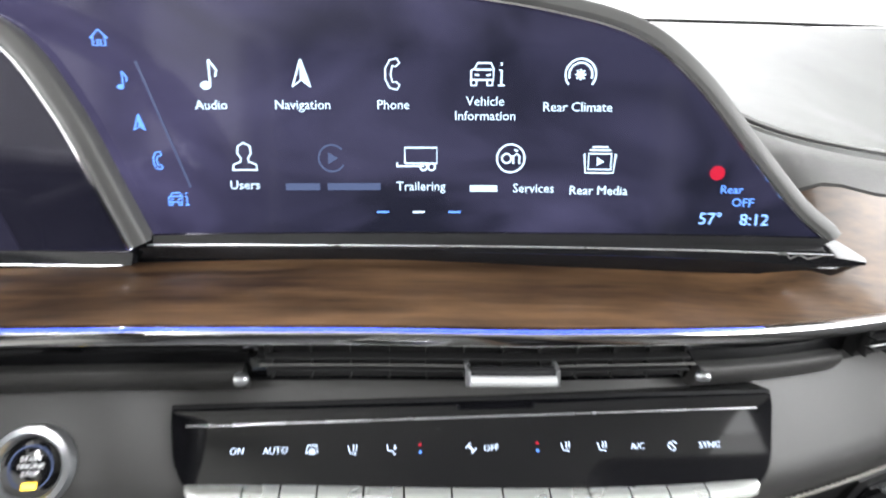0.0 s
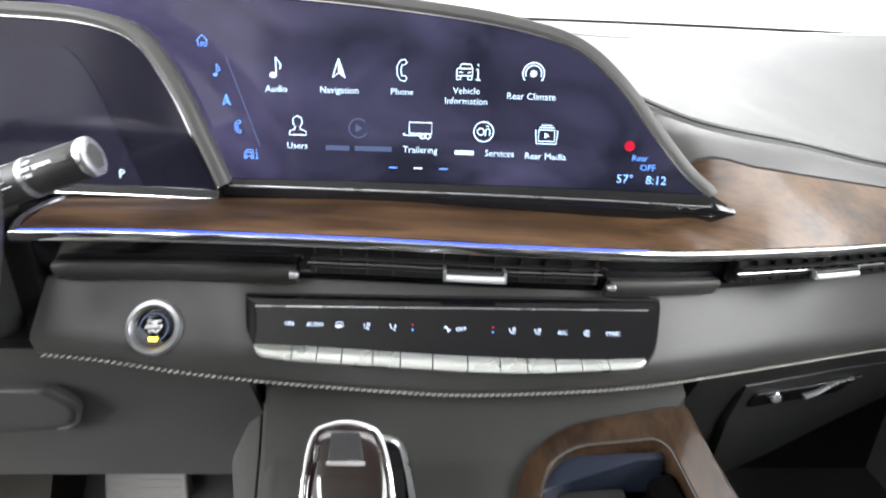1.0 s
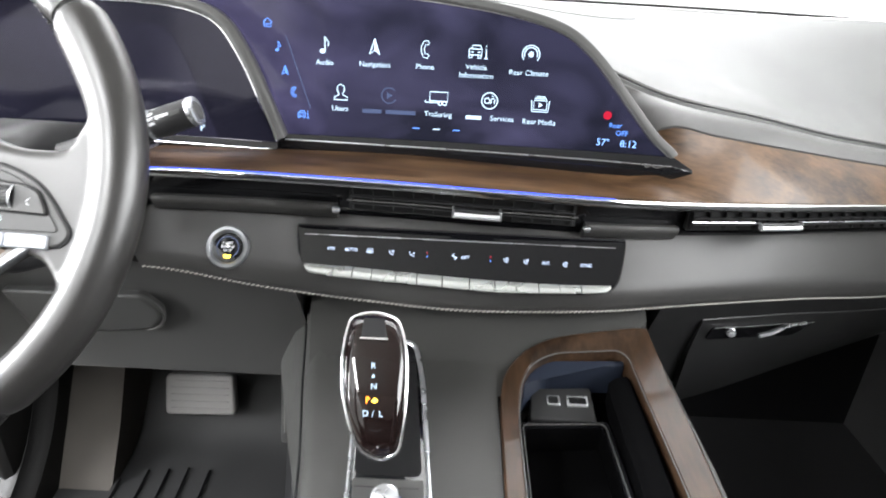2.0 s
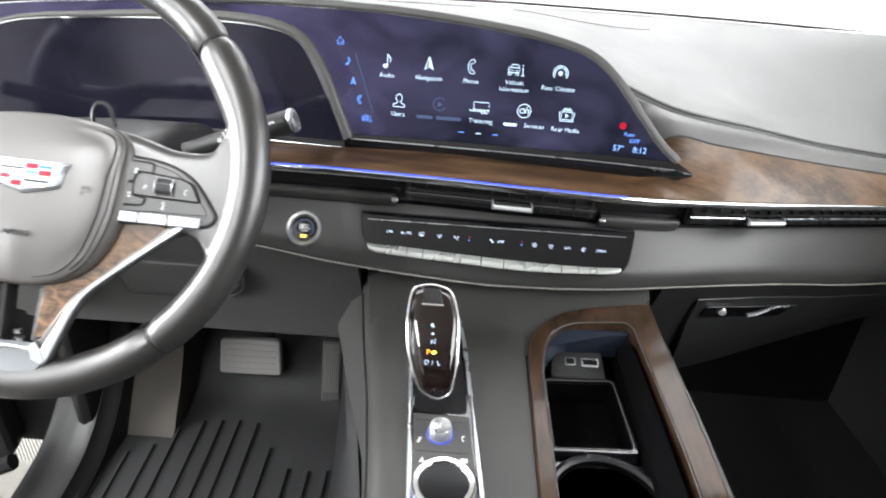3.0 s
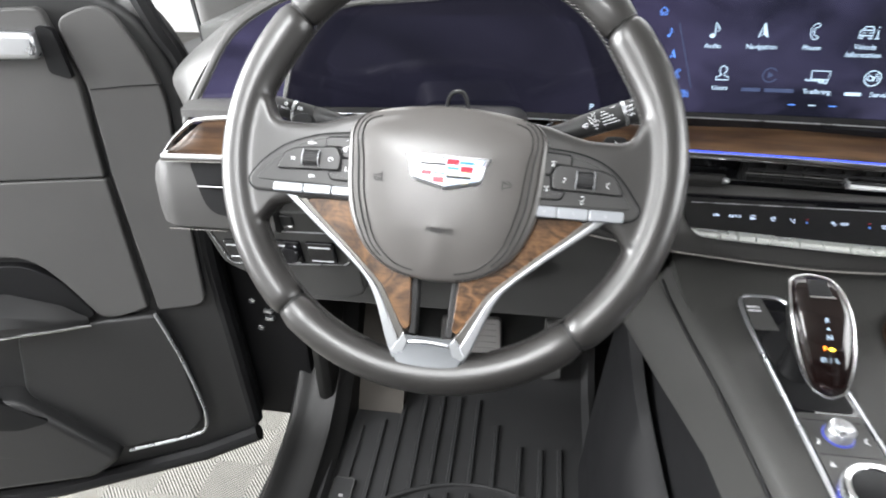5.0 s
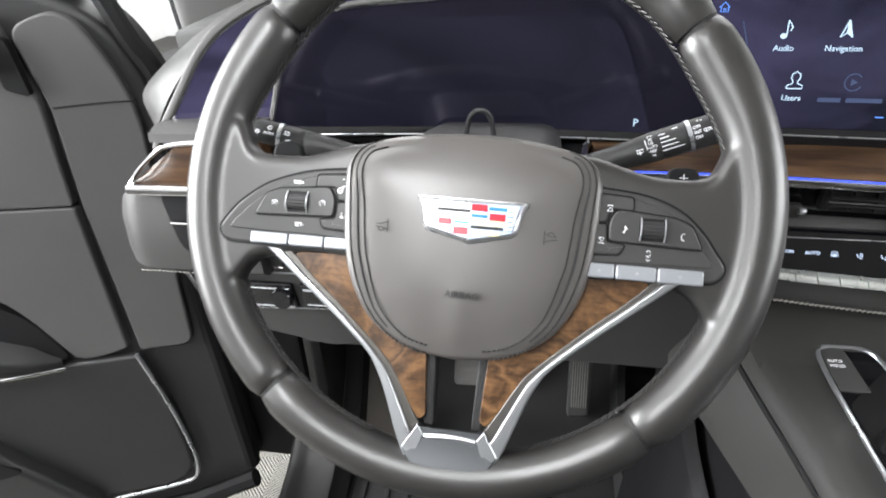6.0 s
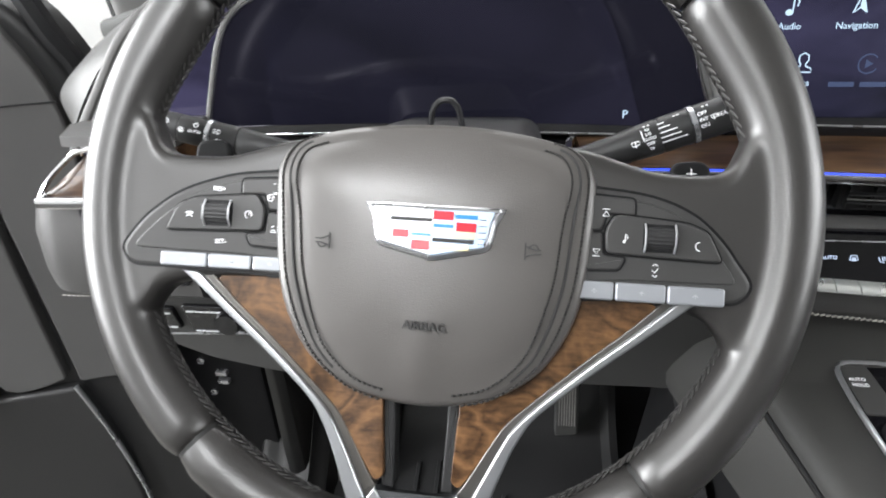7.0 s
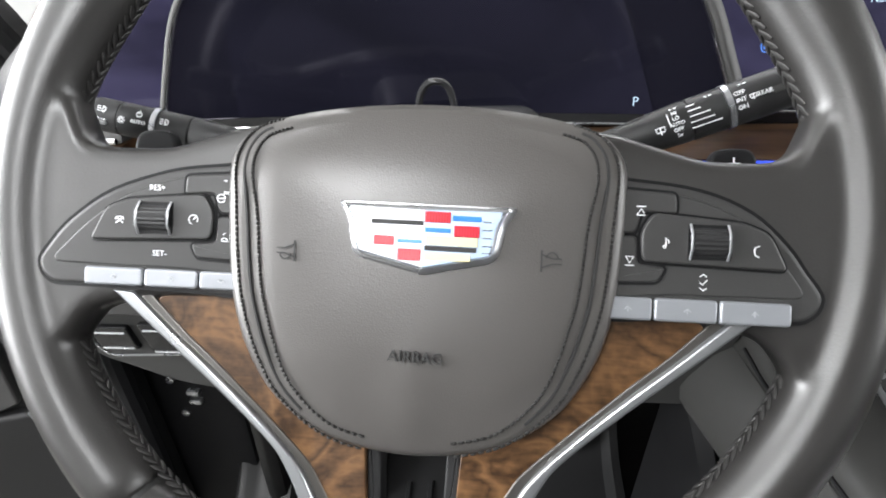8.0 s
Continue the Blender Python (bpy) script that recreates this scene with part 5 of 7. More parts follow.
def key_words(text, x, y, size, n=0.0112):
    part("lettering", lettering(text, size), WHITE_MARK, wheel, smooth=False, matrix=pose(x, y, n))


def key_icon(strokes, x, y, n=0.0125, k=0.00043, w=0.00036, ink=WHITE_MARK):
    bm = bmesh.new()
    for q in strokes:
        ribbon([(a * k, b * k) for a, b in q], w, bm, depth=0.0002)
    part("key_symbol", bm, ink, wheel, smooth=False, matrix=pose(x, y, n))


key_words("RES+", -0.1138, 0.0058, 0.0034)
key_words("SET-", -0.1115, -0.0222, 0.0034)
GAUGE = [arc(0, 0, 4.5, -30, 250, 16), [(0, 0), (3, 3)]]
CROSS = [[(-4, -3), (4, 3)], [(-4, 3), (4, -3)], arc(0, -1, 4.6, 20, 160, 10)]
HEAT = [arc(0, -1, 4, 0, 340, 16), [(-4, -1), (4, -1)], [(3, 6), (3, 3)], [(5, 6), (5, 3)], [(7, 6), (7, 3)]]
CARGAP = [arc(-2, -2, 3, 20, 160, 8), [(-5, -2), (2, -2)], [(3, 4), (6, 4)], [(3, 1), (6, 1)], [(-4, 4), (-1, 6)]]
key_icon(CROSS, -0.1287, -0.0086, 0.0136)
key_icon(GAUGE, -0.0958, -0.0073, 0.0136)
key_icon(HEAT, -0.0845, 0.0025)
key_icon(CARGAP, -0.0815, -0.0150)
key_icon([[(0, 0), (3, 0)]], -0.0835, 0.0095)
for x in (-0.1310, -0.1050, -0.0830):
    key_icon([[(-3, 0), (0, 2), (3, 0), (0, -2), (-3, 0)]], x, -0.0326, 0.0126, ink=GREY_MARK)
NOTE2 = [[(0, -4), (0, 4), (2.4, 2), (2.4, -1)], arc(-1.2, -4, 1.2, 0, 340, 8)]
PHONE2 = [[(2.5, 5), (-1, 3.5), (-2, 0), (-1, -3.5), (2.5, -5)]]
UPTO = [[(-4, 5), (4, 5)], [(-3.6, -3), (0, 3), (3.6, -3), (-3.6, -3)]]
DOWNTO = [[(-4, -5), (4, -5)], [(-3.6, 3), (0, -3), (3.6, 3), (-3.6, 3)]]
TICK = [[(-3, 0), (-0.6, -2.4), (3.4, 2.4)], [(-3, 5), (0, 7.5), (3, 5)], [(-3, -5), (0, -7.5), (3, -5)]]
key_icon(NOTE2, 0.0967, -0.0092, 0.0136)
key_icon(PHONE2, 0.1303, -0.0115, 0.0136)
key_icon(UPTO, 0.0871, 0.0024)
key_icon(DOWNTO, 0.0834, -0.0165)
key_icon(TICK, 0.1119, -0.0242, 0.0112)
for x in (0.0835, 0.106, 0.131):
    key_icon([[(-3, -1), (0, 2), (3, -1)], [(0, 2), (0, -3)]], x, -0.0355, 0.0126, ink=GREY_MARK)

# ---- steering column and stalks ----
column = thing("steering_column", "dark steering column shroud with a metal loop on top", "steering column")
rings = []
for y, w, lo, hi in ((0.175, 0.050, 0.665, 0.742), (0.20, 0.062, 0.650, 0.756), (0.27, 0.070, 0.630, 0.760), (0.36, 0.074, 0.600, 0.735)):
    rings.append([(-0.3338 + u, y, v) for u, v in rounded([(-w, lo), (w, lo), (w * 0.85, hi), (-w * 0.85, hi)], 0.02, 5)])
part("shroud", loft(rings), DARK, column)
for x in (-0.012, 0.0, 0.012):
    part("slot", box((-0.3338 + x - 0.003, 0.168, 0.668), (-0.3338 + x + 0.003, 0.1745, 0.690), 0.001), BLACK, column)
part("loop", tube(catmull([(-0.350, 0.250, 0.7555), (-0.3475, 0.252, 0.7725), (-0.343, 0.253, 0.7795), (-0.338, 0.253, 0.7810), (-0.333, 0.253, 0.7795), (-0.329, 0.252, 0.7725), (-0.326, 0.250, 0.7555)], per=5), 0.0022, 8, normal=(0, 1, 0)), GLOSS_GREY, column, "dark metal loop")


def stalk(name, root, tip, label, silver_tip, r0):
    st = thing(name, label, "stalk", group="column stalks")
    a, b = Vector(root), Vector(tip)
    prof = [(0.0, 0.85), (0.18, 0.84), (0.34, 0.93), (0.49, 1.0), (0.50, 0.94), (0.51, 0.94)]
    n = Vector((0, 1, 0))
    part("arm", tube([a.lerp(b, t) for t, r in prof], r0, 20, normal=n, scale=[r for t, r in prof]), DARK, st)
    part("ring", tube([a.lerp(b, t) for t in (0.665, 0.667, 0.692, 0.694)], r0, 24, normal=n, scale=[0.9, 1.04, 1.04, 0.9]), SATIN, st, "silver ring")
    part("collar", tube([a.lerp(b, t) for t in (0.505, 0.51, 0.66, 0.665)], r0, 24, normal=n, scale=[0.95, 1, 1, 0.95]), DARK, st)
    part("knob", tube([a.lerp(b, t) for t in (0.694, 0.70, 0.850, 0.853, 0.857, 0.860, 0.96, 0.985, 1.0)], r0, 24, normal=n, scale=[0.95, 1.0, 0.99, 0.95, 0.95, 0.99, 0.98, 0.93, 0.80] if not silver_tip else [0.95, 1.0, 1.0, 1.0, 1.0, 1.0, 0.98, 0.93, 0.80]), DARK, st)
    d = (b - a).normalized()
    if silver_tip:
        part("tip", tube([b - d * 0.0045, b - d * 0.003, b + d * 0.0005, b + d * 0.0012], r0, 24, normal=n, scale=[0.96, 1.03, 1.0, 0.85]), SATIN, st, "silver tip ring")
        part("tip_button", tube([b + d * 0.001, b + d * 0.0018], 0.0078, 20, normal=n, scale=[1, 0.9]), SOFT, st)
    # white printing that faces the driver
    out = Vector((0, -0.90, 0.43))
    out = (out - d * out.dot(d)).normalized()
    m = Matrix((d if d.x > 0 else -d, (out.cross(d if d.x > 0 else -d)), out)).transposed().to_4x4()
    return st, a, b, m


def print_on(st, a, b, m, t, dy, text=None, strokes=None, size=0.0034, k=0.0005, r=0.0118):
    size = size * 1.1
    up = m.col[1].to_3d()
    out = m.col[2].to_3d()
    ang = dy / r
    p = a.lerp(b, t) + out * (r * math.cos(ang) + 0.0006) + up * (r * math.sin(ang))
    mm = Matrix.Translation(p) @ m @ pose(0, 0, 0, -math.degrees(ang) * 0.9, 0, 0)
    bm = lettering(text, size) if text else bmesh.new()
    for q in strokes or ():
        ribbon([(x * k, y * k) for x, y in q], 0.0005, bm, depth=0.0002)
    part("printing", bm, WHITE_MARK, st, smooth=False, matrix=mm)


st, a, b, m = stalk("wiper_stalk", (-0.2536, 0.2447, 0.7380), (-0.1415, 0.2510, 0.7775), "dark wiper stalk with white printing and silver tip", True, 0.0118)
WIPER = [[(-4, -2), (-5, 3), (5, 3), (4, -2), (-4, -2)], [(0, 3), (0, -5)]]
SPRAY = [[(-4, 0), (-1, 0)], [(1, 0), (4, 0)]]
for i, w in enumerate(("HI", "LO", "AUTO", "OFF", "1x")):
    print_on(st, a, b, m, 0.437, 0.0060 - 0.0032 * i, w, size=0.0027)
print_on(st, a, b, m, 0.405, 0.003, strokes=[[(0, -5), (0, 7)]])
for i, w in enumerate((9, 14, 22, 25, 32)):
    print_on(st, a, b, m, 0.545, 0.0074 - 0.0032 * i, strokes=[[(-12, 0), (w - 12, 0)]])
for i, w in enumerate(("OFF", "INT", "ON")):
    print_on(st, a, b, m, 0.722, 0.0046 - 0.0040 * i, w, size=0.0030)
print_on(st, a, b, m, 0.822, 0.0005, "REAR", size=0.0031)
print_on(st, a, b, m, 0.772, 0.0005, strokes=[[(x * 0.7, y * 0.7) for x, y in q] for q in WIPER])
print_on(st, a, b, m, 0.36, -0.001, strokes=WIPER)
print_on(st, a, b, m, 0.44, 0.0092, strokes=SPRAY)
print_on(st, a, b, m, 0.60, 0.0098, strokes=SPRAY)
print_on(st, a, b, m, 0.75, 0.0098, strokes=SPRAY)
part("plain_key", slab(rounded([(-0.005, -0.0018), (0.005, -0.0018), (0.005, 0.0018), (-0.005, 0.0018)], 0.0015), 0, 0.0008, 0.0003), SOFT, st, matrix=Matrix.Translation(a.lerp(b, 0.895) + m.col[2].to_3d() * 0.0114) @ m)
st, a, b, m = stalk("indicator_stalk", (-0.4278, 0.245, 0.7403), (-0.5413, 0.240, 0.7701), "dark indicator stalk with white lamp symbols", False, 0.0100)
LAMP = [arc(0, 0, 3.4, -90, 90, 8), [(0, 3.4), (0, -3.4)], [(-2, 2.6), (-6, 2.6)], [(-2, 0), (-6, 0)], [(-2, -2.6), (-6, -2.6)]]
SUN = [arc(0, 0, 2.4, 0, 350, 12)] + [[(3.4 * math.cos(q), 3.4 * math.sin(q)), (5 * math.cos(q), 5 * math.sin(q))] for q in [k * math.pi / 4 for k in range(8)]]
ARROWS = [[(-6, 0), (-2, 3), (-2, 1), (2, 1), (2, 3), (6, 0), (2, -3), (2, -1), (-2, -1), (-2, -3), (-6, 0)]]
print_on(st, a, b, m, 0.920, 0.003, strokes=LAMP, r=0.0100)
print_on(st, a, b, m, 0.745, 0.0042, strokes=[arc(0, 0, 3, 110, 430, 12), [(0, 1), (0, 5)]], r=0.0100)
print_on(st, a, b, m, 0.745, -0.0005, "AUTO", size=0.0028, r=0.0100)
print_on(st, a, b, m, 0.825, -0.0010, strokes=SUN, k=0.00042, r=0.0100)
print_on(st, a, b, m, 0.615, 0.0030, strokes=LAMP, r=0.0100)
print_on(st, a, b, m, 0.600, -0.0030, strokes=ARROWS, k=0.00042, r=0.0100)
# small satin plate stands in for the glint on the stalk's tip
part("bright_patch", slab(rounded([(-0.0055, -0.0024), (0.0055, -0.0018), (0.0055, 0.0018), (-0.0055, 0.0024)], 0.0010), 0, 0.0008, 0.0003), SATIN, st, matrix=Matrix.Translation(a.lerp(b, 0.945) + m.col[2].to_3d() * 0.0088 - m.col[1].to_3d() * 0.0040) @ m @ pose(0, 0, 0, 24, 0, 0))



def gear_paddle(at, label, sign):
    paddle = thing("gear_paddle", label, "paddle", Matrix.Translation(at) @ pose(0, 0, 0, 90 - TILT, 0, 0), group="gear paddles")
    part("blade", slab(rounded([(-0.012, -0.03), (0.012, -0.03), (0.011, 0.006), (-0.011, 0.006)], 0.008, 5), -0.006, 0.0, 0.002), BLACK, paddle)
    bm = bmesh.new()
    for stroke in sign:
        ribbon(stroke, 0.0005, bm)
    part("sign", bm, WHITE_MARK, paddle, smooth=False, matrix=pose(0, -0.0015, 0.0002))


gear_paddle((-0.190, 0.191, 0.7565), "dark gear paddle with a white plus sign behind the wheel", [[(-0.0028, 0), (0.0028, 0)], [(0, -0.0028), (0, 0.0028)]])
gear_paddle((-0.4777, 0.191, 0.7690), "dark gear paddle with a white minus sign behind the wheel", [[(-0.0028, -0.006), (0.0028, -0.006)]])

# ---- left end of the dashboard ----
pod = thing("side_pod", "grey end of the dashboard with walnut cap and slim vent", "dashboard end")


def pod_section(x):
    t = (x + 0.712) / 0.15
    e = 0.014 * max(0.0, 1 - t * 5) ** 2
    return [(0.300 + e, 0.692 - e), (0.272 + e, 0.688 - e), (0.264 + e, 0.660), (0.260 + e, 0.625), (0.262 + e, 0.605), (0.272 + e, 0.597), (0.42, 0.597), (0.42, 0.692 - e)]


part("body", xloft(span(-0.711, -0.56, 22), pod_section), LEATHER, pod)


def pod_wood(x):
    zt = 0.702 + 0.032 * min(1.0, max(0.0, (x + 0.676) / 0.045))
    return [(0.266, 0.7005), (0.270, 0.702 + (zt - 0.702) * 0.5), (0.276, zt), (0.33, zt + 0.002), (0.33, 0.690), (0.266, 0.692)]


part("wood_cap", xloft(span(-0.676, -0.56, 24), pod_wood), WOOD_SATIN, pod, "walnut veneer cap")
part("chrome_line", sweep([(x, 0.2635, 0.6955 + 0.012 * (x + 0.68)) for x in span(-0.683, -0.56, 20)], rounded([(-0.005, -0.0055), (0.005, -0.0055), (0.004, 0.004), (-0.004, 0.004)], 0.002, 3)), CHROME, pod, "bright chrome edge")
part("chrome_side", tube(catmull([(-0.682, 0.2640, 0.697), (-0.668, 0.266, 0.714), (-0.650, 0.270, 0.729), (-0.636, 0.274, 0.736), (-0.60, 0.276, 0.739), (-0.56, 0.276, 0.739)], per=5), 0.0022, 8), CHROME, pod)
part("upper_roll", xloft(span(-0.660, -0.56, 12), lambda x: [(0.282, 0.736), (0.284, 0.744), (0.300, 0.750 - 0.02 * max(0, -x - 0.62)), (0.345, 0.742), (0.345, 0.734)]), LEATHER, pod)
part("vent_mouth", slab(rounded([(-0.640, 0.626), (-0.565, 0.618), (-0.565, 0.688), (-0.656, 0.688)], [0.02, 0.01, 0.004, 0.008], 5), -0.02, 0.001, 0.0005, fn=lambda u, v, n: Vector((u, 0.259 + max(0.0, v - 0.625) * 0.16 - n, v))), BLACK, pod, "black vent mouth")
part("vent_blade", box((-0.645, 0.2585, 0.659), (-0.565, 0.268, 0.662), 0.0008), GLOSS, pod)
part("vent_edge", tube([(-0.645, 0.2585, 0.6615), (-0.565, 0.2585, 0.6615)], 0.0008, 6), CHROME, pod)
bm = bmesh.new()
for k in range(16):
    x = -0.703 + 0.0048 * k
    tube([(x, 0.2685, 0.5975), (x + 0.0015, 0.2682, 0.5970), (x + 0.003, 0.2685, 0.5975)], 0.0007, 5, bm)
tagged(part("stitching", bm, STITCH, pod), kind="stuff")

# grey moulding outside the display's left end
hood = thing("display_hood", "grey leather hood beside the display", "dashboard hood")
HOOD_OUT = [np.array(p) for p in catmull([(-0.683, 0.336, 0.712), (-0.698, 0.348, 0.734), (-0.714, 0.366, 0.757), (-0.710, 0.395, 0.774), (-0.695, 0.425, 0.789), (-0.668, 0.440, 0.806), (-0.625, 0.440, 0.830), (-0.54, 0.440, 0.853)], per=4)]
rings = []
for k in range(29):
    t = k / 28
    x = -0.671 + 0.15 * t ** 1.3
    z = 0.722 + 0.132 * (1 - (1 - t) ** 1.7)
    rim = np.array((x - 0.006 * (1 - t), glass_y(x, z) - 0.003, z + 0.004 * t))
    out = HOOD_OUT[k]
    ring = [rim]
    for s in (0.3, 0.6, 0.85):
        ring.append(rim + (out - rim) * s + np.array((-0.004, -0.003, 0.005)) * math.sin(math.pi * s) * (0.3 + t))
    ring += [out, out + np.array((0.012, 0.05, -0.012)), out + np.array((0.03, 0.10, -0.03)), rim + np.array((0.02, 0.10, -0.01)), rim + np.array((0.01, 0.02, 0))]
    rings.append([tuple(p) for p in ring])
part("moulding", loft(rings), LEATHER, hood)
part("slot", slab(rounded([(-0.018, -0.004), (0.018, -0.004), (0.014, 0.004), (-0.014, 0.004)], 0.003), -0.004, 0.0006), BLACK, hood, matrix=Matrix.Translation((-0.655, 0.392, 0.803)) @ pose(0, 0, 0, 40, -32, 25))

# ---- lamp switches left of the column ----
lamps = thing("lamp_switches", "dark switch panel with chrome edged keys beside the column", "switch panel")


def on_lamp(u, v, n):
    return Vector((u, 0.290 - (0.575 - v) * -0.25 - n, v))


part("plate", slab(rounded([(-0.676, 0.621), (-0.47, 0.626), (-0.474, 0.485), (-0.52, 0.470), (-0.60, 0.492), (-0.662, 0.530)], 0.012, 4), -0.05, 0.0, 0.003, fn=on_lamp), SOFT, lamps)
part("rim_line", tube([on_lamp(u, v, 0.001) for u, v in rounded([(-0.664, 0.590), (-0.478, 0.594), (-0.486, 0.541), (-0.650, 0.531)], 0.01, 4)], 0.001, 6, closed=True, normal=(0, -1, 0)), SATIN, lamps)
for x0, x1, z0, z1 in ((-0.673, -0.640, 0.601, 0.617), (-0.630, -0.588, 0.602, 0.618), (-0.580, -0.545, 0.603, 0.619)):
    part("key", slab(rounded([(x0, z0), (x1, z0), (x1, z1), (x0, z1)], 0.003), -0.002, 0.004, 0.0015, fn=on_lamp), DARK, lamps)
    part("key_edge", tube([on_lamp(x0 + 0.002, z0, 0.004), on_lamp(x1 - 0.002, z0, 0.004)], 0.0009, 6), CHROME, lamps)
for x0, x1, z0, z1 in ((-0.648, -0.612, 0.544, 0.574), (-0.602, -0.545, 0.540, 0.578), (-0.537, -0.500, 0.545, 0.578)):
    part("key", slab(rounded([(x0, z0), (x1, z0), (x1, z1), (x0, z1)], 0.003), -0.002, 0.005, 0.002, fn=on_lamp), GLOSS, lamps)
    for zz in (z0 + 0.003, z1 - 0.007):
        part("key_edge", tube([on_lamp(x0 + 0.004, zz, 0.0055), on_lamp(x1 - 0.004, zz, 0.0055)], 0.0009, 6), SATIN, lamps)
part("rotary", turned([(0.013, 0.0), (0.0125, 0.008), (0.011, 0.010), (0.0, 0.010)], 24), GLOSS, lamps, matrix=Matrix.Translation(on_lamp(-0.558, 0.560, 0.004)) @ pose(0, 0, 0, 90, 0, 0))

# ---- glove box ----
glove = thing("glove_box", "dark glove box door with a gloss black latch", "glove box")


def glove_section(x):
    y, zs = strip_y(x), stitch_z(x)
    return [(y + 0.018, zs - 0.030), (y + 0.014, zs - 0.034), (y + 0.030, zs - 0.085), (y + 0.044, 0.385), (y + 0.055, 0.375), (y + 0.07, 0.375), (y + 0.07, zs - 0.03)]


part("door", xloft(span(0.362, 0.95, 34), glove_section), GLOVE_PLASTIC, glove)


def on_glove(u, v, n):
    t = min(1.0, max(0.0, (stitch_z(u) - 0.034 - v) / 0.051))
    return Vector((u, strip_y(u) + 0.014 + 0.016 * t - n, v + 0.004))


part("latch", slab(rounded([(0.376, 0.4890), (0.380, 0.5095), (0.559, 0.4715), (0.530, 0.4525)], [0.006, 0.006, 0.004, 0.010], 4), -0.006, 0.004, 0.0015, fn=on_glove), GLOSS, glove, "glossy black latch")
part("latch_edge", tube([on_glove(u, v, 0.0045) for u, v in ((0.382, 0.5090), (0.45, 0.4950), (0.505, 0.4835), (0.556, 0.4720))], 0.0010, 6), CHROME, glove)
part("latch_lip", tube([on_glove(u, v, 0.0045) for u, v in ((0.466, 0.4705), (0.485, 0.4700), (0.512, 0.4790), (0.540, 0.4745))], 0.0022, 6), SATIN, glove)
part("keyhole", turned([(0.0055, 0), (0.0055, 0.002), (0.004, 0.0025), (0.0, 0.0015)], 16), SATIN, glove, matrix=Matrix.Translation(on_glove(0.412, 0.493, 0.004)) @ pose(0, 0, 0, 70, 0, 0))


# ---- centre console ----
def deck(y):
    return 0.507 + 0.1 * y


console = thing("centre_console", "grey leather centre console with walnut frame", "console")


def body_ring(y):
    """Cross-section of the console seen along the car; the left edge moves in towards the driver."""
    left = np.interp(y, [-0.6, 0.01, 0.09, 0.17, 0.25, 0.30, 0.42], [-0.031, -0.033, -0.043, -0.056, -0.073, -0.082, -0.104])
    right = np.interp(y, [-0.6, 0.0, 0.15, 0.36, 0.42], [0.288, 0.287, 0.284, 0.272, 0.27])
    z = deck(y) + 0.05 * max(0.0, (y - 0.30) / 0.12) ** 2
    return left, right, z


rings = []
for y in span(-0.62, 0.20, 18) + span(0.22, 0.42, 12):
    l, r, z = body_ring(y)
    ring = [(l + 0.005, y, 0.0), (l + 0.005, y, 0.30), (l - 0.003, y, z - 0.05), (l, y, z - 0.021), (l + 0.005, y, z - 0.008), (l + 0.016, y, z - 0.0012)]
    ring += [(l + 0.030 + (0.07 - l) * t, y, z) for t in (0.0, 0.6)]
    ring += [(0.1155, y, z), (0.1160, y, z - 0.08), (r - 0.002, y, z - 0.08), (r, y, z - 0.002), (r + 0.008, y, z - 0.002), (r + 0.010, y, z - 0.05), (r + 0.012, y, 0.0)]
    rings.append(ring)
part("body", loft(rings), CONSOLE_LEATHER, console, "soft grey console body")
# rising shoulder that blends the deck into the fascia
rings = []
for k in range(13):
    t = k / 12
    y = 0.225 + 0.152 * t
    z = deck(y) - 0.0012 + 0.030 * max(0.0, (y - 0.25) / 0.1) ** 2
    x1 = float(np.interp(y, [0.2, 0.215, 0.257, 0.288, 0.3003, 0.3125, 0.320, 0.38], [0.117, 0.118, 0.126, 0.152, 0.184, 0.262, 0.277, 0.279]))
    x0 = body_ring(y)[0] + 0.006
    rings.append([(x0 + (x1 - x0) * s, y, z - 0.007 * max(0.0, 1 - s * 9) ** 2) for s in span(0, 1, 22)] + [(x1, y, z - 0.03), (x0, y, z - 0.03)])
part("shoulder", loft(rings), CONSOLE_LEATHER, console, "grey leather shoulder rising to the dashboard")
part("edge_seam", tube([(body_ring(y)[0] - 0.0005, y, body_ring(y)[2] - 0.023) for y in span(-0.5, 0.34, 30)], 0.0022, 6), BLACK, console)
# side bolster towards the driver's knee, with a dark gap beneath it
rings = []
for y in span(-0.5, 0.40, 18):
    l = body_ring(y)[0]
    z = deck(y)
    w = 0.12 + 0.88 * min(1.0, max(0.0, (y - 0.15) / 0.20))
    rings.append([(l - 0.002, y, z - 0.027), (l - 0.002 - 0.014 * w, y, z - 0.040), (l - 0.003 - 0.033 * w, y, z - 0.085), (l - 0.003 - 0.031 * w, y, z - 0.100), (l + 0.004, y, z - 0.105)])
part("bolster", loft(rings), CONSOLE_LEATHER, console, "padded grey knee bolster")
# black slab over the console side paints the dark inside of the gap
part("gap", loft([[(body_ring(y)[0] - 0.001, y, 0.45), (body_ring(y)[0] - 0.001, y, 0.02), (body_ring(y)[0] + 0.02, y, 0.02), (body_ring(y)[0] + 0.02, y, 0.45)] for y in span(-0.5, 0.40, 10)]), BLACK, console)
rings = []
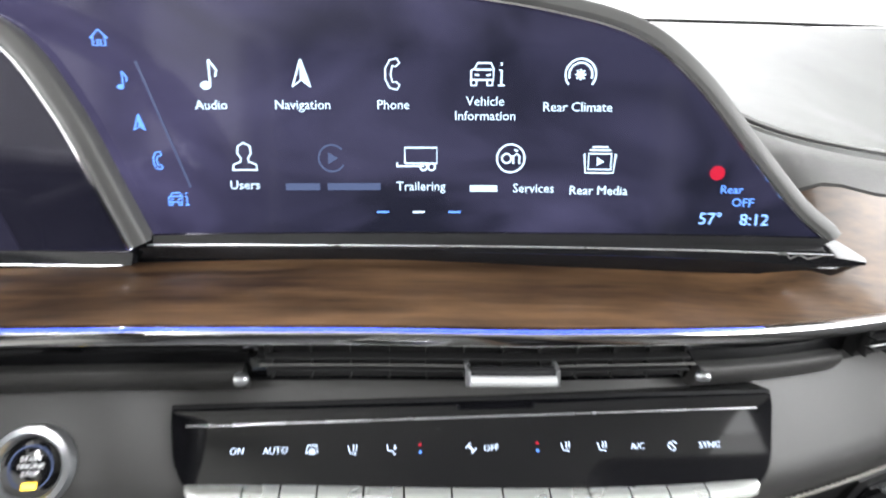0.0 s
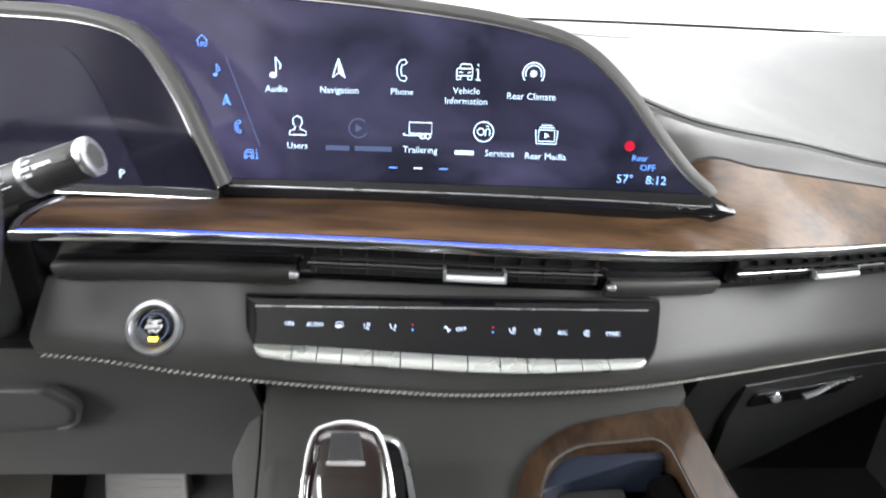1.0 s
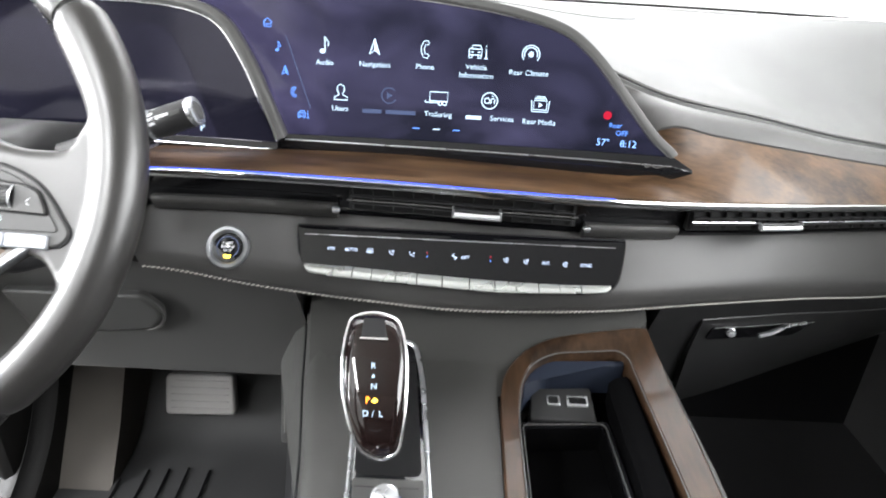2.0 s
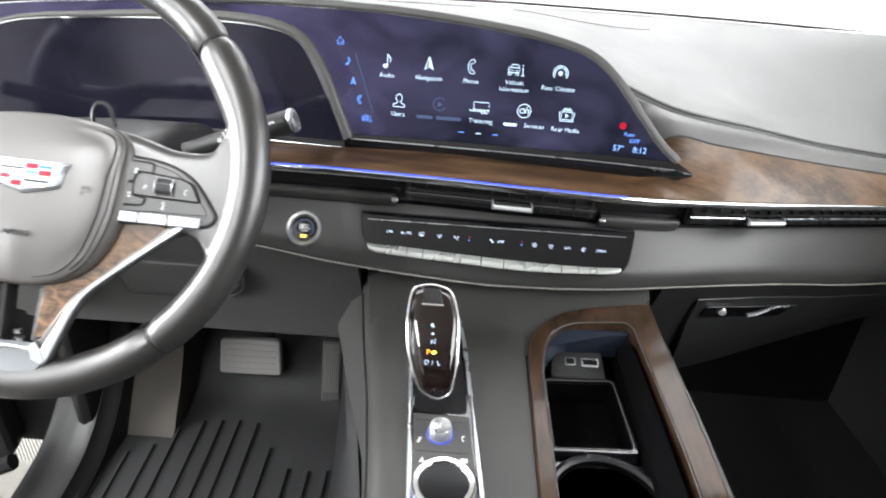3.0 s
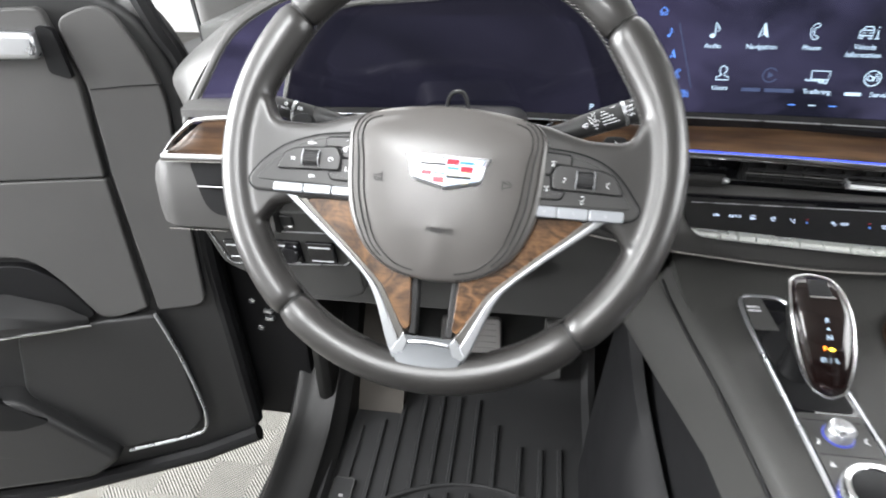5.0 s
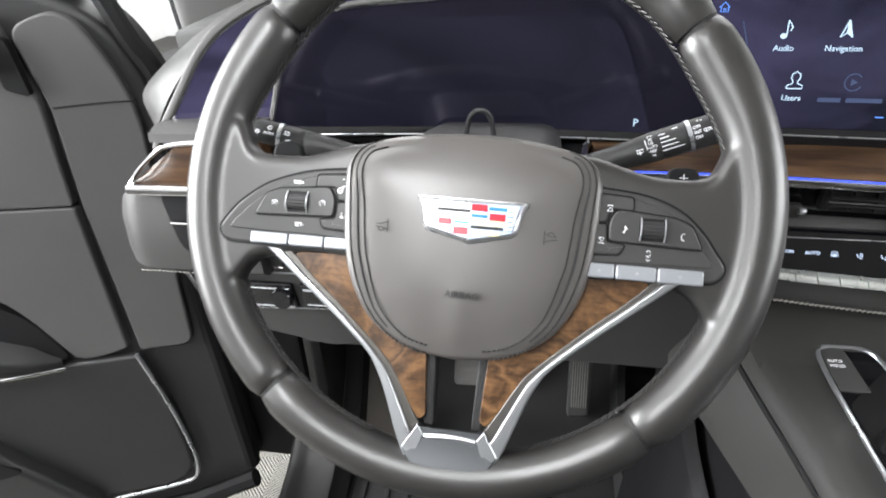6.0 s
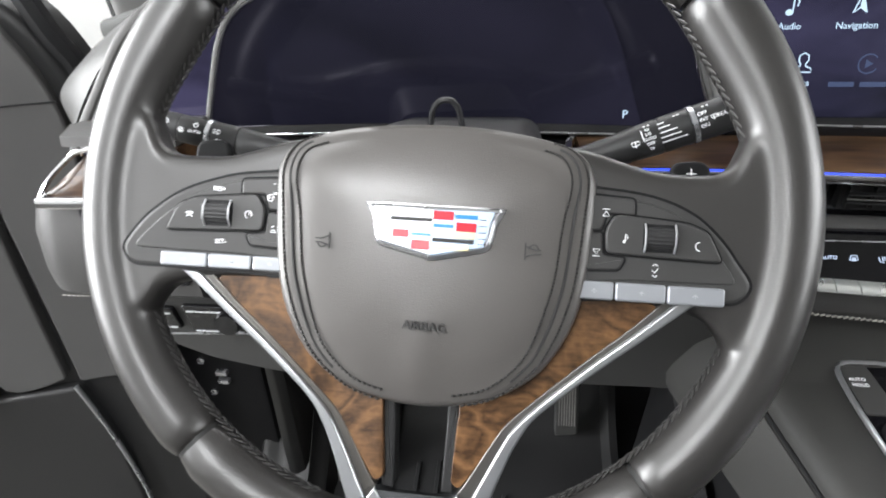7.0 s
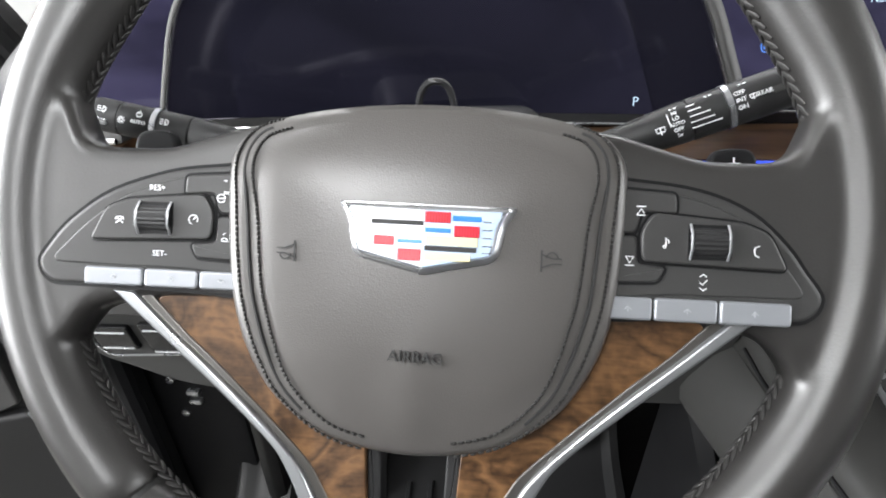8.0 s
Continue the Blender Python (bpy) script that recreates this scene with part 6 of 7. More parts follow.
for y, x, z in catmull([(-0.5, -0.043, 0.22), (0.0, -0.045, 0.24), (0.15, -0.063, 0.28), (0.28, -0.090, 0.36), (0.34, -0.104, 0.43), (0.42, -0.112, 0.47)], per=4):
    rings.append([(-0.152, y, 0.01), (-0.140, y, z * 0.45), (-0.128 + 0.2 * (x + 0.128), y, z * 0.8), (x - 0.014, y, z - 0.008), (x, y, z), (x + 0.004, y, z - 0.01), (x + 0.004, y, 0.01)])
part("tunnel_side", loft(rings), BLACK, console, "matt black tunnel side")

# walnut frame round the tray
WO = rounded([(0.1165, -0.30), (0.1165, 0.215), (0.124, 0.258), (0.150, 0.288), (0.1825, 0.3010), (0.258, 0.3130), (0.2742, 0.3130), (0.2840, 0.226), (0.2868, 0.10), (0.2868, -0.30)], [0.002, 0.02, 0.02, 0.02, 0.02, 0.01, 0.004, 0.02, 0.02, 0.002], 4)
WI = rounded([(0.1330, -0.30), (0.1330, 0.200), (0.139, 0.242), (0.1525, 0.268), (0.174, 0.2805), (0.240, 0.287), (0.249, 0.279), (0.2535, 0.2165), (0.2605, 0.10), (0.262, -0.30)], [0.002, 0.02, 0.02, 0.02, 0.02, 0.006, 0.006, 0.02, 0.02, 0.002], 4)


def on_deck(u, v, n):
    return Vector((u, v, deck(v) + n + 0.035 * max(0.0, (v - 0.25) / 0.1) ** 2))


bm = bmesh.new()
loops = []
for poly, n in ((WO, -0.008), (WO, 0.0025), (inset(WO, 0.0015), 0.004), (inset(WI, -0.0015), 0.004), (WI, 0.0025), (WI, -0.020)):
    loops.append([bm.verts.new(on_deck(p[0], p[1], n)) for p in poly])
for a, b in zip(loops, loops[1:]):
    for i in range(len(a)):
        j = (i + 1) % len(a)
        bm.faces.new((a[i], a[j], b[j], b[i]))
part("wood_frame", bm, WOOD_CONSOLE, console, "glossy walnut frame")
part("wood_edge", tube([on_deck(p[0], p[1], 0.003) for p in WI], 0.0007, 6, closed=True), BEZEL, console)
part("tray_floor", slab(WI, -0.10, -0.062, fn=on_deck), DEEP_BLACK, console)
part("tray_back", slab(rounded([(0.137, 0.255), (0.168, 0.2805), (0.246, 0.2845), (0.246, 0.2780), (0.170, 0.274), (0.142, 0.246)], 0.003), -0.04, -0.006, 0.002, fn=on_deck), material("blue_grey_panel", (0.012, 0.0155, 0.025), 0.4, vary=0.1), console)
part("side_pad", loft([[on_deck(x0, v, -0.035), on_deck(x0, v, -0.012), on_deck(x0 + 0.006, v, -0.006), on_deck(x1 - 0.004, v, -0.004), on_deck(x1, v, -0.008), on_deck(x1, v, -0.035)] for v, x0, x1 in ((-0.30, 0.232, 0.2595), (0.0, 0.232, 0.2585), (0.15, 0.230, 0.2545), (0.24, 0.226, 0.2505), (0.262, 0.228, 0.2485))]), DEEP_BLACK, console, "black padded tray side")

# socket plate
usb = thing("socket_plate", "dark plate with two charging sockets in the tray", "socket plate")


def on_usb(u, v, n):
    return Vector((u, v, 0.4985 + (v - 0.231) * 0.26 + n))


part("plate", slab(rounded([(0.149, 0.2310), (0.214, 0.2310), (0.213, 0.270), (0.153, 0.266)], 0.004), -0.03, 0.0, 0.0015, fn=on_usb), DARK, usb)
for x0, x1, r in ((0.167, 0.1805, 0.003), (0.187, 0.208, 0.0015)):
    part("socket_rim", slab(rounded([(x0, 0.2465), (x1, 0.2465), (x1, 0.2585), (x0, 0.2585)], r), -0.001, 0.0012, 0.0004, fn=on_usb), SATIN, usb)
    part("socket", slab(rounded([(x0 + 0.002, 0.2490), (x1 - 0.002, 0.2490), (x1 - 0.002, 0.2560), (x0 + 0.002, 0.2560)], r * 0.7), 0.0, 0.0016, fn=on_usb), BLACK, usb)

# open tray and cup holder behind it
tray = thing("storage_tray", "open black storage tray with a glossy rim", "tray")


def on_tray(u, v, n):
    return Vector((u, v, 0.492 + 0.04 * (v - 0.1) + n))


TO = rounded([(0.136, 0.116), (0.229, 0.120), (0.225, 0.232), (0.137, 0.226)], 0.006)
TI = rounded([(0.142, 0.122), (0.2225, 0.126), (0.219, 0.226), (0.1425, 0.221)], 0.005)
bm = bmesh.new()
loops = []
for poly, n in ((TO, -0.03), (TO, 0.0), (inset(TO, 0.001), 0.002), (inset(TI, -0.001), 0.002), (TI, 0.0), (TI, -0.055)):
    loops.append([bm.verts.new(on_tray(p[0], p[1], n)) for p in poly])
for a, b in zip(loops, loops[1:]):
    for i in range(len(a)):
        j = (i + 1) % len(a)
        bm.faces.new((a[i], a[j], b[j], b[i]))
part("rim", bm, GLOSS, tray, "gloss black rim")
part("rim_edge", tube([on_tray(p[0], p[1], 0.0022) for p in inset(TI, -0.0012)], 0.0007, 6, closed=True), BEZEL, tray, "thin grey edge")
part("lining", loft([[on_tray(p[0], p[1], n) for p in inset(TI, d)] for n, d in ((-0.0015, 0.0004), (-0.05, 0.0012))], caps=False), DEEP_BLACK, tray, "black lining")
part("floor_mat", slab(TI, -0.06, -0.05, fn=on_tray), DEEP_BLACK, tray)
cup = thing("cup_holder", "round black cup holder with a grey rim", "cup holder", pose(0.184, 0.060, 0.490) @ Matrix.Scale(1.06, 4))
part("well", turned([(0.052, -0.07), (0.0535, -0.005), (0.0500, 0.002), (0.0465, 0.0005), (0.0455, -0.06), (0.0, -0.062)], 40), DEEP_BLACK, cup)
part("rim", turned([(0.0545, -0.004), (0.0545, 0.0025), (0.0505, 0.0035), (0.0475, 0.0015), (0.0475, -0.004)], 40), GLOSS_GREY, cup, "gloss grey rim")
part("spring_tab", box((-0.008, 0.030, -0.02), (0.008, 0.044, -0.004), 0.002), DARK, cup)
part("holder_plate", slab(rounded([(0.1345, -0.28), (0.232, -0.28), (0.232, 0.114), (0.1345, 0.112)], 0.004), -0.05, -0.0065, 0.001, fn=on_tray), GLOSS, console)

# ---- gear selector and its plate ----
plate = thing("selector_plate", "gloss black selector plate between satin rails", "control plate")


def on_plate(u, v, n):
    """u across the plate, v along the car; the plate leans a little to the right towards the driver."""
    return Vector((0.022 + 0.0495 - 0.0495 + u + (0.15 - v) * 0.098, v, deck(v) + 0.002 + n))


PO = rounded([(-0.033, -0.06), (0.033, -0.06), (0.0315, 0.24), (0.026, 0.292), (-0.024, 0.292), (-0.029, 0.25)], [0.004, 0.004, 0.02, 0.015, 0.015, 0.02], 4)
part("base", slab(PO, -0.02, 0.001, 0.001, fn=on_plate), GLOSS, plate)
part("rail", tube([on_plate(p[0], p[1], 0.001) for p in PO], 0.0023, 8, closed=True), SATIN, plate, "satin silver rail")
part("well", slab(rounded([(-0.027, 0.128), (0.027, 0.128), (0.026, 0.265), (-0.025, 0.22)], 0.008), -0.001, 0.0016, fn=on_plate), BLACK, plate)
part("switch_field", slab(rounded([(-0.0290, -0.055), (0.0290, -0.055), (0.028, 0.124), (-0.0275, 0.124)], 0.003), 0.0, 0.0028, 0.0006, fn=on_plate), SOFT, plate, "grey switch field")
for v in (0.079, 0.116):
    part("gap_line", tube([on_plate(-0.026, v, 0.0026), on_plate(0.024, v, 0.0026)], 0.0005, 5), BLACK, plate)
part("hold_key", slab(rounded([(-0.0265, 0.235), (0.000, 0.235), (0.000, 0.287), (-0.023, 0.287)], 0.003), 0.0, 0.0025, 0.0006, fn=on_plate), SOFT, plate)
for i, t in enumerate(("AUTO", "HOLD")):
    part("caption", lettering(t, 0.0048), WHITE_MARK, plate, smooth=False, matrix=Matrix.Translation(on_plate(-0.0150, 0.271 - 0.006 * i, 0.0027)) @ pose(0, 0, 0, 5.7, 0, 0))
for u, v, strokes in ((-0.022, 0.092, NOTE2), (0.020, 0.096, PHONE2), (-0.020, 0.069, [[(-3, -4), (0, 4), (3, -4), (0, -2), (-3, -4)]]), (0.019, 0.071, [[(-5, -3), (-5, 3), (5, 3), (5, -3), (-5, -3)], [(-5, 0), (5, 0)]])):
    bm = bmesh.new()
    for q in strokes:
        ribbon([(a * 0.0006, b * 0.0006) for a, b in q], 0.0008, bm, depth=0.0002)
    part("symbol", bm, WHITE_MARK, plate, smooth=False, matrix=Matrix.Translation(on_plate(u, v, 0.003)) @ pose(0, 0, 0, 5.7, 0, 0))

selector = thing("gear_selector", "gloss black gear selector with chrome edge and lit letters", "gear selector")
SEL_LINE = [np.array(p) for p in catmull([(0.0062, 0.1960, 0.6285), (0.0085, 0.1785, 0.6195), (0.0105, 0.1600, 0.6050), (0.0125, 0.1435, 0.5870), (0.0155, 0.1300, 0.5670), (0.0185, 0.1215, 0.5500)], per=8)]


def sel(u, s, n):
    """A place on the sloping face of the selector: u across, s from its top (0) to its tip (1), n off the face."""
    f = min(max(s, 0.0), 1.0) * (len(SEL_LINE) - 1)
    i = min(int(f), len(SEL_LINE) - 2)
    step = SEL_LINE[i + 1] - SEL_LINE[i]
    c = SEL_LINE[i] + step * (f - i)
    t = step / np.linalg.norm(step)
    if s < 0 or s > 1:
        c = c + t * (s if s < 0 else s - 1) * 0.10
    nrm = np.cross(np.array((1.0, 0, 0)), -t)
    nrm = nrm / np.linalg.norm(nrm)
    return Vector(c + np.array((u, 0, 0)) + nrm * n)


def sel_pose(u, s, n):
    p, q, r = sel(u, s, n), sel(u, s - 0.02, n), sel(u, s, n + 0.01)
    up, out = (q - p).normalized(), (r - p).normalized()
    return Matrix.Translation(p) @ Matrix((up.cross(out), up, out)).transposed().to_4x4()


SIDE = [(0.013, 0.005), (0.0205, 0.09), (0.0250, 0.30), (0.0252, 0.48), (0.0232, 0.66), (0.0185, 0.84), (0.0125, 0.97)]
SEL = catmull([(0.0, -0.025)] + SIDE + [(0.0, 1.03)] + [(-u, v) for u, v in SIDE[::-1]], closed=True, per=4)


def sel_loop(k, n):
    return [sel(p[0] * k, 0.5 + (p[1] - 0.5) * k, n) for p in SEL]


part("grip", loft([sel_loop(k, n) for k, n in ((0.30, -0.060), (0.45, -0.045), (0.72, -0.030), (0.90, -0.018), (0.98, -0.007), (1.0, -0.003))]), DARK, selector, "dark grip behind the cap")
band = [sel(p[0], p[1], -0.0025) for p in SEL]
part("chrome_edge", sweep(band, rounded([(-0.0013, -0.0050), (0.0013, -0.0050), (0.0013, 0.0030), (-0.0013, 0.0030)], 0.0010, 3), closed=True, normal=[sel(p[0], p[1], 0.01) - sel(p[0], p[1], 0.0) for p in SEL]), CHROME, selector, "chrome edge band")
part("cap", loft([sel_loop(k, n) for k, n in ((0.985, -0.004), (0.95, 0.0012), (0.86, 0.0040), (0.7, 0.0058), (0.45, 0.0068), (0.15, 0.0072))]), SELECTOR_CAP, selector, "glossy dark red-brown cap")
part("release", slab(rounded([(-0.0105, 0.235), (0.0105, 0.235), (0.0085, 0.085), (-0.0085, 0.085)], [0.002, 0.002, 0.004, 0.004], 3), 0.000, 0.0066, 0.0008, fn=sel), GLOSS_GREY, selector, "release key")
part("release_edge", tube([sel(u, 0.240, 0.0066) for u in span(-0.0110, 0.0110, 6)], 0.0014, 6, normal=(0, -0.7, 0.7)), CHROME, selector)
part("tip_line", tube([sel(u, 0.80 + 9.0 * abs(u) ** 1.0 * -0.5, 0.0060 - 9 * u * u) for u in span(-0.0165, 0.0165, 9)], 0.0005, 5, normal=(0, -0.7, 0.7)), BLACK, selector)
part("stem", turned([(0.018, 0.0), (0.0145, 0.012), (0.013, 0.05)], 20), BLACK, selector, matrix=pose(0.0125, 0.178, 0.523))
for t, u, v, m in (("R", 0.0, 0.415, ICON), ("N", 0.0005, 0.535, ICON), ("P", -0.0045, 0.615, ICON_ORANGE), ("D", -0.0065, 0.69, ICON), ("/", -0.0008, 0.69, ICON), ("L", 0.0050, 0.69, ICON)):
    part("letter", lettering(t, 0.0066), m, selector, smooth=False, matrix=sel_pose(u, v, 0.0078))
part("letter", slab([(0.0, 0.0020), (-0.0030, 0.0), (0.0, -0.0020), (0.0030, 0.0)], 0, 0.0003), ICON_YELLOW, selector, smooth=False, matrix=sel_pose(0.001, 0.615, 0.0078))
part("letter", slab([(0.0, 0.0018), (-0.0016, -0.0009), (0.0016, -0.0009)], 0, 0.0003), ICON, selector, smooth=False, matrix=sel_pose(0.0, 0.475, 0.0078))

small = thing("volume_knob", "small silver knob on the selector plate", "knob", pose(0.0250, 0.1005, deck(0.1005) + 0.003, 5.7))
part("base", turned([(0.0135, 0), (0.0135, 0.002), (0.012, 0.003)], 28), BLUE_GLOW, small, "blue lit ring")
part("cap", turned([(0.0118, 0.003), (0.0112, 0.012), (0.0100, 0.0135), (0.0085, 0.0125), (0.0, 0.0118)], 28), SATIN, small)
big = thing("control_dial", "large black dial with a chrome ring and blue glow", "dial", pose(0.0312, 0.0365, deck(0.0365) + 0.003, 5.7))
part("glow", turned([(0.0275, 0.0), (0.0275, 0.0032), (0.026, 0.0038)], 40), BLUE_GLOW, big, "blue lit base ring")
part("ring", turned([(0.0262, 0.0035), (0.0275, 0.006), (0.0275, 0.0145), (0.0262, 0.0165), (0.0225, 0.0168), (0.0215, 0.0150)], 48), CHROME, big, "chrome ring")
part("cap", turned([(0.0217, 0.012), (0.0217, 0.0150), (0.020, 0.0154), (0.0, 0.0154)], 40), DIAL_CAP, big)
for k in range(36):
    a = 2 * math.pi * k / 36
    part("knurl", box((-0.0006, 0.0271, 0.007), (0.0006, 0.0280, 0.0138)), SATIN, big, smooth=False, matrix=pose(0, 0, 0, 0, 0, math.degrees(a)))

# ---- footwell ----
def mat_z(y):
    return max(0.0, 0.15 * y) - 0.006 + 0.9 * max(0.0, y - 0.60) ** 1.0


rubber = thing("floor_mat", "black rubber floor mat with raised ribs", "floor mat")
rings = []
for y in span(-0.45, 0.78, 30):
    z = mat_z(y)
    rings.append([(-0.600, y, z + 0.020), (-0.588, y, z + 0.022), (-0.575, y, z + 0.004), (-0.14, y, z + 0.004), (-0.128, y, z + 0.022), (-0.115, y, z + 0.020), (-0.115, y, z - 0.006), (-0.600, y, z - 0.006)])
part("sheet", loft(rings), RUBBER, rubber)
RIBS = [(-0.600, 0.43), (-0.556, 0.472), (-0.516, 0.491), (-0.483, 0.531), (-0.443, 0.551), (-0.409, 0.555), (-0.376, 0.559), (-0.339, 0.556), (-0.299, 0.503), (-0.254, 0.462), (-0.216, 0.460), (-0.182, 0.464)]
for x, y1 in RIBS[1:]:
    y1 -= 0.011
    y0 = 0.36 - 2.2 * (x + 0.34) ** 2
    path = [(x, y, mat_z(y) + 0.0045) for y in span(y0 + 0.006, y1, 8)]
    part("rib", sweep(path, [(-0.0045, 0), (-0.003, 0.005), (0.003, 0.005), (0.0045, 0)]), RUBBER, rubber)
    path = [(x, y, mat_z(y) + 0.0045) for y in span(-0.20, y0 - 0.010, 8)]
    part("rib", sweep(path, [(-0.0045, 0), (-0.003, 0.005), (0.003, 0.005), (0.0045, 0)]), RUBBER, rubber)
part("arc_rib", tube([(x, 0.378 - 2.2 * (x + 0.33) ** 2 - 0.01, mat_z(0.36) + 0.004) for x in span(-0.55, -0.14, 24)], 0.005, 8), RUBBER, rubber)
part("label_plate", slab(rounded([(-0.578, 0.245), (-0.538, 0.245), (-0.538, 0.352), (-0.578, 0.352)], 0.006), 0.0, 0.008, 0.002, fn=lambda u, v, n: Vector((u, v, mat_z(v) + 0.002 + n))), RUBBER, rubber)
part("label_frame", tube([Vector((u, v, mat_z(v) + 0.0105)) for u, v in rounded([(-0.576, 0.247), (-0.540, 0.247), (-0.540, 0.350), (-0.576, 0.350)], 0.005)], 0.0012, 6, closed=True), SOFT, rubber)
for k in range(4):
    part("label_bar", box((-0.561, 0.272 + 0.014 * k, mat_z(0.272 + 0.014 * k) + 0.008), (-0.554, 0.282 + 0.014 * k, mat_z(0.272 + 0.014 * k) + 0.0108)), material("grey_print", (0.2, 0.2, 0.2), 0.6) if k == 0 else bpy.data.materials["grey_print"], rubber, smooth=False)

brake = thing("brake_pedal", "wide grey brake pedal pad", "pedal", pose(-0.363, 0.615, 0.189, 72, 0, 2))
part("pad", slab(rounded([(-0.062, -0.036), (0.062, -0.036), (0.059, 0.037), (-0.060, 0.037)], 0.010, 4), -0.012, 0.006, 0.005), material("grey_pedal_rubber", (0.16, 0.155, 0.15), 0.6, vary=0.15, grain=0.3, grain_size=300), brake)
for k in range(5):
    part("groove_rib", box((-0.05, -0.026 + 0.0125 * k, 0.005), (0.05, -0.022 + 0.0125 * k, 0.0075), 0.001), bpy.data.materials["grey_pedal_rubber"], brake)
part("arm", box((0.02, 0.03, -0.03), (0.04, 0.22, -0.012), 0.004), BLACK, brake)
gas = thing("accelerator_pedal", "narrow grey ribbed accelerator pedal", "pedal", pose(-0.200, 0.615, 0.200, 72, 0, 2))
part("pad", slab(rounded([(-0.020, -0.09), (0.018, -0.085), (0.021, 0.036), (-0.019, 0.036)], 0.006, 3), -0.010, 0.004, 0.003), SOFT, gas)
for k in range(7):
    part("groove_rib", box((-0.014 + 0.0042 * k, -0.07, 0.003), (-0.0122 + 0.0042 * k, 0.030, 0.006), 0.0006), bpy.data.materials["grey_pedal_rubber"], gas)
rest = thing("foot_rest", "worn grey-brown carpeted foot rest", "foot rest")
part("block", loft([[(x0, y, z), (x1, y, z), (x1, y + 0.12, z), (x0, y + 0.12, z)] for y, z, x0, x1 in ((0.49, 0.06, -0.585, -0.485), (0.56, 0.16, -0.59, -0.485), (0.66, 0.32, -0.59, -0.49))]), material("grey_brown_carpet", (0.050, 0.045, 0.040), 0.9, vary=0.25, vary_size=20, grain=0.7, grain_size=400), rest)

# trim beside the door opening
sill = thing("door_sill", "grey door sill and kick panel trim", "sill trim")
rings = []
line = catmull([(-0.7, 0.060), (0.1, 0.065), (0.35, 0.090), (0.46, 0.14), (0.54, 0.24), (0.60, 0.40), (0.63, 0.56), (0.65, 0.72)], per=5)
for k, p in enumerate(line):
    along = (line[min(k + 1, len(line) - 1)] - line[max(k - 1, 0)])
    along = along / np.linalg.norm(along)
    up = np.array((-along[1], along[0]))
    rings.append([(-0.640 + dx, *(p + up * dn)) for dx, dn in ((-0.045, -0.06), (-0.045, -0.006), (-0.039, 0.001), (-0.029, 0.0), (-0.020, -0.006), (0.008, -0.010), (0.026, -0.006), (0.036, -0.007), (0.042, -0.018), (0.052, -0.023), (0.060, -0.030), (0.066, -0.080))])
part("trim", loft(rings), SILL_PLASTIC, sill)
part("kick_panel", box((-0.640, 0.46, 0.05), (-0.605, 0.86, 0.70), 0.015), SILL_PLASTIC, sill)
jamb = part("wall_jamb", box((-0.93, 0.49, 0.045), (-0.655, 0.90, 0.72), 0.01), BLACK)
tagged(jamb, "black door jamb with bolts", "door jamb", kind="structure")
rocker = part("wall_rocker", box((-0.705, -0.9, -0.30), (-0.650, 0.60, 0.050), 0.012), DARK)
tagged(rocker, "dark lower edge of the door opening", "rocker panel", kind="structure")
bolts = thing("door_check", "small bright bolts and strap on the dark door jamb", "hinge hardware")
for x, z in ((-0.745, 0.33), (-0.738, 0.27)):
    part("bolt", turned([(0.006, 0), (0.006, 0.004), (0.0, 0.005)], 6), SATIN, bolts, matrix=pose(x, 0.489, z, 90, 0, 0))
part("strap", box((-0.725, 0.482, 0.290), (-0.708, 0.492, 0.297), 0.001), SATIN, bolts)
part("strap", box((-0.725, 0.482, 0.306), (-0.708, 0.492, 0.313), 0.001), SATIN, bolts)

# ---- open driver's door ----
DM = Matrix.Translation((-0.865, 0.405, 0)) @ Matrix(((-0.966, 0, 0.259, 0), (-0.259, 0, -0.966, 0), (0, 1, 0, 0), (0, 0, 0, 1)))
door = thing("driver_door", "open grey driver's door with leather panel and chrome speaker trim", "door", DM)
# local: x along the door away from its hinge, y up, z towards the cabin
part("shell", slab(rounded([(-0.115, 0.05), (0.0, 0.0), (0.35, -0.07), (0.95, -0.10), (1.0, 0.2), (1.0, 0.83), (0.0, 0.86), (-0.075, 0.83), (-0.118, 0.74), (-0.100, 0.40)], [0.03, 0.05, 0.05, 0.05, 0.05, 0.03, 0.02, 0.05, 0.06, 0.1], 5), -0.10, -0.012, 0.01), DARK, door, "dark door shell")
part("front_panel", slab(rounded([(-0.075, 0.36), (0.004, 0.356), (0.009, 0.60), (0.004, 0.73), (0.020, 0.82), (-0.045, 0.842), (-0.098, 0.735), (-0.088, 0.62)], [0.02, 0.006, 0.006, 0.01, 0.02, 0.04, 0.06, 0.1], 5), -0.02, 0.0, 0.003), DOOR_LEATHER, door, "grey leather front panel")
part("upper_panel", slab(rounded([(0.018, 0.600), (0.95, 0.62), (0.95, 0.83), (0.032, 0.835), (0.012, 0.735)], [0.006, 0.02, 0.02, 0.01, 0.01], 4), -0.02, 0.003, 0.003), DOOR_LEATHER, door, "grey leather upper panel")
part("middle_panel", slab(rounded([(0.018, 0.365), (0.06, 0.352), (0.095, 0.350), (0.135, 0.43), (0.17, 0.475), (0.95, 0.52), (0.95, 0.618), (0.018, 0.598)], [0.006, 0.02, 0.02, 0.04, 0.04, 0.02, 0.02, 0.006], 4), -0.02, 0.003, 0.003), DOOR_LEATHER, door, "grey leather middle panel")
part("seam_line", tube([(-0.095, 0.7315, 0.0012), (-0.05, 0.731, 0.0012), (0.000, 0.7285, 0.0012)], 0.0009, 5), BLACK, door)
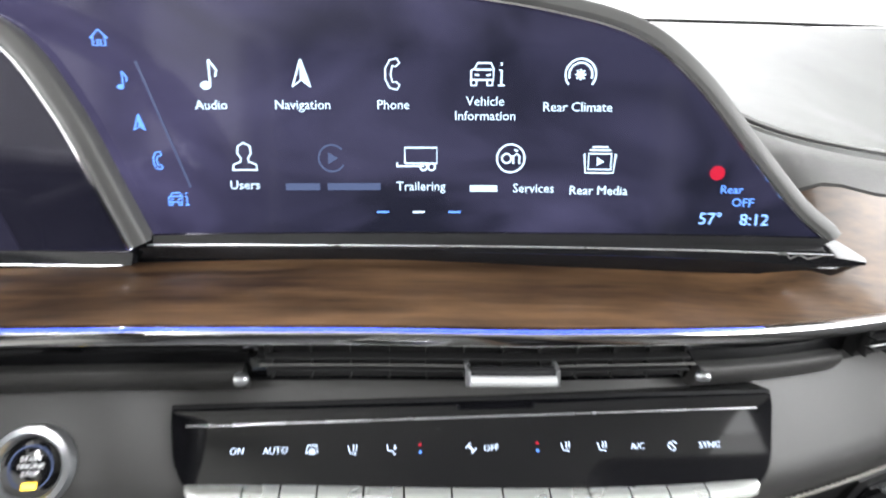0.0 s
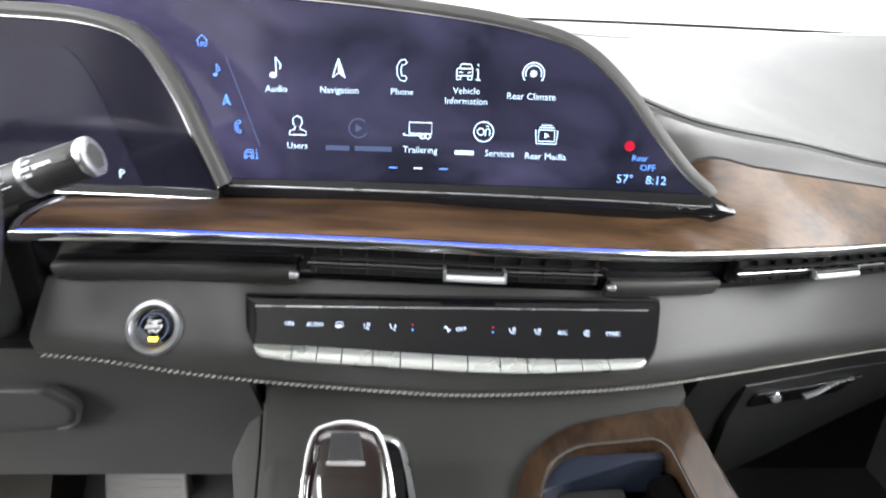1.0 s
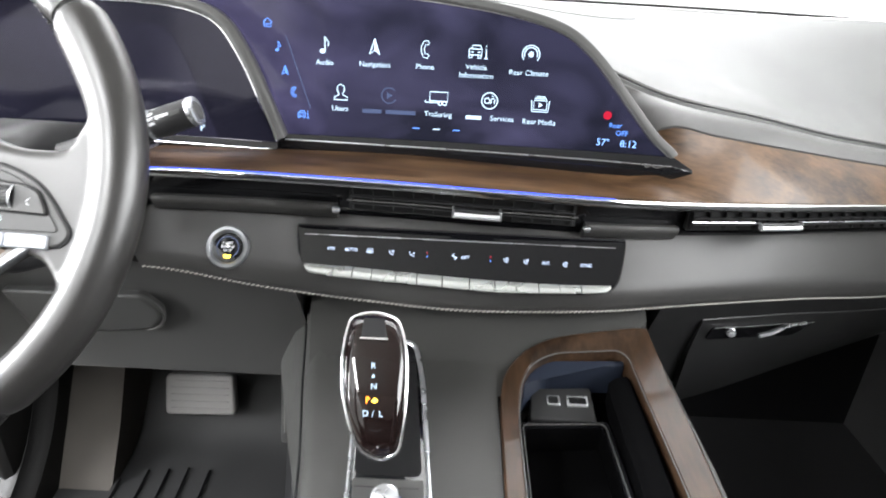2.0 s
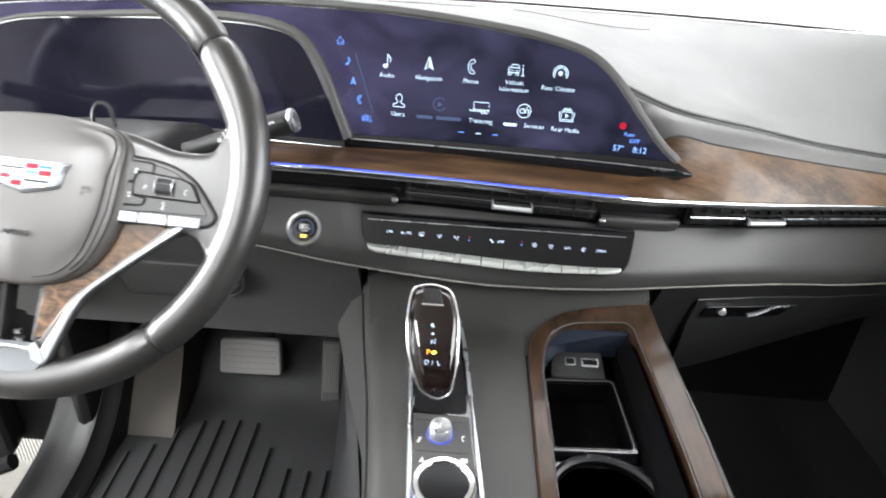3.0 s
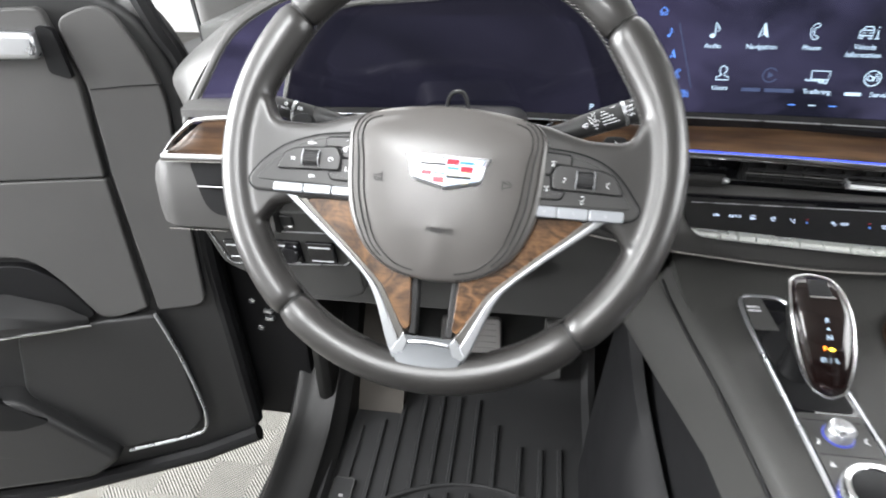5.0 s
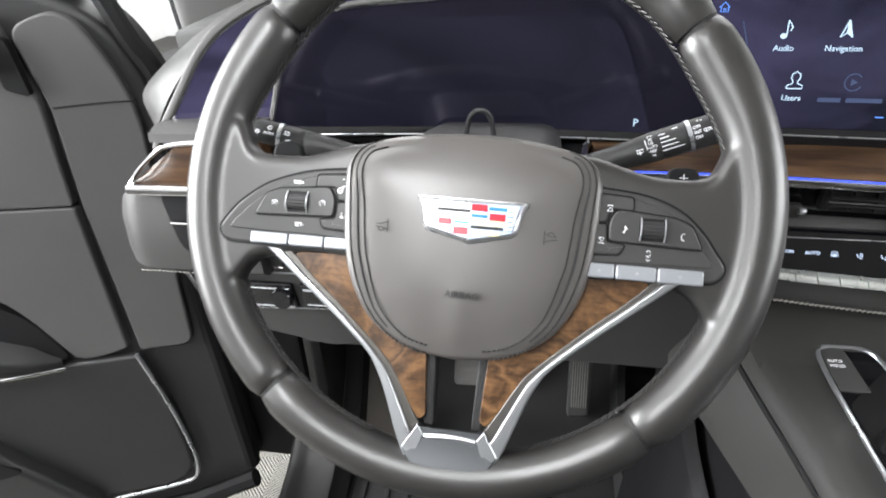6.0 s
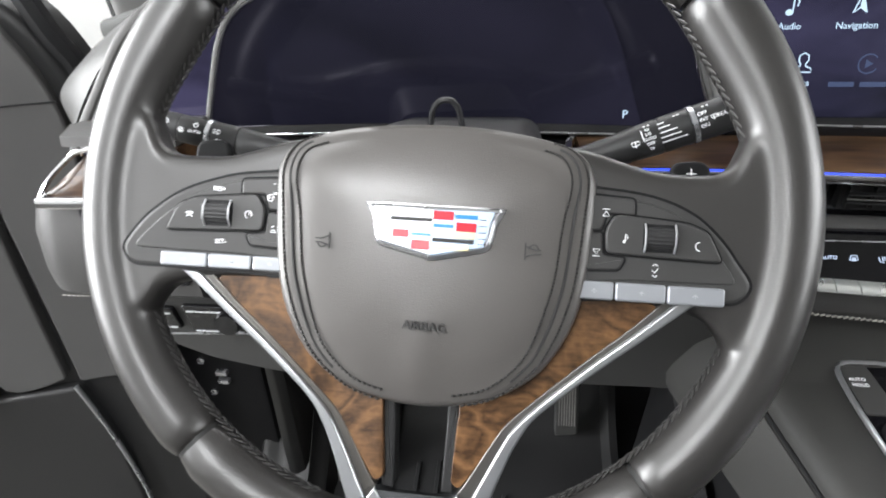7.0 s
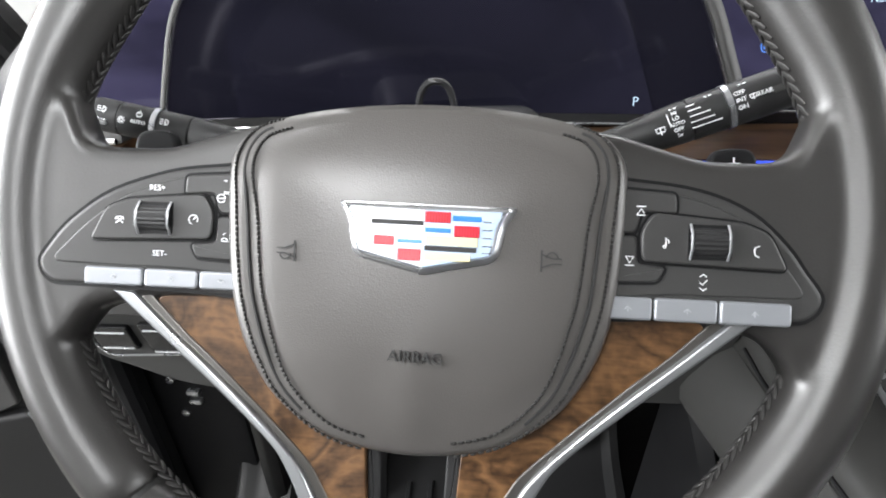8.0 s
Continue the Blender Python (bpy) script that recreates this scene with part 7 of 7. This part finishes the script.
part("speaker_panel", slab(rounded([(0.008, 0.349), (0.098, 0.344), (0.24, 0.33), (0.27, 0.20), (0.15, 0.045), (0.02, 0.062), (-0.018, 0.10), (-0.012, 0.26)], [0.01, 0.02, 0.02, 0.02, 0.01, 0.03, 0.04, 0.1], 5), -0.02, 0.003, 0.006), DARK, door, "dark grey speaker panel")
part("chrome_arc", tube(catmull([(0.010, 0.352, 0.004), (0.000, 0.31, 0.005), (-0.012, 0.25, 0.006), (-0.022, 0.17, 0.006), (-0.024, 0.115, 0.006), (-0.010, 0.075, 0.006), (0.04, 0.058, 0.005), (0.135, 0.040, 0.004)], per=6), 0.0032, 8), SATIN, door, "bright chrome arc")
part("pocket", slab(rounded([(0.140, 0.045), (0.27, 0.205), (0.9, 0.30), (0.9, -0.04), (0.20, 0.00)], 0.02, 4), -0.02, 0.03, 0.012), DARK, door, "dark lower map pocket")
part("pocket_mouth", slab(rounded([(0.23, 0.155), (0.33, 0.235), (0.85, 0.275), (0.85, 0.23), (0.29, 0.14)], 0.015, 4), 0.02, 0.0305), BLACK, door)
# black sheet painted in as the shade around and above the armrest
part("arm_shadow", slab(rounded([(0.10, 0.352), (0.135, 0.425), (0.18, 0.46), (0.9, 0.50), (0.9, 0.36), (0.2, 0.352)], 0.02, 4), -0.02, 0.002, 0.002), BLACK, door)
part("armrest", loft([[(x, y0, 0.0), (x, y0 - 0.004, w * 0.8), (x, (y0 + y1) / 2, w), (x, y1, w * 0.85), (x, y1 + 0.01, 0.0)] for x, y0, y1, w in ((0.118, 0.346, 0.352, 0.004), (0.15, 0.352, 0.372, 0.03), (0.22, 0.366, 0.40, 0.06), (0.40, 0.38, 0.42, 0.075), (0.85, 0.39, 0.43, 0.075))]), DARK, door, "dark padded armrest")
part("arm_line", tube([(0.112, 0.344, 0.012), (0.15, 0.352, 0.030), (0.22, 0.366, 0.060), (0.5, 0.39, 0.078)], 0.0022, 8), CHROME, door)
part("door_pull", slab(rounded([(0.040, 0.775), (0.20, 0.78), (0.20, 0.815), (0.040, 0.808)], 0.01, 4), 0.0, 0.024, 0.006), SATIN, door, "silver door handle")
part("pull_well", slab(rounded([(0.014, 0.745), (0.040, 0.755), (0.040, 0.815), (0.020, 0.81)], 0.006, 4), 0.0, 0.0112), BLACK, door)
part("weather_seal", tube(catmull([(-0.105, 0.07, -0.02), (-0.100, 0.25, -0.02), (-0.095, 0.45, -0.02), (-0.108, 0.62, -0.02), (-0.122, 0.74, -0.02), (-0.100, 0.80, -0.02), (-0.075, 0.86, -0.03), (-0.02, 0.98, -0.05)], per=6), 0.013, 8), BLACK, door, "black rubber seal")
part("window_frame", tube(catmull([(-0.05, 0.85, -0.05), (0.10, 1.0, -0.06), (0.40, 1.25, -0.09), (0.98, 1.30, -0.10)], per=6), 0.02, 8), BLACK, door)
part("lower_seal", tube([(-0.11, 0.050, -0.002), (0.0, 0.010, -0.002), (0.3, -0.055, -0.002), (0.95, -0.09, -0.002)], 0.016, 8), BLACK, door)

# ---- passenger seat ----
seat = thing("car_seat", "dark leather passenger car seat", "seat")
part("cushion", box((0.34, -0.40, 0.20), (0.80, 0.20, 0.37), 0.05, segments=4), LEATHER, seat)
part("backrest", box((0.36, -0.58, 0.36), (0.78, -0.42, 1.0), 0.05, segments=4), LEATHER, seat)
part("base", box((0.38, -0.36, -0.012), (0.76, 0.12, 0.21), 0.02), BLACK, seat)
